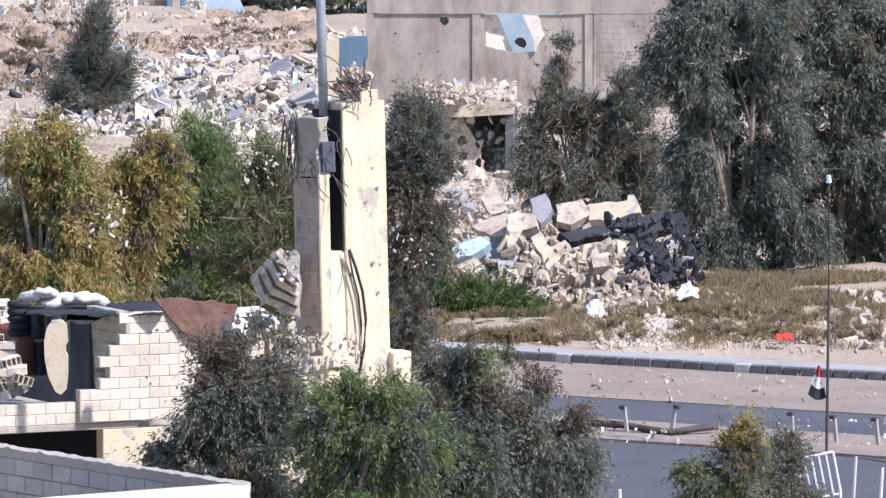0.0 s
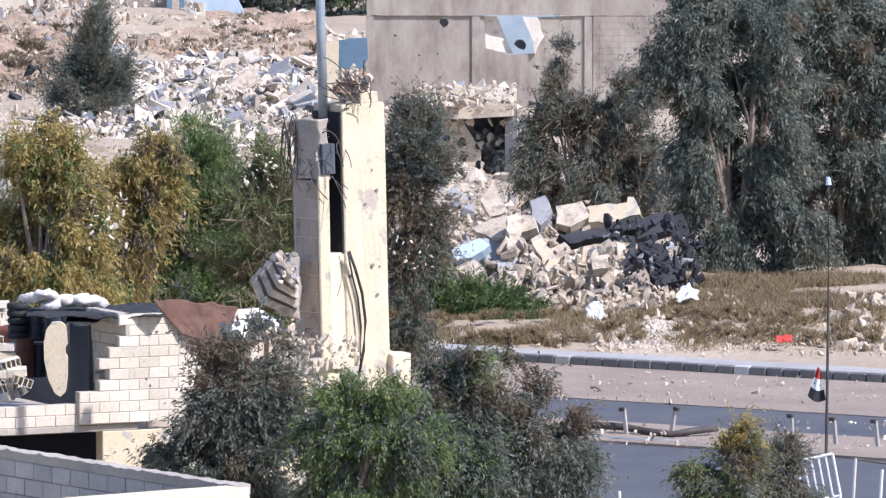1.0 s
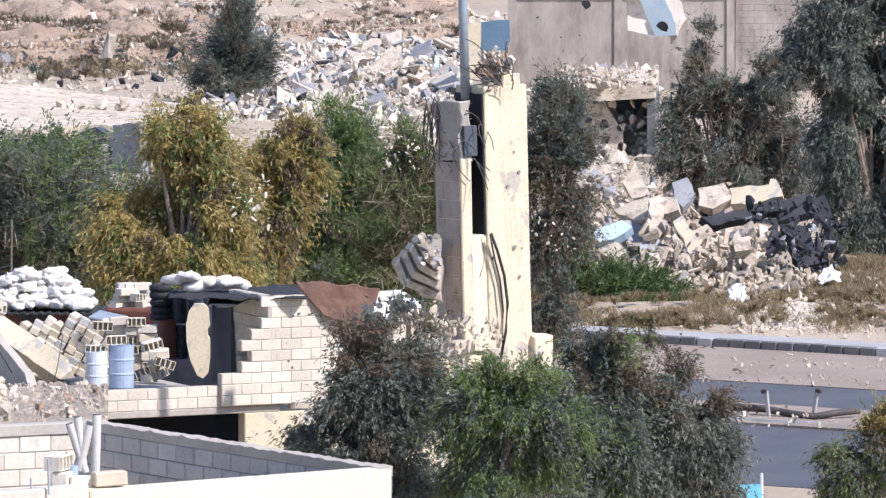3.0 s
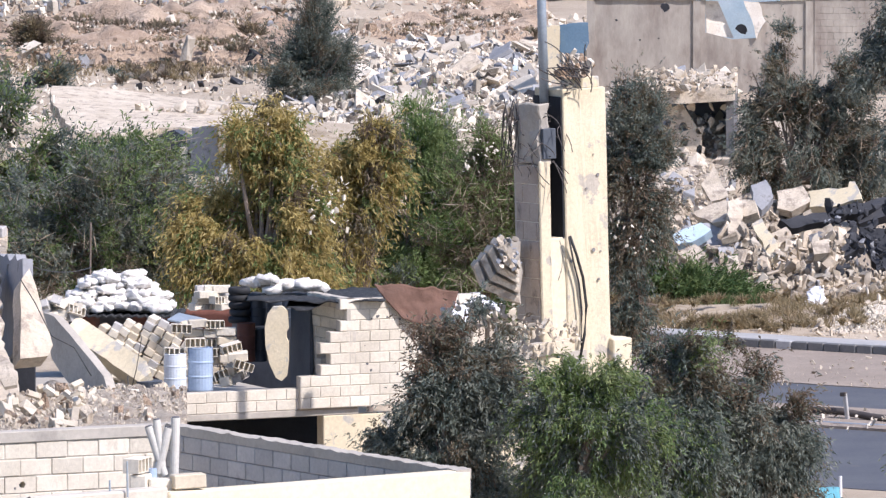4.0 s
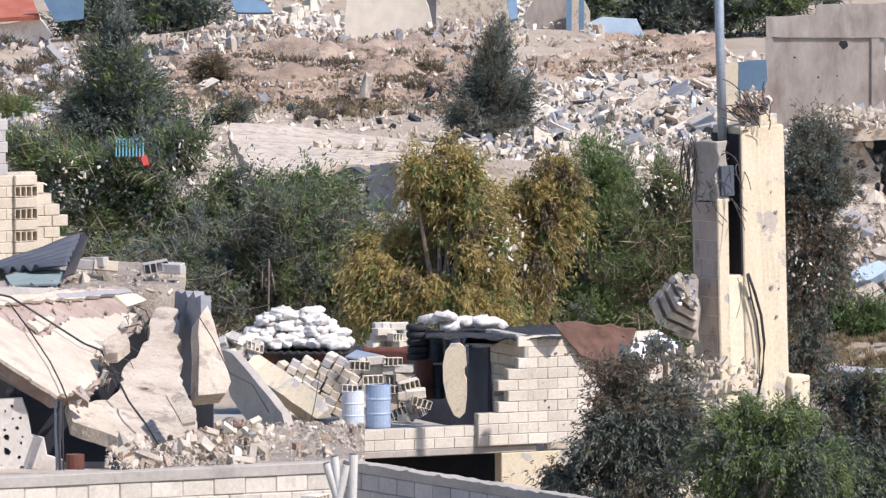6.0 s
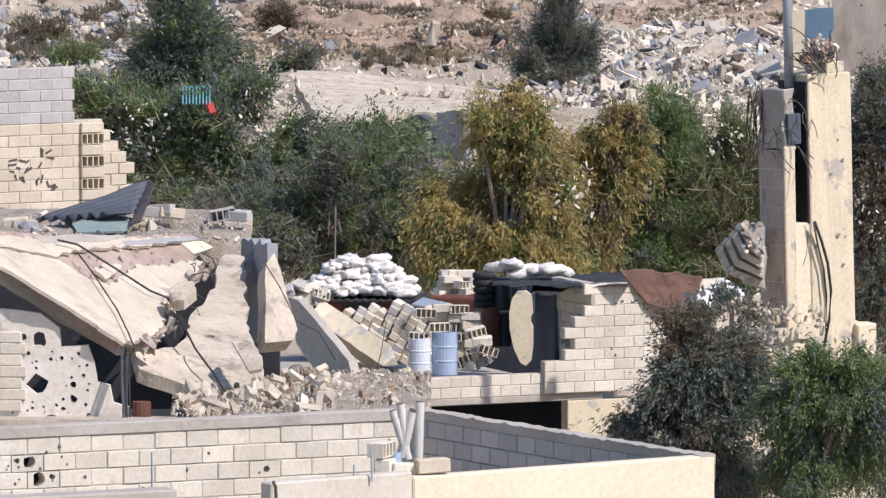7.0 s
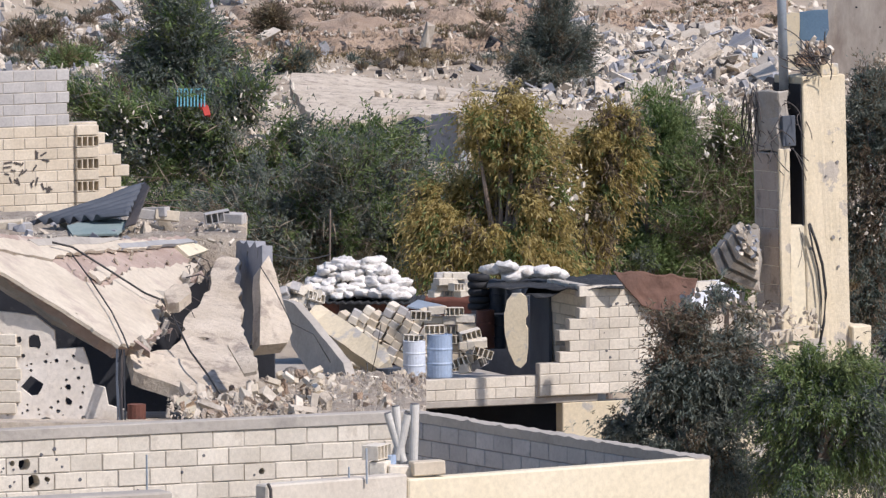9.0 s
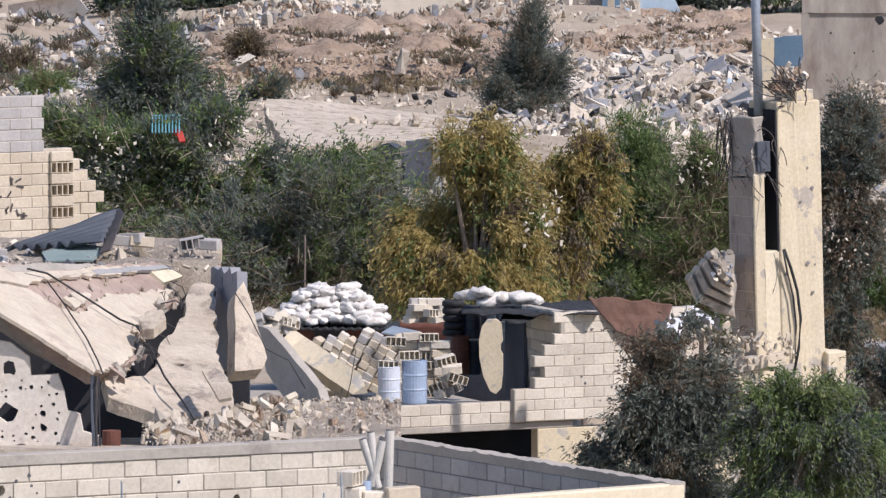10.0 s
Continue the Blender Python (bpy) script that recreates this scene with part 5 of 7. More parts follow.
def sheet(name, corners, material, label, category, nx=20, ny=8, amp=0.06, freq=3.0, thick=0.015):
    """A lumpy sheet hung between four bearings."""
    q = [sight(*c) for c in corners]
    bm = bmesh.new()
    rows = []
    for j in range(ny + 1):
        row = []
        for i in range(nx + 1):
            u, v = i / nx, j / ny
            p = (q[0] * (1 - u) + q[1] * u) * (1 - v) + (q[3] * (1 - u) + q[2] * u) * v
            row.append(bm.verts.new(p + noise.noise_vector(p * freq) * amp + noise.noise_vector(p * freq * 3) * amp * 0.4))
        rows.append(row)
    for a, b in zip(rows, rows[1:]):
        for i in range(nx):
            bm.faces.new((a[i], a[i + 1], b[i + 1], b[i]))
    bm.normal_update()
    front = list(bm.faces)
    r = bmesh.ops.extrude_face_region(bm, geom=front)
    bmesh.ops.translate(bm, verts=[g for g in r["geom"] if isinstance(g, bmesh.types.BMVert)], vec=(0, thick, -thick))
    bmesh.ops.recalc_face_normals(bm, faces=list(bm.faces))
    return solid(name, bm, material, label, category, smooth=True)


sheet("tarpaulin", [(50, 543, 158.0), (285, 534, 158.2), (290, 558, 155.3), (45, 558, 155.3)], "tarp", "black speckled tarpaulin stretched over the doorway", "tarpaulin", 40, 8, 0.07)
sheet("tarpaulin", [(120, 553, 156.4), (222, 549, 156.2), (150, 573, 154.95), (118, 572, 154.95)], "tarp", "hanging black edge of the tarpaulin", "tarpaulin", 16, 6, 0.05)
sheet("canvas_sheet", [(266, 526, 155.66), (420, 540, 156.2), (405, 606, 156.0), (322, 588, 155.68)], "brown_sheet", "reddish brown canvas sagging from the wall top", "canvas sheet", 36, 18, 0.07, 2.2)
sheet("white_sheet", [(400, 552, 156.6), (470, 545, 156.8), (500, 580, 155.8), (405, 592, 155.8)], "white_cloth", "crumpled white plastic sheeting beside the pillar", "plastic sheet", 20, 12, 0.12, 3.0)
sheet("rust_fence", [(-79, 572, 162.5), (45, 572, 162.0), (45, 640, 162.0), (-79, 640, 162.5)], "rust", "rusty brown sheet-metal fence on the terrace", "fence", 24, 6, 0.02)


# ---- piled blocks on the terrace ----
SOLID_BLOCK = {m: mesh_of("block", unit_block(0.37, 0.155, 0.19, 0.012), m) for m in ("white_block", "grey_block", "cream_block")}


def loose(own, p, rx, ry, rz, hollow=0.4, mats=("white_block", "white_block", "grey_block"), size=1.0):
    m = random.choice(mats)
    ob = new("hollow_block" if random.random() < hollow else "block", None)
    data = hollow_mesh(m) if ob.name.startswith("hollow") else SOLID_BLOCK[m]
    bpy.data.objects.remove(ob)
    ob = new(data.name.split(".")[0], data)
    ob.parent = own
    ob.matrix_parent_inverse = own.matrix_world.inverted()
    ob.matrix_world = Matrix.Translation(p) @ pose(0, 0, 0, rx, ry, rz) @ Matrix.Scale(size, 4)
    return ob


def block_piles():
    p = sight(-120, 720, 155.5)
    own = thing("block_pile", p, "slumped stack of pale concrete blocks on the terrace", "block pile")
    # slumped courses seen end on, sliding down along the fallen beam
    for row in range(-6, 14):
        for col in range(14):
            a = -232 + col * 16.0 - row * 6.0 + random.uniform(-1.2, 1.2)
            b = 578 + row * 12.2 + col * 8.2 + random.uniform(-1.2, 1.2)
            if not (-222 < a < -54 and b < 690) or b < 594 + max(0, -185 - a) * 0.5 + 4 * math.sin(a * 0.12) or (a < -128 and b > 598 + (a + 258) * 0.6):
                continue
            loose(own, sight(a, b, 155.9 - (b - 594) * 0.004 + random.uniform(-0.06, 0.06)), 30 + random.uniform(-5, 5), random.uniform(-4, 4), 82 + random.uniform(-10, 10), 0.0, ("white_block", "cream_block", "cream_block", "grey_block"), 0.9)
    own2 = thing("block_pile", sight(-20, 720, 155.2), "upright stack of hollow concrete blocks behind the drums", "block pile")
    for col, a in enumerate((-44, -12, 12)):
        for row in range(8):
            b = 597 + row * 16.3 + (0, 2, 14)[col]
            if b > 708:
                continue
            loose(own2, sight(a + random.uniform(-4, 4), b, 155.7 + random.uniform(-0.08, 0.08)), 0, random.uniform(-3, 3), 8 + random.uniform(-12, 12), (0.3, 0.65, 0.4)[col], ("white_block", "white_block", "cream_block"), 0.95)
    for a, b in ((18, 640), (30, 655), (25, 675), (34, 690), (12, 700), (40, 672), (-4, 690)):
        loose(own2, sight(a, b, 155.0 + random.uniform(-0.2, 0.2)), random.uniform(-20, 20), random.uniform(-20, 20), random.uniform(0, 90), 0.6)
    for a, b in ((-83, 648), (-46, 631), (-70, 606)):
        loose(own2, sight(a, b, 154.7), 0, random.uniform(-4, 4), 8, 1.0)
    own3 = thing("block_pile", sight(-25, 570, 160), "small pile of pale blocks behind the fence", "block pile")
    for row in range(4):
        for i in range(4 - row // 2):
            loose(own3, sight(-42 + i * 16 + row * 4 + random.uniform(-3, 3), 566 - row * 10, 160.2 + random.uniform(-0.2, 0.2)), 0, random.uniform(-5, 5), random.uniform(0, 60), 0.1, size=0.9)
    own4 = thing("block_pile", sight(-230, 700, 153), "hollow blocks tumbled down beside the fallen beam", "block pile")
    for i in range(26):
        f = i / 25
        loose(own4, sight(-285 + 140 * f + random.uniform(-9, 9), 636 + 92 * f + random.uniform(-14, 10), 155.3 + random.uniform(-0.2, 0.2)), random.uniform(-30, 30), random.uniform(-40, 40), random.uniform(0, 180), 0.35)
    for i in range(22):
        loose(own4, sight(random.uniform(-320, -245), random.uniform(560, 585), 158 + random.uniform(-0.4, 0.4)), random.uniform(-30, 30), random.uniform(-40, 40), random.uniform(0, 180), 0.5)


block_piles()
solid("fallen_beam", slab([(-268, 600, 154.5), (-258, 588, 154.8), (-246, 588, 154.8), (-132, 664, 153.2), (-124, 684, 153.0), (-146, 700, 152.9), (-262, 622, 154.3)], 0.35, 0.012), "plaster", "thick cream concrete beam lying aslant", "beam")
solid("leaning_wall", slab([(-318, 578, 155.0), (-296, 585, 154.4), (-208, 690, 152.4), (-196, 732, 152.0), (-262, 716, 153.4), (-300, 660, 154.4)], 0.18, 0.02), "concrete", "grey wall piece leaning in shade", "wall piece")
solid("rain_tub", tube([sight(-126, 728, 153.0), sight(-127, 699, 153.0)], 0.17, 0.24, 16), "corrugated", "grey-green open tub lying on the debris", "tub")
sheet("rag", [(-120, 708, 152.6), (-82, 712, 152.8), (-78, 738, 152.0), (-116, 742, 151.9)], "cream_block", "yellowish crumpled rag on the wall end", "rag", 10, 8, 0.12, 6.0)
solid("stake", tube([sight(-234, 900, 165), sight(-231, 418, 165)], 0.022, 0.02, 6), "bark", "thin brownish stake standing behind the sandbags", "stake")
solid("roof_panel", slab([(-95, 590, 158.2), (-75, 578, 159), (-28, 588, 159), (-38, 600, 158.2)], 0.03), "steel", "grey corrugated panel lying on the blocks", "panel")


# ---- debris ground between the terrace and the near walls ----
def patch(name, u0, u1, v0, v1, d0, d1, material, label, amp=0.15, n=40):
    """A rough slope of debris, v1 nearest."""
    bm = bmesh.new()
    rows = []
    for j in range(n + 1):
        row = []
        for i in range(n + 1):
            p = sight(u0 + (u1 - u0) * i / n, v0 + (v1 - v0) * j / n, d0 + (d1 - d0) * j / n)
            p.z += amp * noise.fractal(p * 1.5, 1.0, 2.0, 4)
            row.append(bm.verts.new(p))
        rows.append(row)
    for a, b in zip(rows, rows[1:]):
        for i in range(n):
            bm.faces.new((a[i], a[i + 1], b[i + 1], b[i]))
    edge = [e for e in bm.edges if len(e.link_faces) == 1]
    r = bmesh.ops.extrude_edge_only(bm, edges=edge)
    for g in r["geom"]:
        if isinstance(g, bmesh.types.BMVert):
            g.co.z = min(g.co.z - 3.0, 9.0)
    bmesh.ops.recalc_face_normals(bm, faces=list(bm.faces))
    return solid(name, bm, material, label, "debris ground", kind="structure", smooth=True)


patch("debris_slope", -490, -235, 722, 800, 122, 112, "debris", "dusty slope of crushed masonry", 0.12)
patch("debris_bank", -330, -60, 715, 790, 153, 135, "debris", "bank of crushed masonry before the terrace", 0.2)


def scatter(u0, u1, v0, v1, d_top, d_bot, n, lo, hi):
    out = []
    for _ in range(n):
        f = random.random()
        p = sight(random.uniform(u0, u1), v0 + (v1 - v0) * f, d_top + (d_bot - d_top) * f + random.uniform(-0.3, 0.3))
        out.append((p, lo + (hi - lo) * random.random() ** 2.5))
    return out


heap = thing("rubble_heap", sight(-450, 780, 114), "heap of broken pale blocks and crushed concrete under the slabs", "rubble heap")
chunks(heap, scatter(-500, -240, 722, 785, 119, 112.4, 190, 0.06, 0.34), ("rubble", "concrete_pale", "concrete_pale", "soil", "rubble"))
strewn("rubble", scatter(-520, -240, 718, 790, 120, 112.2, 1100, 0.025, 0.1), "concrete_pale", heap, "small crushed masonry")
for i in range(18):
    loose(heap, sight(random.uniform(-390, -245), random.uniform(705, 765), 116.4 + random.uniform(-1, 1)), random.uniform(-40, 40), random.uniform(-40, 40), random.uniform(0, 180), 0.25, ("cream_block", "cream_block", "white_block"), size=0.45)
bank = thing("rubble_heap", sight(-120, 760, 150), "bank of crushed blocks in front of the terrace", "rubble heap")
chunks(bank, scatter(-320, -62, 708, 782, 152.2, 136.2, 110, 0.06, 0.3), ("rubble", "concrete_pale", "soil", "white_block"))
strewn("rubble", scatter(-330, -60, 706, 785, 152.6, 135.4, 1000, 0.03, 0.11), "concrete_pale", bank, "small crushed masonry")


# ---- collapsed house ----
ROOF = [sight(-823, 506, 117.1), sight(-484, 466, 124.6), sight(-614, 648, 116.9)]


def on_roof(a, b, lift=0.03):
    """Distance at which the bearing a, b meets the sagging roof."""
    n = (ROOF[1] - ROOF[0]).cross(ROOF[2] - ROOF[0]).normalized()
    if n.z < 0:
        n = -n
    eye = Vector((0, 0, EYE_HEIGHT))
    ray = sight(a, b, 100.0) - eye
    return 100.0 * n.dot(ROOF[0] + n * lift - eye) / n.dot(ray)


def collapsed_house():
    own = thing("collapsed_house", sight(-600, 800, 118), "shelled house with sagging roof slabs over a holed white wall", "house")
    rnd = random.Random(5)
    holes = [(-756, 656, 0.10), (-786, 652, 0.055), (-733, 655, 0.04), (-760, 736, 0.15), (-778, 680, 0.035), (-697, 735, 0.05), (-697, 760, 0.055), (-718, 688, 0.035), (-737, 690, 0.03), (-715, 778, 0.035), (-735, 800, 0.09), (-690, 800, 0.05), (-670, 790, 0.04), (-820, 700, 0.08)]
    for _ in range(60):
        holes.append((rnd.uniform(-830, -665), rnd.uniform(675, 805), rnd.uniform(0.012, 0.028)))
    good = []
    for h in holes:
        if all(math.hypot(h[0] - g[0], h[1] - g[1]) > 130 * (h[2] + g[2]) * 1.35 for g in good):
            good.append(h)
    part("holed_wall", slab([(a, b, 116.55) for a, b in ((-930, 590), (-823, 601), (-789, 604), (-756, 609), (-722, 635), (-719, 668), (-671, 665), (-660, 696), (-654, 730), (-632, 736), (-626, 767), (-598, 775), (-595, 797), (-598, 860), (-930, 860))], 0.12, 0.025, good), "whitewash", own, "white plastered wall pocked with shot holes")
    # door surround of blocks at the wall's outer end
    for k in range(7):
        p = sight(-812 + (k % 2) * 8, 772 - k * 20.3, 116.60)
        loose(own, p, 0, 0, random.uniform(-3, 3), 0.0, ("white_block",))
    part("roof_slab", slab([(a, b, on_roof(a, b, 0.0)) for a, b in ((-928, 440), (-860, 458), (-769, 468), (-640, 474), (-488, 466), (-478, 490), (-486, 520), (-508, 546), (-538, 560), (-548, 600), (-530, 636), (-560, 655), (-606, 660), (-614, 654), (-700, 596), (-823, 512))], 0.22, 0.035, step=0.18), "roof_brown", own, "sagging roof slab with its screed bared")
    for outline in (
        [(-926, 474), (-823, 494), (-722, 514), (-671, 547), (-632, 558), (-604, 536), (-581, 521), (-542, 524), (-508, 516), (-464, 513), (-486, 545), (-517, 561), (-533, 584), (-534, 610), (-540, 634), (-560, 650), (-606, 662), (-700, 600), (-790, 545)],
        [(-926, 472), (-823, 471), (-739, 476), (-598, 474), (-505, 472), (-545, 484), (-598, 488), (-640, 492), (-700, 497), (-722, 507), (-823, 490)],
        [(-660, 530), (-636, 520), (-612, 522), (-622, 540), (-640, 548)],
    ):
        part("render_coat", slab([(a, b, on_roof(a, b, 0.075)) for a, b in outline], 0.05, 0.04, step=0.12), "roofskin", own, "flaking pale render coat")
    part("edge_beam", slab([(-930, 440, 117.5), (-823, 506, 117.1), (-700, 590, 116.9), (-614, 648, 116.9), (-606, 672, 116.8), (-622, 672, 116.8), (-700, 628, 116.8), (-823, 552, 116.9), (-930, 492, 117.3)], 0.2, 0.02, step=0.2), "concrete", own, "thick grey slab edge")
    hung = part("hanging_slab", slab([(-590, 664, 117.35), (-548, 672, 118.0), (-516, 668, 118.4), (-492, 646, 119.0), (-488, 610, 120.0), (-462, 586, 120.8), (-444, 562, 121.6), (-440, 522, 122.8), (-424, 500, 123.3), (-394, 506, 123.2), (-386, 640, 119.8), (-360, 690, 118.4), (-358, 724, 117.6), (-400, 738, 117.2), (-470, 746, 116.8), (-580, 706, 117.0)], 0.2, 0.035, [(-455, 648, 0.08), (-468, 690, 0.04)], 0.18), "concrete_pale", own, "broken slab hanging on its reinforcement")
    rnd2 = random.Random(17)
    for k in range(16):
        f = k / 15
        p = sight(-470 - 60 * f + rnd2.uniform(-8, 8), 500 + 150 * f, 122.6 - 3.9 * f)
        q = p + Vector((rnd2.uniform(-0.25, 0.35), rnd2.uniform(-0.3, 0.1), rnd2.uniform(-0.45, 0.1)))
        part("steel_bar", tube([p, p.lerp(q, 0.5) + Vector((0.05, 0, 0.06)), q], 0.009, 0.007, 4), "dark_metal", hung, "bent reinforcement bar")
    # bluish dark grey chosen to carry this wall's shade
    part("inner_wall", slab([(-398, 476, 124.4), (-352, 482, 121.8), (-350, 660, 121.2), (-400, 650, 123.8)], 0.15, 0.06, [(-378, 502, 0.08)]), "rubble_grey", own, "grey wall with its shade put into the colour")
    part("wall_pier", slab([(-354, 520, 121.2), (-340, 500, 121.4), (-328, 530, 121.4), (-298, 636, 120.6), (-306, 655, 120.4), (-356, 660, 120.2)], 0.25, 0.02), "concrete_pale", own, "pale pier broken off at the foot")
    # room and crack get their darkness from this panel's colour
    part("dark_back", slab([(-900, 540, 124), (-330, 540, 124), (-330, 800, 124), (-900, 800, 124)], 0.2), "burnt", own, "near-black back panel standing for the crushed room's shade")
    part("floor_slab", slab([(-900, 798, 113.8), (-470, 798, 113.8), (-470, 778, 123), (-900, 778, 123)], 0.2), "concrete_pale", own)
    tear = [(-466, 512), (-470, 540), (-492, 556), (-522, 566), (-534, 590), (-528, 614), (-520, 640), (-548, 656), (-575, 662)]
    for k in range(46):
        f = rnd2.random() * (len(tear) - 1.001)
        n, g = int(f), f - int(f)
        a = tear[n][0] + (tear[n + 1][0] - tear[n][0]) * g + rnd2.uniform(-9, 9)
        b = tear[n][1] + (tear[n + 1][1] - tear[n][1]) * g + rnd2.uniform(-8, 12)
        r = 0.035 + 0.085 * rnd2.random() ** 2
        ob = new("torn_edge", chunk_mesh(rnd2.choice(LUMPS + list(range(18))), rnd2.choice(("concrete_pale", "concrete", "roof_brown"))))
        ob.parent = own
        ob.matrix_parent_inverse = own.matrix_world.inverted()
        ob.matrix_world = Matrix.Translation(sight(a, b, on_roof(a, b, 0.05))) @ turned().to_4x4() @ Matrix.Diagonal((r * 2.6, r * 1.8, r * 1.6, 1))
    part("ring_piece", slab([(-526, 566, 119.0), (-508, 552, 119.2), (-484, 550, 119.3), (-478, 566, 119.0), (-500, 584, 118.7), (-520, 586, 118.7)], 0.16, 0.02), "concrete_pale", own, "curled piece of torn slab")
    # pale patches of loose slabs on top
    for corners, m, lab in (
        ([(a, b, on_roof(a, b, 0.08)) for a, b in ((-610, 480), (-484, 470), (-470, 476), (-600, 488))], "paving", "pale green-grey board"),
        ([(a, b, on_roof(a, b, 0.05)) for a, b in ((-515, 474), (-484, 470), (-448, 490), (-482, 502))], "plaster_smooth", "white board lying on the roof"),
        ([(a, b, on_roof(a, b, 0.08)) for a, b in ((-769, 472), (-690, 468), (-600, 470), (-640, 480), (-750, 484))], "concrete", "grey slab piece"),
        ([(-414, 658, 117.2), (-398, 646, 117.6), (-374, 664, 117.0), (-360, 690, 116.6), (-362, 706, 116.4), (-384, 710, 116.4)], "concrete_pale", "slab fragment leaning"),
        ([(-506, 758, 114.6), (-490, 748, 114.8), (-466, 770, 113.8), (-486, 786, 113.4)], "plaster", "pale kerb-like fragment"),
    ):
        part("board", slab(corners, 0.05, 0.012), m, own, lab)
    return own


HOUSE = collapsed_house()
grit = []
for _ in range(420):
    a = random.uniform(-860, -500)
    b = random.uniform(474, 640)
    if b < 668 - 0.62 * max(0, -600 - a) and b < 560 + 0.5 * max(0, -500 - a):
        grit.append((sight(a, b, on_roof(a, b, 0.03)), 0.02 + 0.09 * random.random() ** 4))
strewn("roof_grit", grit, "concrete_pale", HOUSE, "crumbs of masonry on the slab")
roof_rubble = thing("rubble_heap", sight(-640, 460, 126), "rubble and block pieces on the sagging roof", "rubble heap")
chunks(roof_rubble, scatter(-800, -390, 432, 478, 128, 124.2, 110, 0.06, 0.32), ("rubble", "concrete_pale", "rubble_grey"))
strewn("rubble", scatter(-820, -390, 436, 480, 128, 124, 380, 0.03, 0.12), "rubble", roof_rubble, "crushed masonry")
for a, b in ((-432, 432), (-404, 434), (-540, 424), (-522, 430), (-556, 428), (-784, 452), (-800, 448), (-792, 470)):
    loose(roof_rubble, sight(a, b, 126), random.uniform(-10, 10), random.uniform(-10, 10), random.uniform(-20, 40), 0.5 if a > -450 else 0.0, ("cream_block", "grey_block"))
patch("roof_debris", -860, -380, 425, 470, 130, 124.6, "debris", "crushed masonry lying on the roof", 0.1)


def corrugated(name, corners, waves, amp, material, label):
    """A bent sheet of corrugated metal over four bearings."""
    q = [sight(*c) for c in corners]
    n = waves * 6
    bm = bmesh.new()
    normal = (q[1] - q[0]).cross(q[3] - q[0]).normalized()
    prev = None
    for j in range(n + 1):
        v = j / n
        row = []
        for i in range(9):
            u = i / 8
            p = (q[0] * (1 - u) + q[1] * u) * (1 - v) + (q[3] * (1 - u) + q[2] * u) * v
            row.append(bm.verts.new(p + normal * amp * math.sin(v * waves * math.tau) + noise.noise_vector(p * 2) * 0.03))
        if prev:
            for i in range(8):
                bm.faces.new((prev[i], prev[i + 1], row[i + 1], row[i]))
        prev = row
    r = bmesh.ops.extrude_face_region(bm, geom=list(bm.faces))
    bmesh.ops.translate(bm, verts=[g for g in r["geom"] if isinstance(g, bmesh.types.BMVert)], vec=normal * -0.008)
    bmesh.ops.recalc_face_normals(bm, faces=list(bm.faces))
    return solid(name, bm, material, label, "roof sheet", smooth=True)


corrugated("roof_sheet", [(-765, 442, 126.2), (-560, 371, 127.0), (-590, 432, 125.4), (-640, 436, 125.4)], 6, 0.055, "corrugated", "bent dark grey corrugated roof sheet")
solid("roof_sheet_fold", slab([(-562, 370, 126.9), (-553, 378, 126.4), (-578, 444, 125.0), (-598, 450, 125.0)], 0.02), "dark_metal", "dark folded end of the roof sheet", "roof sheet")
solid("green_panel", slab([(-700, 448, 125.4), (-640, 432, 126.0), (-580, 440, 125.6), (-610, 462, 124.8), (-690, 464, 124.8)], 0.03), "dull_green", "dull green panel lying on the roof", "panel")


# ---- lettered wall ----
def lettered_wall():
    own = thing("block_wall", sight(-760, 470, 140), "standing wall of cream and grey concrete blocks with dark strokes sprayed on", "wall")
    a, b = sight(-912, 180, 139.2), sight(-696, 168, 140.4)
    b.z = a.z = (a.z + b.z) / 2
    block_wall(own, a, b, 0.94, 0.2, "grey_block", "mortar", course=0.187, jitter=0.006)
    a2, b2 = a - Vector((0, 0, 0.935)), b - Vector((0, 0, 0.935))
    b2 = b2 + (b2 - a2).normalized() * 0.12
    block_wall(own, a2, b2, 2.2, 0.2, "cream_block", "mortar", course=0.187, jitter=0.004, keep=lambda s, h: not (s < 0.8 and 1.0 < h < 1.3))
    e = (b2 - a2).normalized()
    c0 = b2 + Vector((-e.y, e.x, 0)) * 0.6 + e * -0.2
    c1 = c0 + e * 1.65

    def keep(s, h):
        return h > 0.05 + max(0, s - 0.85) * 1.4 + 0.1 * math.sin(s * 14)
    fm = block_wall(own, c0, c1, 2.4, 0.2, "cream_block", "mortar", keep, course=0.187, long=0.3, jitter=0.02)
    for k in range(11):
        loose(own, b2 + Vector((0.14, 0.12, -0.09 - k * 0.187)), 0, 0, 30, 1.0 if k % 2 else 0.0, ("cream_block",), 1.1)
    # sprayed strokes
    eye = Vector((0, 0, EYE_HEIGHT))
    n = Vector((e.y, -e.x, 0))
    rnd = random.Random(3)
    for i in range(24):
        if i < 12:
            u, v = rnd.uniform(-818, -775), rnd.uniform(335, 375)
        else:
            u, v = rnd.uniform(-765, -728), rnd.uniform(318, 385)
        ray = sight(u, v, 100) - eye
        p = eye + ray * (n.dot(a2 - eye) / n.dot(ray)) + n * 0.012
        part("paint_stroke", box((rnd.uniform(0.05, 0.16), 0.004, 0.028), Matrix.Translation(p) @ pose(0, 0, 0, 0, 0, math.degrees(math.atan2(e.y, e.x))) @ pose(0, 0, 0, 0, rnd.uniform(-80, 80), 0)), "dark_metal", own)
    return own


lettered_wall()


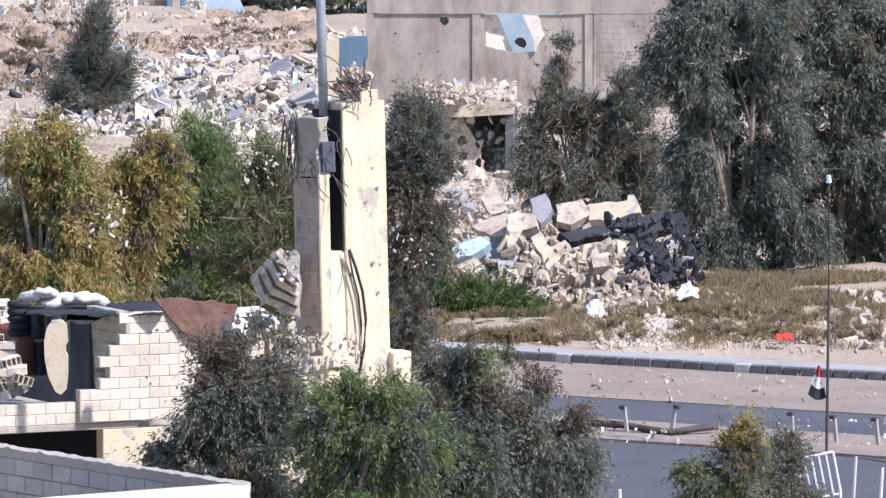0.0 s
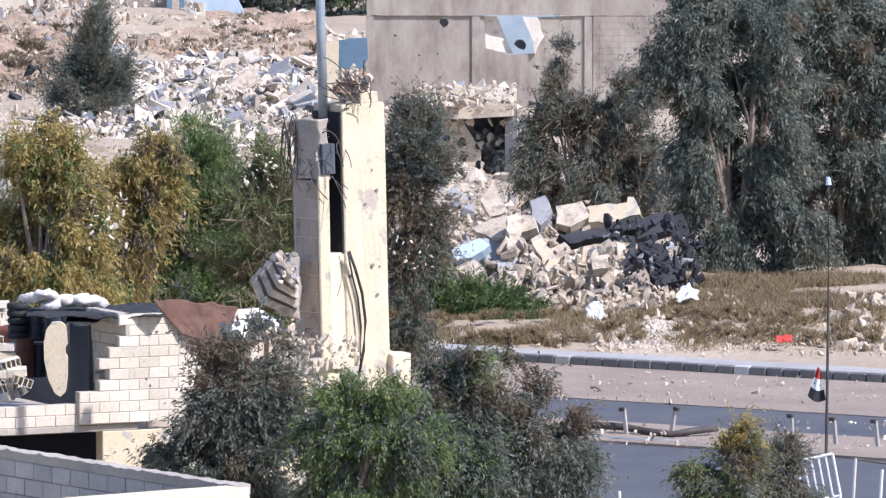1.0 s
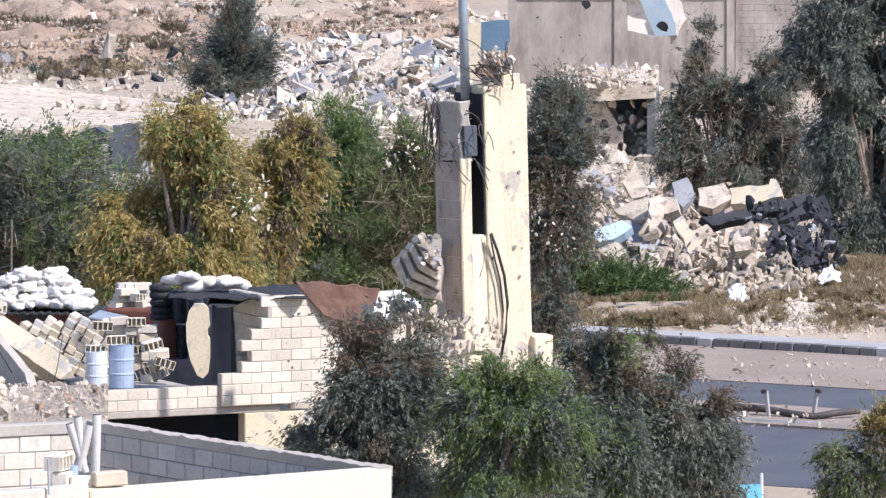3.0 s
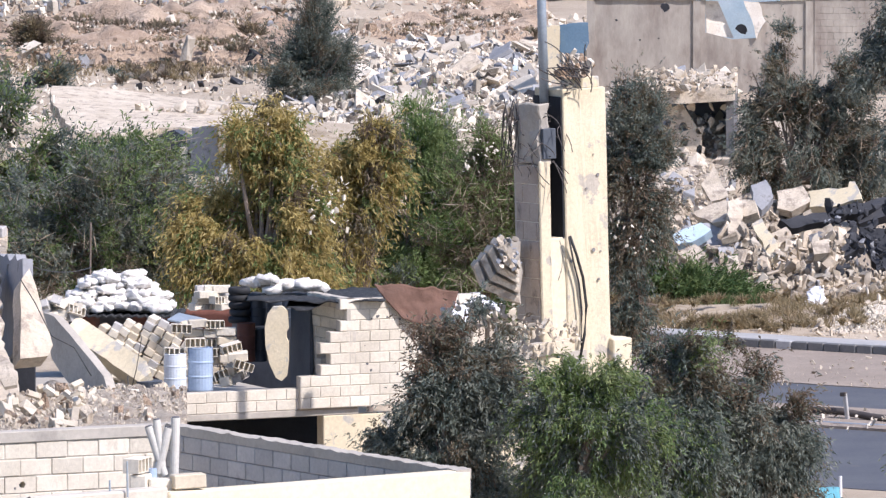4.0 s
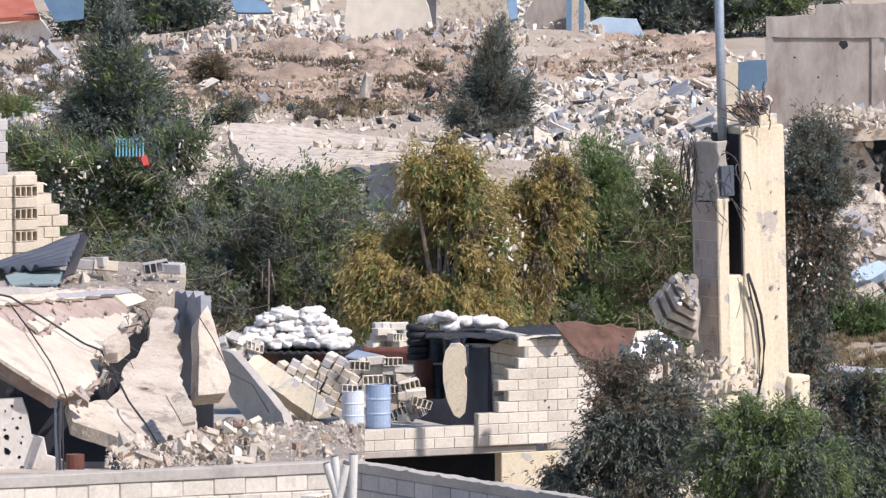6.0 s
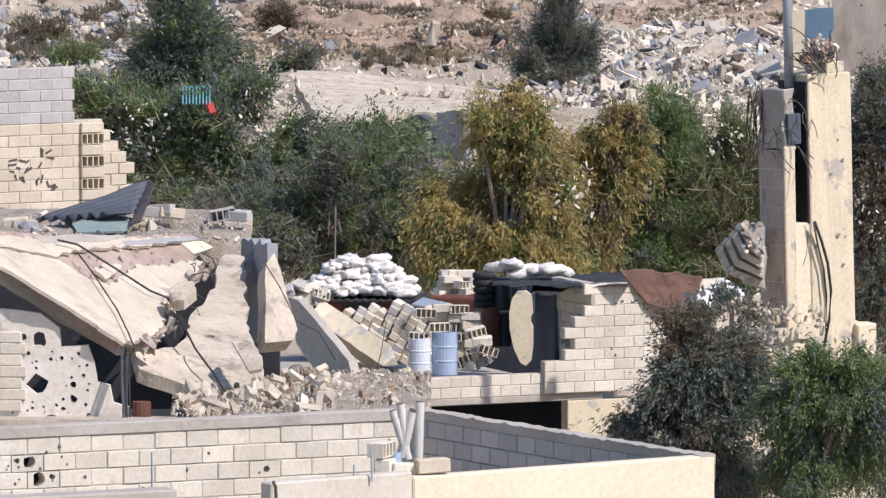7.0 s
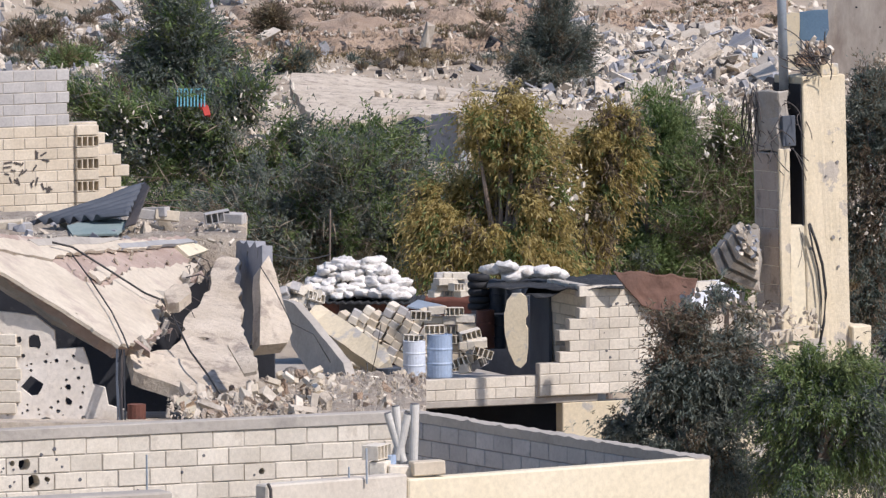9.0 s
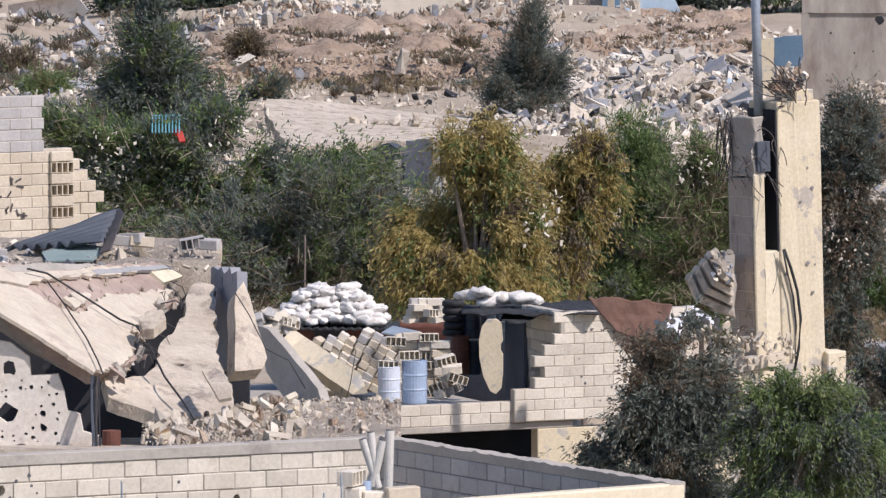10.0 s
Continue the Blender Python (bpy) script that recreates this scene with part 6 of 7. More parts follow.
# ---- heaps of rubble ----
def lerp_profile(prof, a):
    for (a0, b0), (a1, b1) in zip(prof, prof[1:]):
        if a0 <= a <= a1:
            return b0 + (b1 - b0) * (a - a0) / (a1 - a0)
    return prof[-1][1] if a > prof[-1][0] else prof[0][1]


def heap_of(name, label, prof, foot, d0, depth, ground_mat, singles, small, lo, hi, mats, category="rubble heap", amp=0.25, stuff_mat="rubble", power=2.2, weeds=0):
    """A heap with a sloping face: prof is its crest (a, b), foot its lower edge, d0 the distance of the foot."""
    a0, a1 = prof[0][0], prof[-1][0]
    own = thing(name, sight((a0 + a1) / 2, foot, d0), label, category)
    bm = bmesh.new()
    nx, ny = 50, 16
    rows = []
    for j in range(ny + 2):
        f = min(1.0, j / ny)
        row = []
        for i in range(nx + 1):
            a = a0 + (a1 - a0) * i / nx
            b = foot + (lerp_profile(prof, a) - foot) * f
            p = sight(a, b, d0 + depth * f)
            p.z += amp * noise.fractal(p * 0.45, 1.0, 2.0, 3) * min(1, 3 * f)
            if j == 0:
                p.z -= 1.0
            if j > ny:
                p.y += 2.0
                p.z = ground_z(p.x, p.y) - 0.5
            row.append(bm.verts.new(p))
        rows.append(row)
    for a, b in zip(rows, rows[1:]):
        for i in range(nx):
            bm.faces.new((a[i], a[i + 1], b[i + 1], b[i]))
    part("core", bm, ground_mat, own, smooth=True)

    def spots(n, lo, hi):
        out = []
        for _ in range(n):
            a = random.uniform(a0, a1)
            f = random.random() ** 0.9
            b = foot + (lerp_profile(prof, a) - foot) * f
            out.append((sight(a, b, d0 + depth * f - 0.3), lo + (hi - lo) * random.random() ** power))
        return out
    if singles:
        chunks(own, spots(singles, lo, hi), mats)
    if small:
        strewn("rubble", spots(small, lo * 0.35, lo * 1.3), stuff_mat, own, "small crushed masonry")
    if weeds:
        strewn("rubble", spots(small // 3, lo * 0.3, lo * 1.6), "rubble", own, "pale pebbles in the soil")
        strewn("rubble", spots(small // 8, lo * 0.4, lo * 2.0), "debris_and_shade", own, "brown clods")
        weed_tufts("weed_tuft", [q for q in spots(weeds, 0.25, 0.9) if noise.noise(q[0] * 0.12) > 0.0], "leaf_brown", "brown dry weed tufts on the soil bank")
        weed_tufts("weed_tuft", [q for q in spots(weeds, 0.15, 0.5) if noise.noise(q[0] * 0.15) < 0.1], "dry_grass", "straw-coloured weed tufts on the soil bank", 0.4)
    return own


# dark core colour paints the shaded gaps between the blocks
heap_of("rubble_heap", "large heap of broken cream masonry beside the road", [(690, 420), (740, 400), (790, 380), (850, 385), (900, 375), (950, 360), (1000, 400), (1060, 440), (1110, 480), (1150, 505), (1215, 520)], 560, 286, 9, "debris_and_shade", 240, 2600, 0.28, 0.85, ("heap_stone", "heap_stone", "heap_stone", "rubble", "concrete_pale", "rubble_grey"), power=1.4, stuff_mat="heap_stone")
heap_of("rubble_heap", "pale rubble sliding from a blasted building", [(690, 170), (745, 158), (800, 150), (860, 148), (910, 160)], 385, 322, 26, "debris", 190, 900, 0.3, 1.1, ("rubble", "concrete_pale", "concrete_pale", "rubble_grey"), stuff_mat="concrete_pale")


def shattered():
    """Slabs that stick out of the great heap."""
    own = thing("broken_slabs", sight(950, 520, 285), "grey, blue and near-black concrete slabs stacked askew in the rubble", "slabs")
    rows = [
        ([(740, 358), (756, 352), (796, 378), (786, 392)], 291, "plaster", "cream beam end"),
        ([(850, 350), (872, 318), (900, 372), (868, 380)], 296, "concrete_pale", "cream slab on end"),
        ([(800, 440), (850, 418), (868, 430), (835, 452), (808, 456)], 286.5, "pale_blue", "pale blue painted slab"),
        ([(835, 400), (890, 380), (945, 378), (950, 400), (870, 418)], 288, "concrete_pale", "tilted grey slab"),
        ([(938, 352), (965, 342), (978, 372), (958, 396), (942, 380)], 290, "rubble_grey", "grey block on end"),
        ([(898, 380), (922, 372), (926, 440), (902, 450)], 286, "concrete_pale", "upright grey post"),
        ([(984, 362), (1030, 352), (1045, 380), (1010, 398), (985, 392)], 292, "concrete_pale", "cream wall corner"),
        ([(1040, 362), (1110, 355), (1112, 345), (1122, 345), (1134, 376), (1090, 388), (1042, 390)], 292, "plaster", "pale wall piece on top"),
        ([(990, 412), (1060, 400), (1150, 378), (1180, 372), (1196, 380), (1100, 408), (1010, 428)], 289, "burnt", "near-black roof slab"),
        ([(1110, 400), (1190, 382), (1200, 400), (1130, 420)], 291, "burnt", "near-black roof slab"),
        ([(1085, 440), (1118, 428), (1140, 460), (1100, 480)], 288, "burnt", "near-black wall inside"),
        ([(1130, 425), (1180, 430), (1190, 462), (1150, 470)], 289.5, "burnt", "near-black wall inside"),
        ([(1150, 470), (1200, 455), (1216, 490), (1160, 504)], 288.6, "burnt", "near-black wall inside"),
        ([(1040, 440), (1085, 430), (1095, 460), (1060, 470)], 287, "rubble_grey", "dark grey slab"),
        ([(1190, 380), (1208, 374), (1226, 420), (1216, 450)], 290, "burnt", "near-black wall end"),
        ([(880, 462), (920, 450), (930, 470), (890, 484)], 285.6, "rubble_grey", "grey slab"),
        ([(960, 440), (1000, 425), (1012, 446), (980, 462)], 286.2, "concrete_pale", "grey slab"),
        ([(940, 420), (958, 410), (990, 470), (972, 484)], 285, "plaster", "cream beam"),
        ([(1046, 452), (1076, 446), (1080, 470), (1050, 474)], 284.5, "concrete_pale", "cream wall fragment"),
        ([(806, 470), (840, 456), (862, 480), (838, 492)], 284, "concrete_pale", "grey slab"),
        ([(846, 420), (900, 415), (920, 460), (860, 470)], 286.6, "rubble_grey", "grey slab"),
    ]
    for pts, d, m, lab in rows:
        tilt = random.uniform(-0.6, 0.6)
        lowest = max(b for _, b in pts)
        part("slab", slab([(a, b, d + 1.6 + (lowest - b) * 0.02 + tilt * (a - pts[0][0]) * 0.02) for a, b in pts], 0.35, 0.075, step=0.3), m, own, lab)


shattered()
blackish = thing("burnt_heap", sight(1130, 510, 287), "near-black fragments of a room in the rubble", "rubble heap")
chunks(blackish, scatter(1070, 1240, 385, 512, 291.0, 286.6, 280, 0.12, 0.6), ("burnt", "burnt", "burnt", "burnt", "burnt", "burnt", "rubble_grey"), shapes=list(range(18)))
cream = thing("rubble_heap", sight(1010, 540, 284), "cream masonry lumps tumbled down the front of the heap", "rubble heap")
for a0, a1, b0, b1, n in ((880, 1000, 432, 545, 110), (1000, 1110, 436, 552, 130), (1100, 1200, 500, 540, 40), (760, 880, 455, 530, 40)):
    chunks(cream, scatter(a0, a1, b0, b1, 288.2 - (0.6 if a0 == 1100 else 0), 283.6, n, 0.2, 0.66), ("heap_stone", "heap_stone", "heap_stone", "rubble", "debris"), shapes=LUMPS + list(range(18)))


def blasted_room():
    own = thing("blasted_room", sight(860, 310, 330), "pock-marked room corner torn open above the rubble", "building")
    rnd = random.Random(8)
    holes = []
    for _ in range(60):
        h = (rnd.uniform(788, 852), rnd.uniform(205, 305), rnd.uniform(0.14, 0.26))
        if all(math.hypot(h[0] - g[0], h[1] - g[1]) > 48 * (h[2] + g[2]) * 1.4 for g in holes):
            holes.append(h)
    part("wall", slab([(770, 178, 331), (812, 178, 331), (808, 192, 331), (832, 232, 331), (852, 262, 331), (850, 330, 331), (780, 330, 331)], 0.3, 0.08, holes, 0.6), "concrete_pale", own, "wall full of shell holes")
    part("roof", slab([(740, 182, 330), (742, 160, 331), (800, 156, 336), (880, 148, 342), (912, 152, 342), (908, 180, 330), (815, 186, 330)], 0.5, 0.1, step=0.6), "concrete_pale", own, "pale broken roof edge")
    # added cover, there to keep sun off the room's inside
    part("roof_cover", slab([(790, 180, 330.5), (912, 176, 330.5), (915, 170, 342), (790, 172, 342)], 0.3), "concrete", own)
    # dark grey deepens the shade at the back
    part("dark_wall", slab([(795, 180, 339), (915, 178, 339), (915, 330, 339), (795, 330, 339)], 0.3), "cavity", own, "rear wall with shade put into its dark colour")
    # added wall blocking the sun, itself coloured dark like shade
    part("side_wall", slab([(908, 175, 330.6), (914, 175, 339), (914, 330, 339), (908, 330, 330.6)], 0.3), "cavity", own, "added dark side wall that keeps sun out of the room")
    for a, b, r in ((852, 190, 0.32), (880, 190, 0.3), (868, 212, 0.34), (868, 240, 0.28), (882, 248, 0.36), (845, 240, 0.2), (890, 212, 0.3), (896, 196, 0.34)):
        ob = new("hanging_block", chunk_mesh(random.randrange(18), "white_block"))
        ob.parent = own
        ob.matrix_parent_inverse = own.matrix_world.inverted()
        ob.matrix_world = Matrix.Translation(sight(a, b, 331.5)) @ turned().to_4x4() @ Matrix.Diagonal((r * 1.7, r * 1.3, r * 1.2, 1))


blasted_room()
edge = thing("rubble_heap", sight(820, 170, 329), "crumbled masonry along the torn roof edge", "rubble heap")
chunks(edge, scatter(736, 912, 148, 186, 333, 329.2, 150, 0.15, 0.6), ("heap_stone", "concrete_pale", "rubble", "heap_stone"), shapes=list(range(18)))
chunks(edge, scatter(772, 850, 290, 380, 331, 326, 60, 0.25, 1.0), ("rubble", "concrete_pale", "rubble"))


# ---- far rubble field ----
def field(a0, a1, b0, b1, n, lo, hi, power=2.5):
    out = []
    for _ in range(n):
        p = on_ground(random.uniform(a0, a1), random.uniform(b0, b1))
        size = lo + (hi - lo) * random.random() ** power
        p.z += size * 0.15 + 0.25 * max(0, noise.noise(p * 0.25))
        out.append((p, size))
    return out


far_heap = thing("rubble_field", on_ground(300, 170), "wide field of shattered white masonry from levelled houses", "rubble field")
chunks(far_heap, field(130, 560, 90, 250, 290, 0.35, 1.0), ("rubble", "rubble", "concrete_pale", "rubble_grey"))
strewn("rubble", field(90, 580, 84, 250, 7500, 0.1, 0.55), "rubble", far_heap, "shattered masonry")
strewn("rubble", field(130, 580, 84, 230, 90, 0.3, 1.0), "burnt", far_heap, "dark scraps")
strewn("rubble", field(130, 580, 84, 240, 10, 0.3, 0.9), "pale_blue", far_heap, "pale blue scraps")
strewn("rubble", field(-600, 170, 60, 200, 120, 0.2, 0.9), "burnt", far_heap, "dark scraps")
strewn("rubble", field(130, 580, 84, 240, 350, 0.2, 0.9), "rubble_grey", far_heap, "grey concrete pieces")
strewn("rubble", field(-700, 170, 92, 215, 2000, 0.1, 0.45), "rubble", far_heap, "scattered masonry")
strewn("rubble", field(-841, -380, 40, 250, 2600, 0.12, 0.7), "rubble", far_heap, "scattered masonry")
strewn("rubble", [(p + Vector((0, 0, 0.3)), q) for p, q in field(-430, 150, 36, 118, 1900, 0.1, 0.6, 3)], "rubble", far_heap, "masonry on the soil bank")
strewn("rubble", [(p + Vector((0, 0, 0.3)), q) for p, q in field(-430, 150, 36, 118, 500, 0.15, 0.8, 3)], "rubble_grey", far_heap, "grey pieces on the soil bank")
strewn("rubble", [(p + Vector((0, 0, 0.3)), q) for p, q in field(-60, 560, 20, 90, 1100, 0.1, 0.6, 3)], "rubble", far_heap, "masonry on the soil bank")
strewn("rubble", field(-60, 110, 112, 140, 160, 0.2, 1.0, 2), "burnt", far_heap, "dark collapsed roof")
strewn("rubble", field(-350, 560, -20, 42, 1500, 0.25, 1.3), "rubble", far_heap, "far masonry")
strewn("rubble", field(-300, 240, -45, 10, 1300, 0.3, 1.5), "white_block", far_heap, "far white masonry")
flat = thing("fallen_slabs", on_ground(340, 160), "tilted pale concrete slabs lying in the rubble field", "slabs")
for _ in range(120):
    p = on_ground(random.uniform(120, 575), random.uniform(95, 250))
    r = 0.5 + 1.1 * random.random() ** 2
    ob = new("slab", chunk_mesh(random.choice(LUMPS), random.choice(("rubble", "concrete_pale", "rubble", "rubble_grey"))))
    ob.parent = flat
    ob.matrix_parent_inverse = flat.matrix_world.inverted()
    ob.matrix_world = Matrix.Translation(p + Vector((0, 0, 0.25))) @ pose(0, 0, 0, random.uniform(-35, 35), random.uniform(-35, 35), random.uniform(0, 180)) @ Matrix.Diagonal((r * 1.5, r * 1.3, r * 0.32, 1))
strewn("rubble", field(130, 580, 84, 250, 420, 0.25, 0.9), "debris_and_shade", far_heap, "brown debris between the masonry")
strewn("rubble", [(p + Vector((0, 0, 0.3)), q) for p, q in field(-420, 150, 30, 150, 2600, 0.12, 0.5, 2)], "soil", far_heap, "clods of soil")
strewn("rubble", [(p + Vector((0, 0, 0.3)), q) for p, q in field(-420, 150, 30, 175, 500, 0.15, 0.6, 2)], "debris_and_shade", far_heap, "brown debris on the soil")
strewn("rubble", [(p + Vector((0, 0, 0.3)), q) for p, q in field(-310, 200, -45, 30, 2200, 0.25, 1.0, 2)], "rubble", far_heap, "far cream masonry")
strewn("rubble", field(-841, -380, 40, 250, 700, 0.2, 1.0), "rubble_grey", far_heap, "grey scattered masonry")
strewn("rubble", field(560, 760, 60, 170, 500, 0.2, 0.9), "rubble", far_heap, "masonry under the wall")
strewn("rubble", field(680, 920, 140, 200, 500, 0.2, 0.9), "rubble", far_heap, "masonry under the wall")
strewn("hillside_rubble", field(-60, 540, 240, 330, 900, 0.12, 0.6), "rubble", None, "white masonry scattered between the trees", "rubble")
strewn("hillside_rubble", field(-700, -40, 215, 330, 900, 0.12, 0.6), "rubble", None, "white masonry scattered among the shrubs", "rubble")
strewn("verge_stones", field(1050, 1600, 525, 622, 1500, 0.05, 0.4, 5), "concrete_pale", None, "pale stones scattered on the roadside bank", "stones")
strewn("verge_stones", field(690, 1600, 600, 632, 500, 0.05, 0.25, 4), "concrete_pale", None, "gravel along the pavement", "stones")
strewn("verge_stones", field(1480, 1600, 520, 620, 130, 0.2, 0.8, 2), "concrete_pale", None, "broken concrete beside the trees", "stones")
strewn("road_litter", [(p + Vector((0, 0, 0.08)), s) for p, s in field(870, 1600, 662, 715, 260, 0.04, 0.2, 4)], "concrete_pale", None, "small stones scattered on the road shoulder", "stones")
strewn("road_litter", [(p + Vector((0, 0, 0.12)), s) for p, s in field(1040, 1600, 755, 800, 200, 0.04, 0.2, 4)], "rubble", None, "small stones scattered on the median", "stones")
heap_of("gravel_heap", "low heap of pale gravel on the roadside", [(1060, 603), (1110, 575), (1160, 560), (1200, 570), (1225, 600)], 612, 273.5, 4, "rubble", 20, 600, 0.15, 0.35, ("rubble",), "gravel heap", 0.1)
heap_of("soil_bank", "bank of ochre soil thrown up behind the rubble", [(-60, 70), (60, 40), (200, 30), (330, 18), (420, 20), (520, 22), (580, 40)], 84, 440, 30, "soil", 120, 5000, 0.26, 0.9, ("rubble", "soil", "soil"), "soil bank", 0.9, "soil", weeds=60)
heap_of("soil_bank", "long bank of brownish soil with dry weeds", [(-420, 90), (-340, 50), (-240, 40), (-120, 36), (20, 38), (110, 60), (150, 90)], 112, 425, 30, "soil", 160, 6500, 0.26, 1.0, ("rubble", "soil", "soil"), "soil bank", 1.1, "soil", weeds=150)


def fallen_roof():
    own = thing("fallen_roof", sight(-100, 250, 285), "long pale roof slab fallen aslant over a wrecked room", "fallen roof")
    part("roof_slab", slab([(-302, 200, 300), (-300, 176, 304), (-220, 178, 304), (-40, 200, 304), (110, 216, 304), (150, 236, 299), (110, 262, 294), (0, 258, 294), (-70, 250, 294), (-110, 250, 294), (-180, 262, 292), (-262, 258, 292)], 0.35, 0.07, step=0.7), "concrete_pale", own)
    part("room_wall", slab([(-52, 250, 291), (-6, 246, 290), (2, 340, 290), (-56, 350, 291)], 0.3, 0.05), "rubble_grey", own, "grey wall of the wrecked room")
    part("room_wall", slab([(-110, 262, 293), (-84, 254, 292), (-60, 268, 291.5), (-62, 290, 291.5), (-80, 292, 292), (-78, 330, 292), (-108, 345, 293)], 0.3, 0.05), "corrugated", own, "blue-grey doorway wall")
    part("room_post", slab([(-6, 246, 289.6), (6, 250, 289.6), (6, 300, 289.6), (-2, 330, 289.6)], 0.3, 0.05), "rubble", own, "torn white wall edge")
    # dark slab painted as the shade in the room's opening
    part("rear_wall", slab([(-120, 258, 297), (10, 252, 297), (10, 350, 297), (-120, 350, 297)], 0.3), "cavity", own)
    part("white_block", slab([(-76, 286, 291), (-60, 284, 291), (-58, 322, 291), (-74, 330, 291)], 0.3, 0.04), "white_block", own)
    for _ in range(46):
        f = random.random()
        ob = new("chunk", chunk_mesh(random.randrange(18), random.choice(("rubble", "concrete_pale"))))
        ob.parent = own
        ob.matrix_parent_inverse = own.matrix_world.inverted()
        a = -150 + 270 * f
        r = random.uniform(0.15, 0.6)
        ob.matrix_world = Matrix.Translation(sight(a, 205 + 25 * f + random.uniform(-4, 28), 299)) @ turned().to_4x4() @ Matrix.Diagonal((r * 1.4, r, r * 0.8, 1))


fallen_roof()


# ---- ruins along the top ----
def ruins():
    own = thing("ruined_house", on_ground(-10, 10), "roofless house of pale blocks with a torn doorway", "house")
    D = 478
    part("wall", slab([(-95, -70, D), (-40, -66, D), (40, -56, D), (52, -30, D), (60, 10, D), (50, 46, D), (-60, 48, D), (-95, 44, D)], 0.4, 0.1, step=0.8), "white_block", own, "pale block wall")
    part("wall", slab([(68, -75, D - 2), (190, -72, D - 2), (196, -10, D - 2), (192, 48, D - 2), (110, 50, D - 2), (66, 48, D - 2)], 0.4, 0.12, step=0.8), "concrete_pale", own, "pale rendered wall")
    # dark sheet behind the gap, coloured as the doorway's shade
    part("dark_doorway", slab([(40, -70, D + 4), (80, -70, D + 4), (80, 20, D + 4), (40, 20, D + 4)], 0.3), "cavity", own)
    own = thing("ruined_house", on_ground(300, 20), "torn grey house walls with blue posts", "house")
    D = 470
    part("wall", slab([(218, -12, D), (240, -44, D), (300, -46, D), (305, 12, D), (235, 20, D)], 0.4, 0.12, step=0.8), "grey_wall", own)
    part("wall", slab([(302, -40, D - 1), (325, -46, D - 1), (338, -20, D - 1), (338, 25, D - 1), (304, 20, D - 1)], 0.4, 0.1, step=0.8), "concrete_pale", own)
    part("wall", slab([(332, 0, D - 3), (360, -12, D - 3), (420, -8, D - 3), (436, 26, D - 3), (340, 30, D - 3)], 0.4, 0.08, step=0.8), "pale_blue", own, "grey-blue wall piece")
    for a in (296, 318):
        part("post", slab([(a, -46, D - 4), (a + 9, -46, D - 4), (a + 9, 34, D - 4), (a, 34, D - 4)], 0.4), "blue_sheet", own, "blue painted post")
    own = thing("gabled_house", on_ground(-690, 30), "small white house with a red tiled roof", "house")
    D = 468
    part("wall", slab([(-760, 10, D), (-690, 0, D), (-640, -10, D), (-618, 20, D), (-626, 30, D), (-640, 22, D), (-646, 58, D), (-670, 58, D), (-676, 30, D), (-690, 26, D), (-700, 58, D), (-760, 58, D)], 0.6, 0.04, step=0.8), "whitewash", own)
    part("roof", slab([(-780, -6, D - 0.6), (-640, -14, D - 0.6), (-660, -60, D + 4), (-790, -60, D + 4)], 0.25), "roof_tile", own, "red tiled roof")
    part("gate", slab([(-640, -56, D - 1), (-560, -60, D - 1), (-562, -8, D - 1), (-612, -2, D - 1)], 0.15), "blue_sheet", own, "blue metal gate")
    for k, (pts, m, lab) in enumerate((
        ([(-628, 40), (-618, 34), (-560, 100), (-568, 110)], "paving", "pale fallen lintel among the far rubble"),
        ([(-300, -44), (-240, -40), (-225, -20), (-290, -20)], "blue_sheet", "torn blue sheet among the ruins"),
        ([(190, -50), (208, -52), (210, -10), (196, -6)], "blue_sheet", "bright blue tarpaulin by the ruins"),
        ([(-500, 44), (-475, 52), (-478, 62), (-512, 50)], "concrete_pale", "pale fallen slab in the weeds"),
        ([(-60, 118), (60, 112), (100, 128), (-40, 132)], "rubble_grey", "grey flattened roof in the soil"),
    )):
        dd = 430 if k in (3, 4) else 452
        solid("ruin_piece", slab([(a, b, dd - (b - pts[0][1]) * 0.02) for a, b in pts], 0.2, 0.05, step=0.8), m, lab, "ruin piece")


ruins()
for lobes, foot, lab in (([(400, -30, 60, 50), (470, -30, 60, 50), (350, -40, 50, 40)], 400, "dark trees behind the ruins"), ([(560, -40, 60, 50), (640, -30, 70, 50), (700, -60, 60, 40)], 600, "dark trees behind the ruins"), ([(-440, -30, 70, 40), (-380, -20, 50, 40)], -410, "dark shrubs among the ruins"), ([(-560, 20, 30, 30), (-530, 0, 40, 30)], -545, "dark shrubs among the ruins")):
    tree("dark_tree", lab + " with dense crowns", 492, lobes, (foot, 0), [(DK, 5), (GN, 1)], 14000, 0.5, 0.3, 1.0, 90, 0.2, group="far trees")
for a, b, w, m in ((-340, 80, 40, BR), (-40, 95, 50, BR), (60, 85, 40, BR), (-300, 158, 30, DK), (-760, 110, 60, BR), (-620, 210, 50, BR), (-700, 150, 60, GN), (-560, 130, 50, DK)):
    p = on_ground(a, b + 20)
    tree("dry_bush", "dry brownish bush on the rubble ground", p.y, [(a, b + 8, w * 0.6, 14), (a + w * 0.4, b + 12, w * 0.4, 10)], (a, p.z), [(m, 3), ("dry_grass", 1)], 3500, 0.3, 0.1, 0.4, 40, 0.05, category="bush", group="dry bushes")


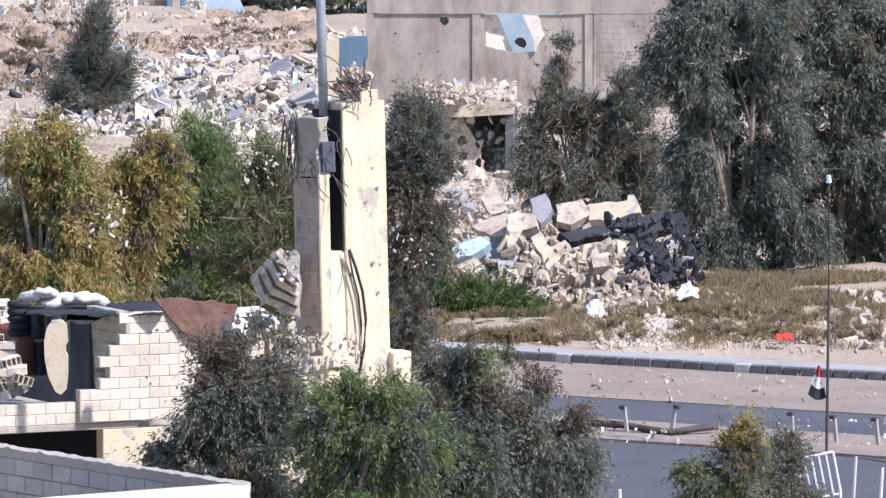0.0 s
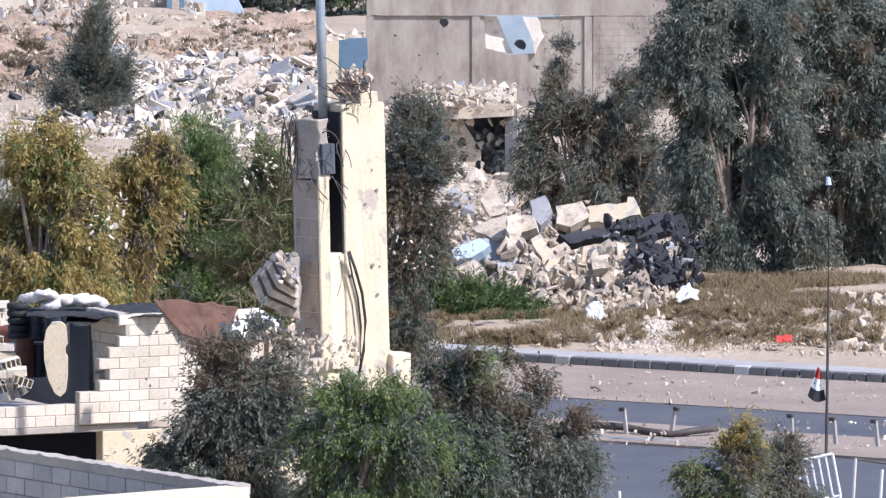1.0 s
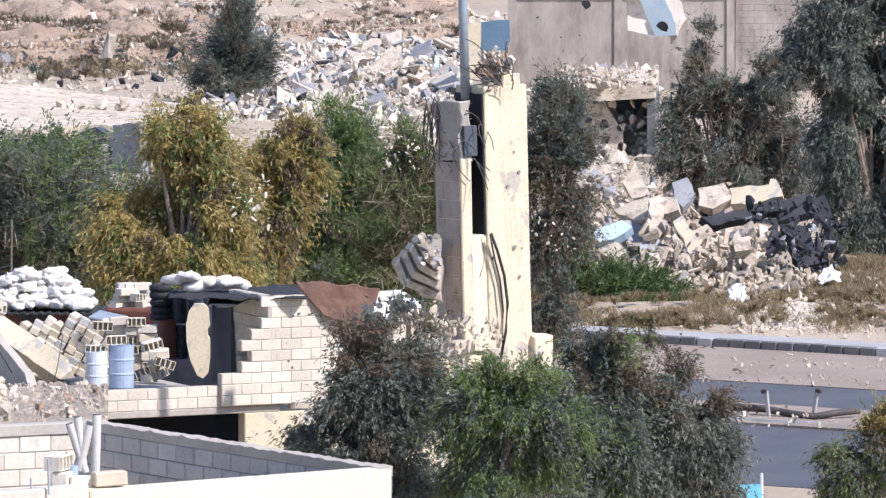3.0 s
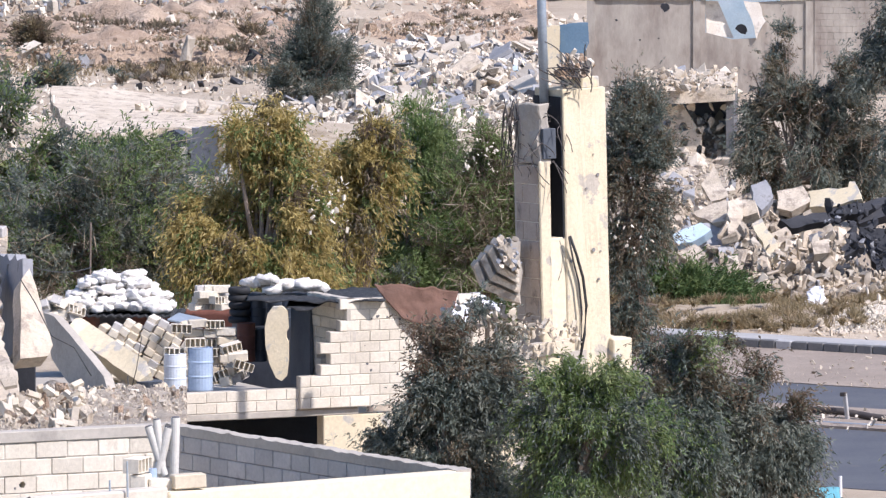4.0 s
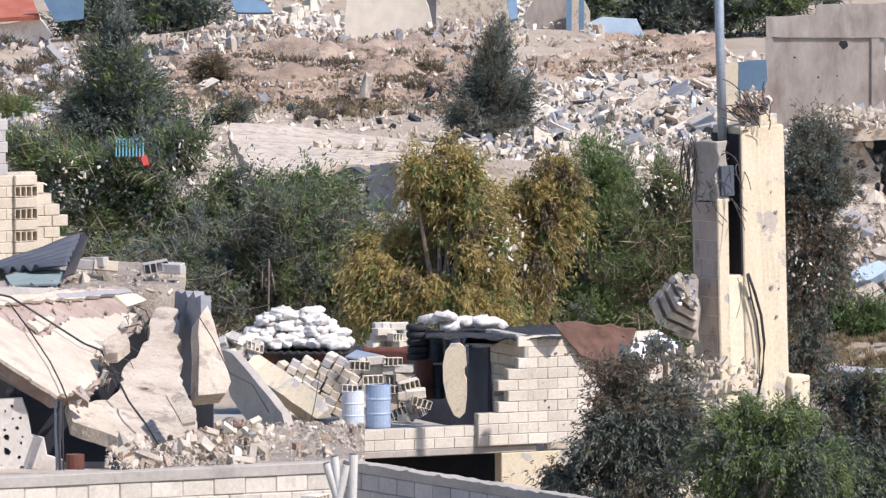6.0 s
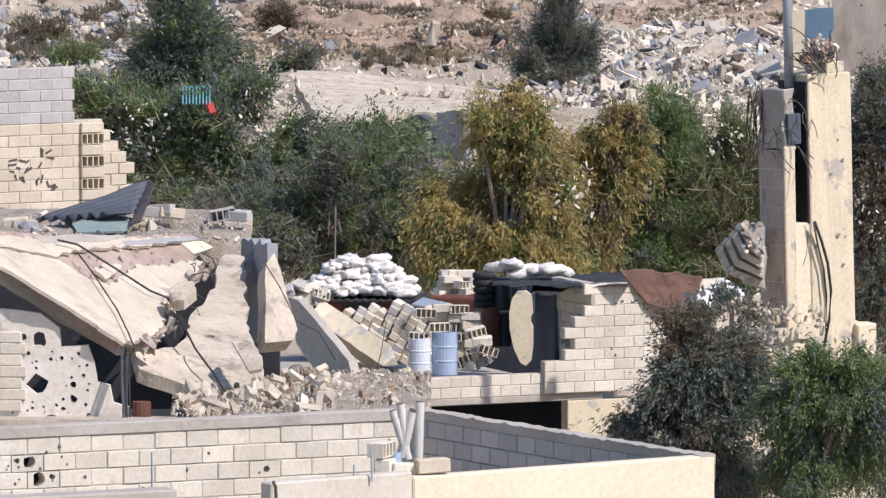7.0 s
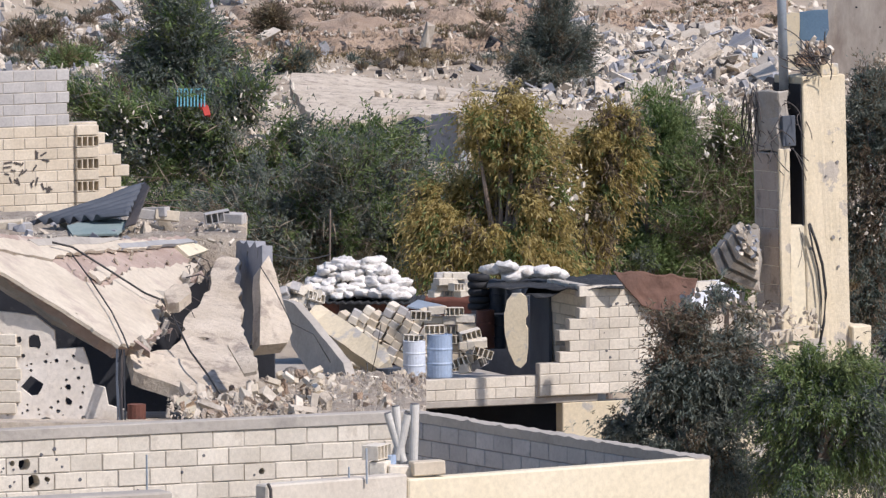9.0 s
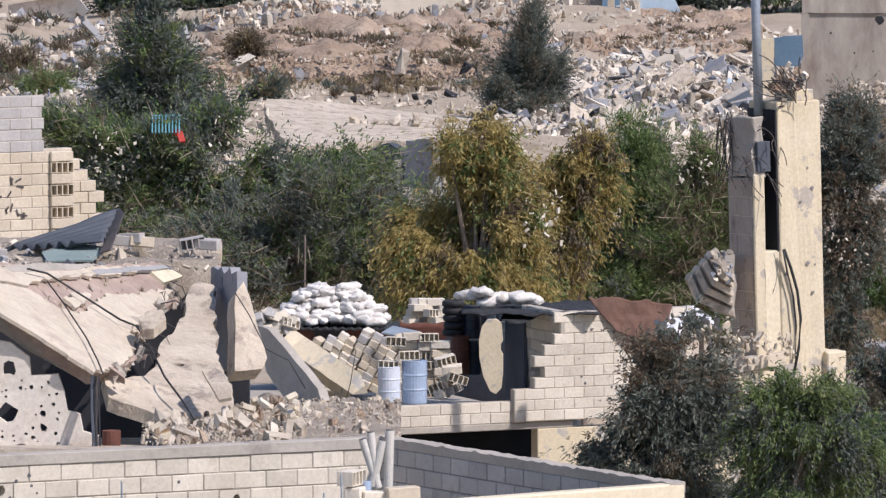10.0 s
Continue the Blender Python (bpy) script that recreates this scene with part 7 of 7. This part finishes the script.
# ---- grass along the verge ----
def grass(name, a0, a1, b0, b1, n, height, material, label, thin=0.035):
    cs = []
    for _ in range(n):
        a, b = random.uniform(a0, a1), random.uniform(b0, b1)
        p = on_ground(a, b)
        if noise.noise(p * 0.35) + 0.5 * noise.noise(p * 1.3) < -0.08:
            continue
        cs.append((p.x + random.gauss(0, 0.1), p.y + random.gauss(0, 0.1), p.z + height * random.uniform(0.1, 0.5)))
    me = leaf_mesh(name, np.array(cs), height, -1.6, material, 0.09)
    tagged(new(name, me), label, "grass", kind="stuff")


grass("dry_grass", 690, 1260, 548, 606, 42000, 0.34, "dry_grass", "dry yellow grass on the roadside bank")
grass("dry_grass", 1180, 1600, 490, 560, 60000, 0.42, "dry_grass", "dry yellow grass below the trees")
grass("dry_grass", 1200, 1600, 560, 620, 5000, 0.35, "dry_grass", "sparse dry tufts among stones")
grass("dry_grass", -420, 120, 70, 170, 7000, 0.6, "dry_grass", "dry weeds on the far soil")


def tufts_at(a0, a1, b0, b1, n, lo, hi):
    out = []
    for _ in range(n):
        p = on_ground(random.uniform(a0, a1), random.uniform(b0, b1))
        if noise.noise(p * 0.12) > -0.1:
            out.append((p + Vector((0, 0, 0.3)), random.uniform(lo, hi)))
    return out


weed_tufts("weed_tuft", tufts_at(-330, 110, 55, 105, 230, 0.2, 0.7) + tufts_at(-300, -60, 140, 178, 40, 0.2, 0.5) + tufts_at(-823, -420, 20, 170, 140, 0.3, 0.9), "leaf_brown", "brown dry weed tufts on the soil banks")
weed_tufts("weed_tuft", tufts_at(-380, 120, 40, 178, 150, 0.15, 0.5) + tufts_at(690, 1560, 560, 612, 160, 0.1, 0.3), "dry_grass", "straw-coloured weed tufts among the rubble", 0.35)
weed_tufts("weed_tuft", tufts_at(-420, 100, 60, 180, 25, 0.2, 0.5) + tufts_at(-823, -420, 40, 200, 60, 0.3, 0.8), "leaf_dark", "dark green weed tufts on the far slope")
grass("weeds", 735, 860, 478, 552, 26000, 0.35, "grass", "lush green weeds below the rubble")
grass("weeds", 850, 965, 520, 566, 20000, 0.35, "grass", "lush green weeds below the rubble")


# ---- roadside things ----
def road_p(a, b):
    return level(a, b, 0.08)


def guard_post(p, lean):
    own = thing("guard_post", p, "short pale guardrail post with dark clamps with its rail gone", "guardrail post", "guardrail posts")
    post = part("post", box((0.12, 0.09, 0.78), Matrix.Translation(p) @ pose(0, 0, 0.37, 0, lean, RA), 0.015), "paving", own)
    part("clamp", box((0.2, 0.14, 0.12), Matrix.Translation(p) @ pose(0, 0, 0, 0, lean, RA) @ pose(0, 0, 0.74), 0.02), "dark_metal", post, "dark steel clamp")


for a, b, lean in ((1031, 768, 4), (1107, 766, -7), (1192, 764, 9), (1402, 778, -4), (1478, 784, -6), (1552, 788, -7)):
    guard_post(road_p(a, b), lean)
solid("fallen_rail", tube([road_p(1045, 764) + Vector((0, 0, 0.25)), road_p(1100, 764) + Vector((0, 0, 0.2)), road_p(1150, 768) + Vector((0, 0, 0.12)), road_p(1190, 772) + Vector((0, 0, 0.1)), road_p(1230, 770) + Vector((0, 0, 0.18)), road_p(1270, 768) + Vector((0, 0, 0.22))], 0.11, 0.1, 8), "dark_metal", "bent guardrail lying on the median", "guardrail", smooth=True)
solid("fallen_rail", tube([road_p(1040, 770), road_p(1140, 776), road_p(1210, 778)], 0.06, 0.05, 6), "steel", "bent steel rail on the ground", "guardrail")


def flag_pole():
    foot = road_p(1463, 800)
    d = foot.y
    own = thing("flag_pole", foot, "thin dark iron pole with a limp tricolour flag", "flagpole")
    top = sight(1467, 322, d)
    part("pole", tube([foot, foot.lerp(top, 0.5) + Vector((0.02, 0, 0)), top], 0.045, 0.03, 8), "dark_metal", own)
    part("bottle", tube([sight(1467, 324, d), sight(1466, 310, d)], 0.09, 0.06, 8), "pale_blue", own, "pale blue cap on the pole tip")
    hi, lo = sight(1448, 645, d - 0.1), sight(1462, 690, d - 0.05)
    # three bands hanging slantwise
    for k, m in enumerate(("red_cloth", "white_cloth", "black_cloth")):
        bm = bmesh.new()
        grid = []
        for i in range(9):
            row = []
            for j in range(5):
                f, g = i / 8, (k + j / 4) / 3
                p0 = Vector(sight(1448 - 18 * g, 646 + 52 * g, d - 0.1))
                p1 = Vector(sight(1452 + 10 * g, 650 + 54 * g, d - 0.05))
                p = p0.lerp(p1, f)
                p.y += 0.06 * math.sin(f * 9 + g * 2)
                p.z -= 0.12 * math.sin(f * math.pi) * g
                row.append(bm.verts.new(p))
            grid.append(row)
        for a, b in zip(grid, grid[1:]):
            for j in range(4):
                bm.faces.new((a[j], b[j], b[j + 1], a[j + 1]))
        band = part("flag_band", bm, m, own, ("red band", "white band", "black band")[k], smooth=True)
        if k == 1:
            white = band
    for a, b in ((1442, 675), (1451, 679)):
        bm = bmesh.new()
        c = sight(a, b, d - 0.2)
        vs = [bm.verts.new(c + Vector((r * math.sin(i * math.pi / 5), 0, r * math.cos(i * math.pi / 5)))) for i, r in ((i, 0.035 if i % 2 == 0 else 0.015) for i in range(10))]
        f = bm.faces.new(vs)
        r = bmesh.ops.extrude_face_region(bm, geom=[f])
        bmesh.ops.translate(bm, verts=[g for g in r["geom"] if isinstance(g, bmesh.types.BMVert)], vec=(0, 0.01, 0))
        part("star", bm, "green_cloth", white, "green star")


flag_pole()


def bent_frame():
    d = 226.0
    own = thing("slatted_barrier", sight(1440, 880, d), "bent white metal frame with slats standing at the roadside", "barrier")
    c = [(1372, 822), (1474, 800), (1488, 874), (1386, 894)]
    for (a, b), (e, f) in zip(c, c[1:] + c[:1]):
        part("frame_bar", tube([sight(a, b, d), sight(e, f, d)], 0.045, 0.045, 6), "white_cloth", own)
    for k in range(1, 8):
        t = k / 8
        part("slat", tube([sight(1372 + 102 * t, 822 - 22 * t, d), sight(1386 + 102 * t, 894 - 20 * t, d)], 0.028, 0.028, 5), "white_cloth", own)
    part("leg", tube([sight(1487, 870, d), sight(1489, 960, d)], 0.05, 0.05, 6), "white_cloth", own)
    part("leg", tube([sight(1387, 890, d), sight(1389, 960, d)], 0.05, 0.05, 6), "white_cloth", own)


bent_frame()
for pts, m, lab in (([(1506, 960), (1515, 808)], "pvc", "leaning wooden stake by the road"), ([(1554, 960), (1562, 828)], "white_cloth", "white plastic stake by the road"), ([(1098, 960), (1097, 866)], "white_cloth", "white plastic stake by the road")):
    solid("stake", tube([sight(a, b, 224) for a, b in pts], 0.05, 0.045, 6), m, lab, "stake")
solid("road_bar", tube([sight(1508, 808, 224), sight(1600, 822, 224)], 0.03, 0.03, 6), "dark_metal", "thin bar tied across the stakes", "bar")
sheet("blue_canopy", [(1024, 884, 150), (1096, 886, 150), (1098, 920, 149), (1018, 920, 149)], "cyan", "bright blue canopy edge among the trees", "canopy", 12, 4, 0.02)
sheet("red_bag", [(1374, 591, 273), (1402, 590, 273), (1404, 602, 272.6), (1372, 602, 272.6)], "red_cloth", "crumpled red bag on the roadside bank", "bag", 12, 8, 0.05, 6)
sheet("white_bag", [(1204, 509, 284), (1224, 500, 284), (1240, 521, 283), (1197, 529, 283)], "white_cloth", "white plastic bag under the trees", "bag", 14, 12, 0.15, 3)
sheet("white_bag", [(1040, 534, 283), (1060, 528, 283), (1073, 558, 282), (1030, 568, 282)], "white_cloth", "pale plastic sheet at the heap's foot", "bag", 14, 12, 0.15, 3)


# ---- details on the pillar ----
def pillar_details():
    rnd = random.Random(11)
    own = thing("reinforcement", sight(560, 300, 149.8), "tangle of rusty bent reinforcement bars on the pillar", "reinforcement bars")
    def bar(p, q, r=0.008, bend=0.15):
        mid = p.lerp(q, 0.5) + Vector([rnd.uniform(-bend, bend) for _ in range(3)])
        a = [p.lerp(mid, t).lerp(mid.lerp(q, t), t) for t in (0, 0.2, 0.4, 0.6, 0.8, 1)]
        part("bar", tube(a, r * 1.5, r * 1.2, 5), "dark_metal", own)
    for _ in range(40):
        a, b = rnd.uniform(515, 602), rnd.uniform(200, 320)
        bar(sight(a, b, 149.9 + rnd.uniform(0, 0.8)), sight(a + rnd.uniform(-35, 35), b + rnd.uniform(-10, 60), 149.7 + rnd.uniform(-0.2, 0.8)), 0.007, 0.2)
    for _ in range(32):
        a, b = rnd.uniform(600, 655), rnd.uniform(140, 190)
        bar(sight(a, b, 150.3), sight(a + rnd.uniform(-60, 10), b + rnd.uniform(-45, 5), 150.4 + rnd.uniform(-0.4, 0.4)), 0.008, 0.15)
    for _ in range(16):
        a = rnd.uniform(500, 530)
        bar(sight(a, rnd.uniform(195, 240), 150.5), sight(a + rnd.uniform(-15, 10), rnd.uniform(290, 330), 150.5), 0.007, 0.2)
    for pts, r in (([(618, 445), (630, 480), (641, 520), (647, 570), (644, 620), (634, 672)], 0.026), ([(616, 446), (624, 490), (634, 530), (639, 580), (638, 640)], 0.017)):
        line = []
        for a, b in pts:
            p = sight(a, b, 149.75)
            line.append(Vector((p.x, 150.0 + (a - 575) / 100 * 0.62 - 0.12, p.z)))
        solid("cable", tube(line, r, r, 6), "cable", "black cable hanging down the pillar", "cable", smooth=True)
    solid("cable", tube([sight(a, b, 149.9) for a, b in ((600, 450), (606, 470), (604, 500), (598, 520))], 0.006, 0.006, 4), "dark_metal", "thin wire on the infill", "cable")
    # toppled cornice with stepped mouldings
    cor = thing("toppled_cornice", sight(500, 560, 149.6), "toppled stepped concrete cornice leaning against the pillar", "cornice")
    for k in range(4):
        e = 149.45 - 0.11 * k
        lx, ly = 448 + 13 * k, 497 - 13 * k
        cx, cy = 464 + 14 * k, 535 - 14 * k
        part("step", slab([(lx, ly, e + 0.12), (lx + 7, ly - 10, e + 0.12), (cx + 6, cy - 11, e), (529, 550 - 17 * k, e + 0.25), (529, 561 - 17 * k, e + 0.25), (cx, cy, e)], 0.55, 0.008), "concrete_pale", cor, "moulded step")
        # recessed face in darker concrete, adding to the shade below each step
        part("step_face", slab([(lx + 6, ly - 8, e + 0.26), (lx + 14, ly - 16, e + 0.26), (cx + 14, cy - 18, e + 0.16), (529, 544 - 17 * k, e + 0.38), (529, 552 - 17 * k, e + 0.38), (cx + 6, cy - 9, e + 0.16)], 0.4, 0.006), "concrete", cor)
    part("core", slab([(470, 480, 149.9), (495, 450, 149.9), (530, 450, 149.9), (530, 560, 149.7), (490, 545, 149.7)], 0.5, 0.05), "concrete", cor)
    for _ in range(34):
        r = rnd.uniform(0.05, 0.17)
        ob = new("chunk", chunk_mesh(rnd.randrange(18), rnd.choice(("rubble", "rubble_grey"))))
        ob.parent = cor
        ob.matrix_parent_inverse = cor.matrix_world.inverted()
        ob.matrix_world = Matrix.Translation(sight(rnd.uniform(488, 532), rnd.uniform(446, 500), 149.05)) @ turned().to_4x4() @ Matrix.Diagonal((r * 1.4, r, r, 1))
    base = thing("rubble_heap", sight(540, 620, 149.2), "broken blocks and mortar around the pillar's foot", "rubble heap")
    pl = []
    for _ in range(110):
        a = rnd.uniform(490, 640)
        pl.append((sight(a, rnd.uniform(588, 642) - max(0, 560 - a) * 0.15, 149.3 + (a - 575) / 100 * 0.5 + rnd.uniform(-0.15, 0.2)), 0.04 + 0.15 * rnd.random() ** 2))
    chunks(base, pl, ("heap_stone", "rubble", "cream_block"))
    pl = [(sight(rnd.uniform(390, 520), rnd.uniform(560, 610), 152.5 + rnd.uniform(-0.5, 0.5)), rnd.uniform(0.06, 0.22)) for _ in range(60)]
    chunks(base, pl, ("heap_stone", "rubble"))
    top = [(sight(rnd.uniform(600, 650), rnd.uniform(120, 178), 150.7), rnd.uniform(0.08, 0.3)) for _ in range(22)]
    chunks(base, top, ("rubble", "soil"))


pillar_details()


# ---- near roof: pipes, blocks, stakes ----
def near_details():
    d = 93.3
    for lo_p, hi_p, r in (((-84, 910), (-80, 764), 0.052), ((-100, 866), (-128, 780), 0.048), ((-112, 862), (-92, 782), 0.052), ((-104, 850), (-114, 768), 0.045)):
        own = thing("plastic_pipe", sight(*lo_p, d), "grey plastic drain pipe standing on the wall", "pipe", "drain pipes")
        p, q = sight(*lo_p, d), sight(*hi_p, d)
        pipe = part("pipe", tube([p, q], r, r, 14), "pvc", own, smooth=False)
        # pipe end is capped; this dark disc paints the shaded bore
        part("pipe_mouth", tube([q - (q - p).normalized() * 0.002, q + (q - p).normalized() * 0.012], r * 0.82, r * 0.82, 14), "cavity", pipe, "dark disc for the shade inside the pipe end")
    solid("plastic_pipe", tube([sight(-120, 905, 92.8), sight(-122, 854, 92.8)], 0.055, 0.055, 14), "barrel_blue", "short pale blue drain pipe standing on the wall", "pipe")
    own = thing("block_pile", sight(-130, 880, 92.5), "loose blocks resting on the wall top", "block pile")
    for a, b, rz, hol in ((-58, 876, 20, 0), (-104, 884, 25, 0), (-148, 848, 70, 1), (-140, 876, 80, 0)):
        loose(own, sight(a, b, 92.7), 0, random.uniform(-4, 4), rz, hol, ("white_block", "cream_block"))
    for a, b0, b1 in ((-196, 920, 875), (-165, 905, 842), (-556, 940, 855)):
        solid("iron_stake", tube([sight(a, b0, 92.0 if a > -300 else 95.5), sight(a - 1, b1, 92.0 if a > -300 else 95.5)], 0.014, 0.012, 6), "steel", "thin steel stake at the wall", "stake")
    solid("bent_strip", tube([sight(-341, 905, 91.0), sight(-336, 916, 91.0), sight(-335, 950, 91.0)], 0.02, 0.02, 6), "dark_metal", "dark bent metal strip at the wall end", "strip")


near_details()

# ---- cables over the collapsed house ----
for pts, r in (
    ([(-725, 478), (-690, 486), (-620, 530), (-560, 568), (-530, 580), (-512, 606), (-480, 670), (-450, 710), (-425, 748)], 0.016),
    ([(-690, 500), (-660, 540), (-620, 600), (-600, 640), (-590, 665)], 0.012),
    ([(-355, 520), (-330, 560), (-300, 620), (-260, 640), (-230, 690)], 0.008),
    ([(-140, 620), (-150, 680), (-160, 720), (-164, 790)], 0.008),
    ([(-165, 690), (-163, 740), (-164, 800)], 0.012),
):
    n = len(pts)
    line = [sight(a, b, on_roof(a, b, 0.16) - (0.4 if a > -520 else 0) if a < -400 else 118.5 if a < -200 else 152.6) for a, b in pts]
    solid("cable", tube(line, r, r, 5), "cable", "black cable trailing over the wreckage", "cable", smooth=True)
for k in range(7):
    a = -606 + random.uniform(-9, 12)
    solid("hanging_wire", tube([sight(a, 668, 116.4), sight(a + random.uniform(-5, 5), 720, 116.2), sight(a + random.uniform(-8, 8), 802, 115.8)], 0.014, 0.012, 5), random.choice(("cable", "dark_metal", "corrugated")), "hanging bundle of dark wires under the slab", "wires", "hanging wires")
solid("utility_wire", tube(sagging(sight(-336, 496, 150), sight(-230, 498, 165), 0.1), 0.01, 0.01, 5), "cable", "thin wire strung above the terrace", "cable")
solid("rust_drum", tube([sight(-575, 800, 116.5), sight(-575, 765, 116.5)], 0.13, 0.13, 14), "rust", "rusty tin standing in the dark room", "tin")

# ---- litter in the shrubs ----
def litter(n, a0, a1, b0, b1, d, lo, hi):
    out = []
    for _ in range(n):
        out.append((sight(random.uniform(a0, a1), random.uniform(b0, b1), d + random.uniform(-1, 1)), lo + (hi - lo) * random.random() ** 3))
    return out


strewn("caught_litter", litter(70, -640, -520, 230, 330, 203, 0.03, 0.14) + litter(70, -420, -250, 200, 290, 203, 0.03, 0.16) + litter(90, 150, 225, 335, 440, 195.2, 0.03, 0.17) + litter(45, 290, 330, 360, 400, 201, 0.03, 0.14) + litter(50, 420, 520, 270, 330, 200, 0.04, 0.16) + litter(40, 690, 770, 390, 480, 212, 0.03, 0.15), "white_block", None, "white rubble and plastic scraps caught among the bushes", "litter")
strewn("caught_litter", [(sight(-453, 243, 203), 0.3), (sight(-460, 236, 203), 0.2)], "red_cloth", None, "red scrap of cloth in the shrubs", "litter")


def rail_fence():
    own = thing("metal_rack", sight(-470, 250, 202), "turquoise metal rack half hidden in the shrubs", "rack")
    for k in range(9):
        a = -503 + k * 6
        part("rack_bar", tube([sight(a, 206, 205.5), sight(a, 236, 202)], 0.018, 0.018, 5), "cyan", own)
    for b in (206, 236):
        part("rack_rail", tube([sight(-505, b, 205.5), sight(-452, b, 205.5)], 0.022, 0.022, 5), "cyan", own)


rail_fence()
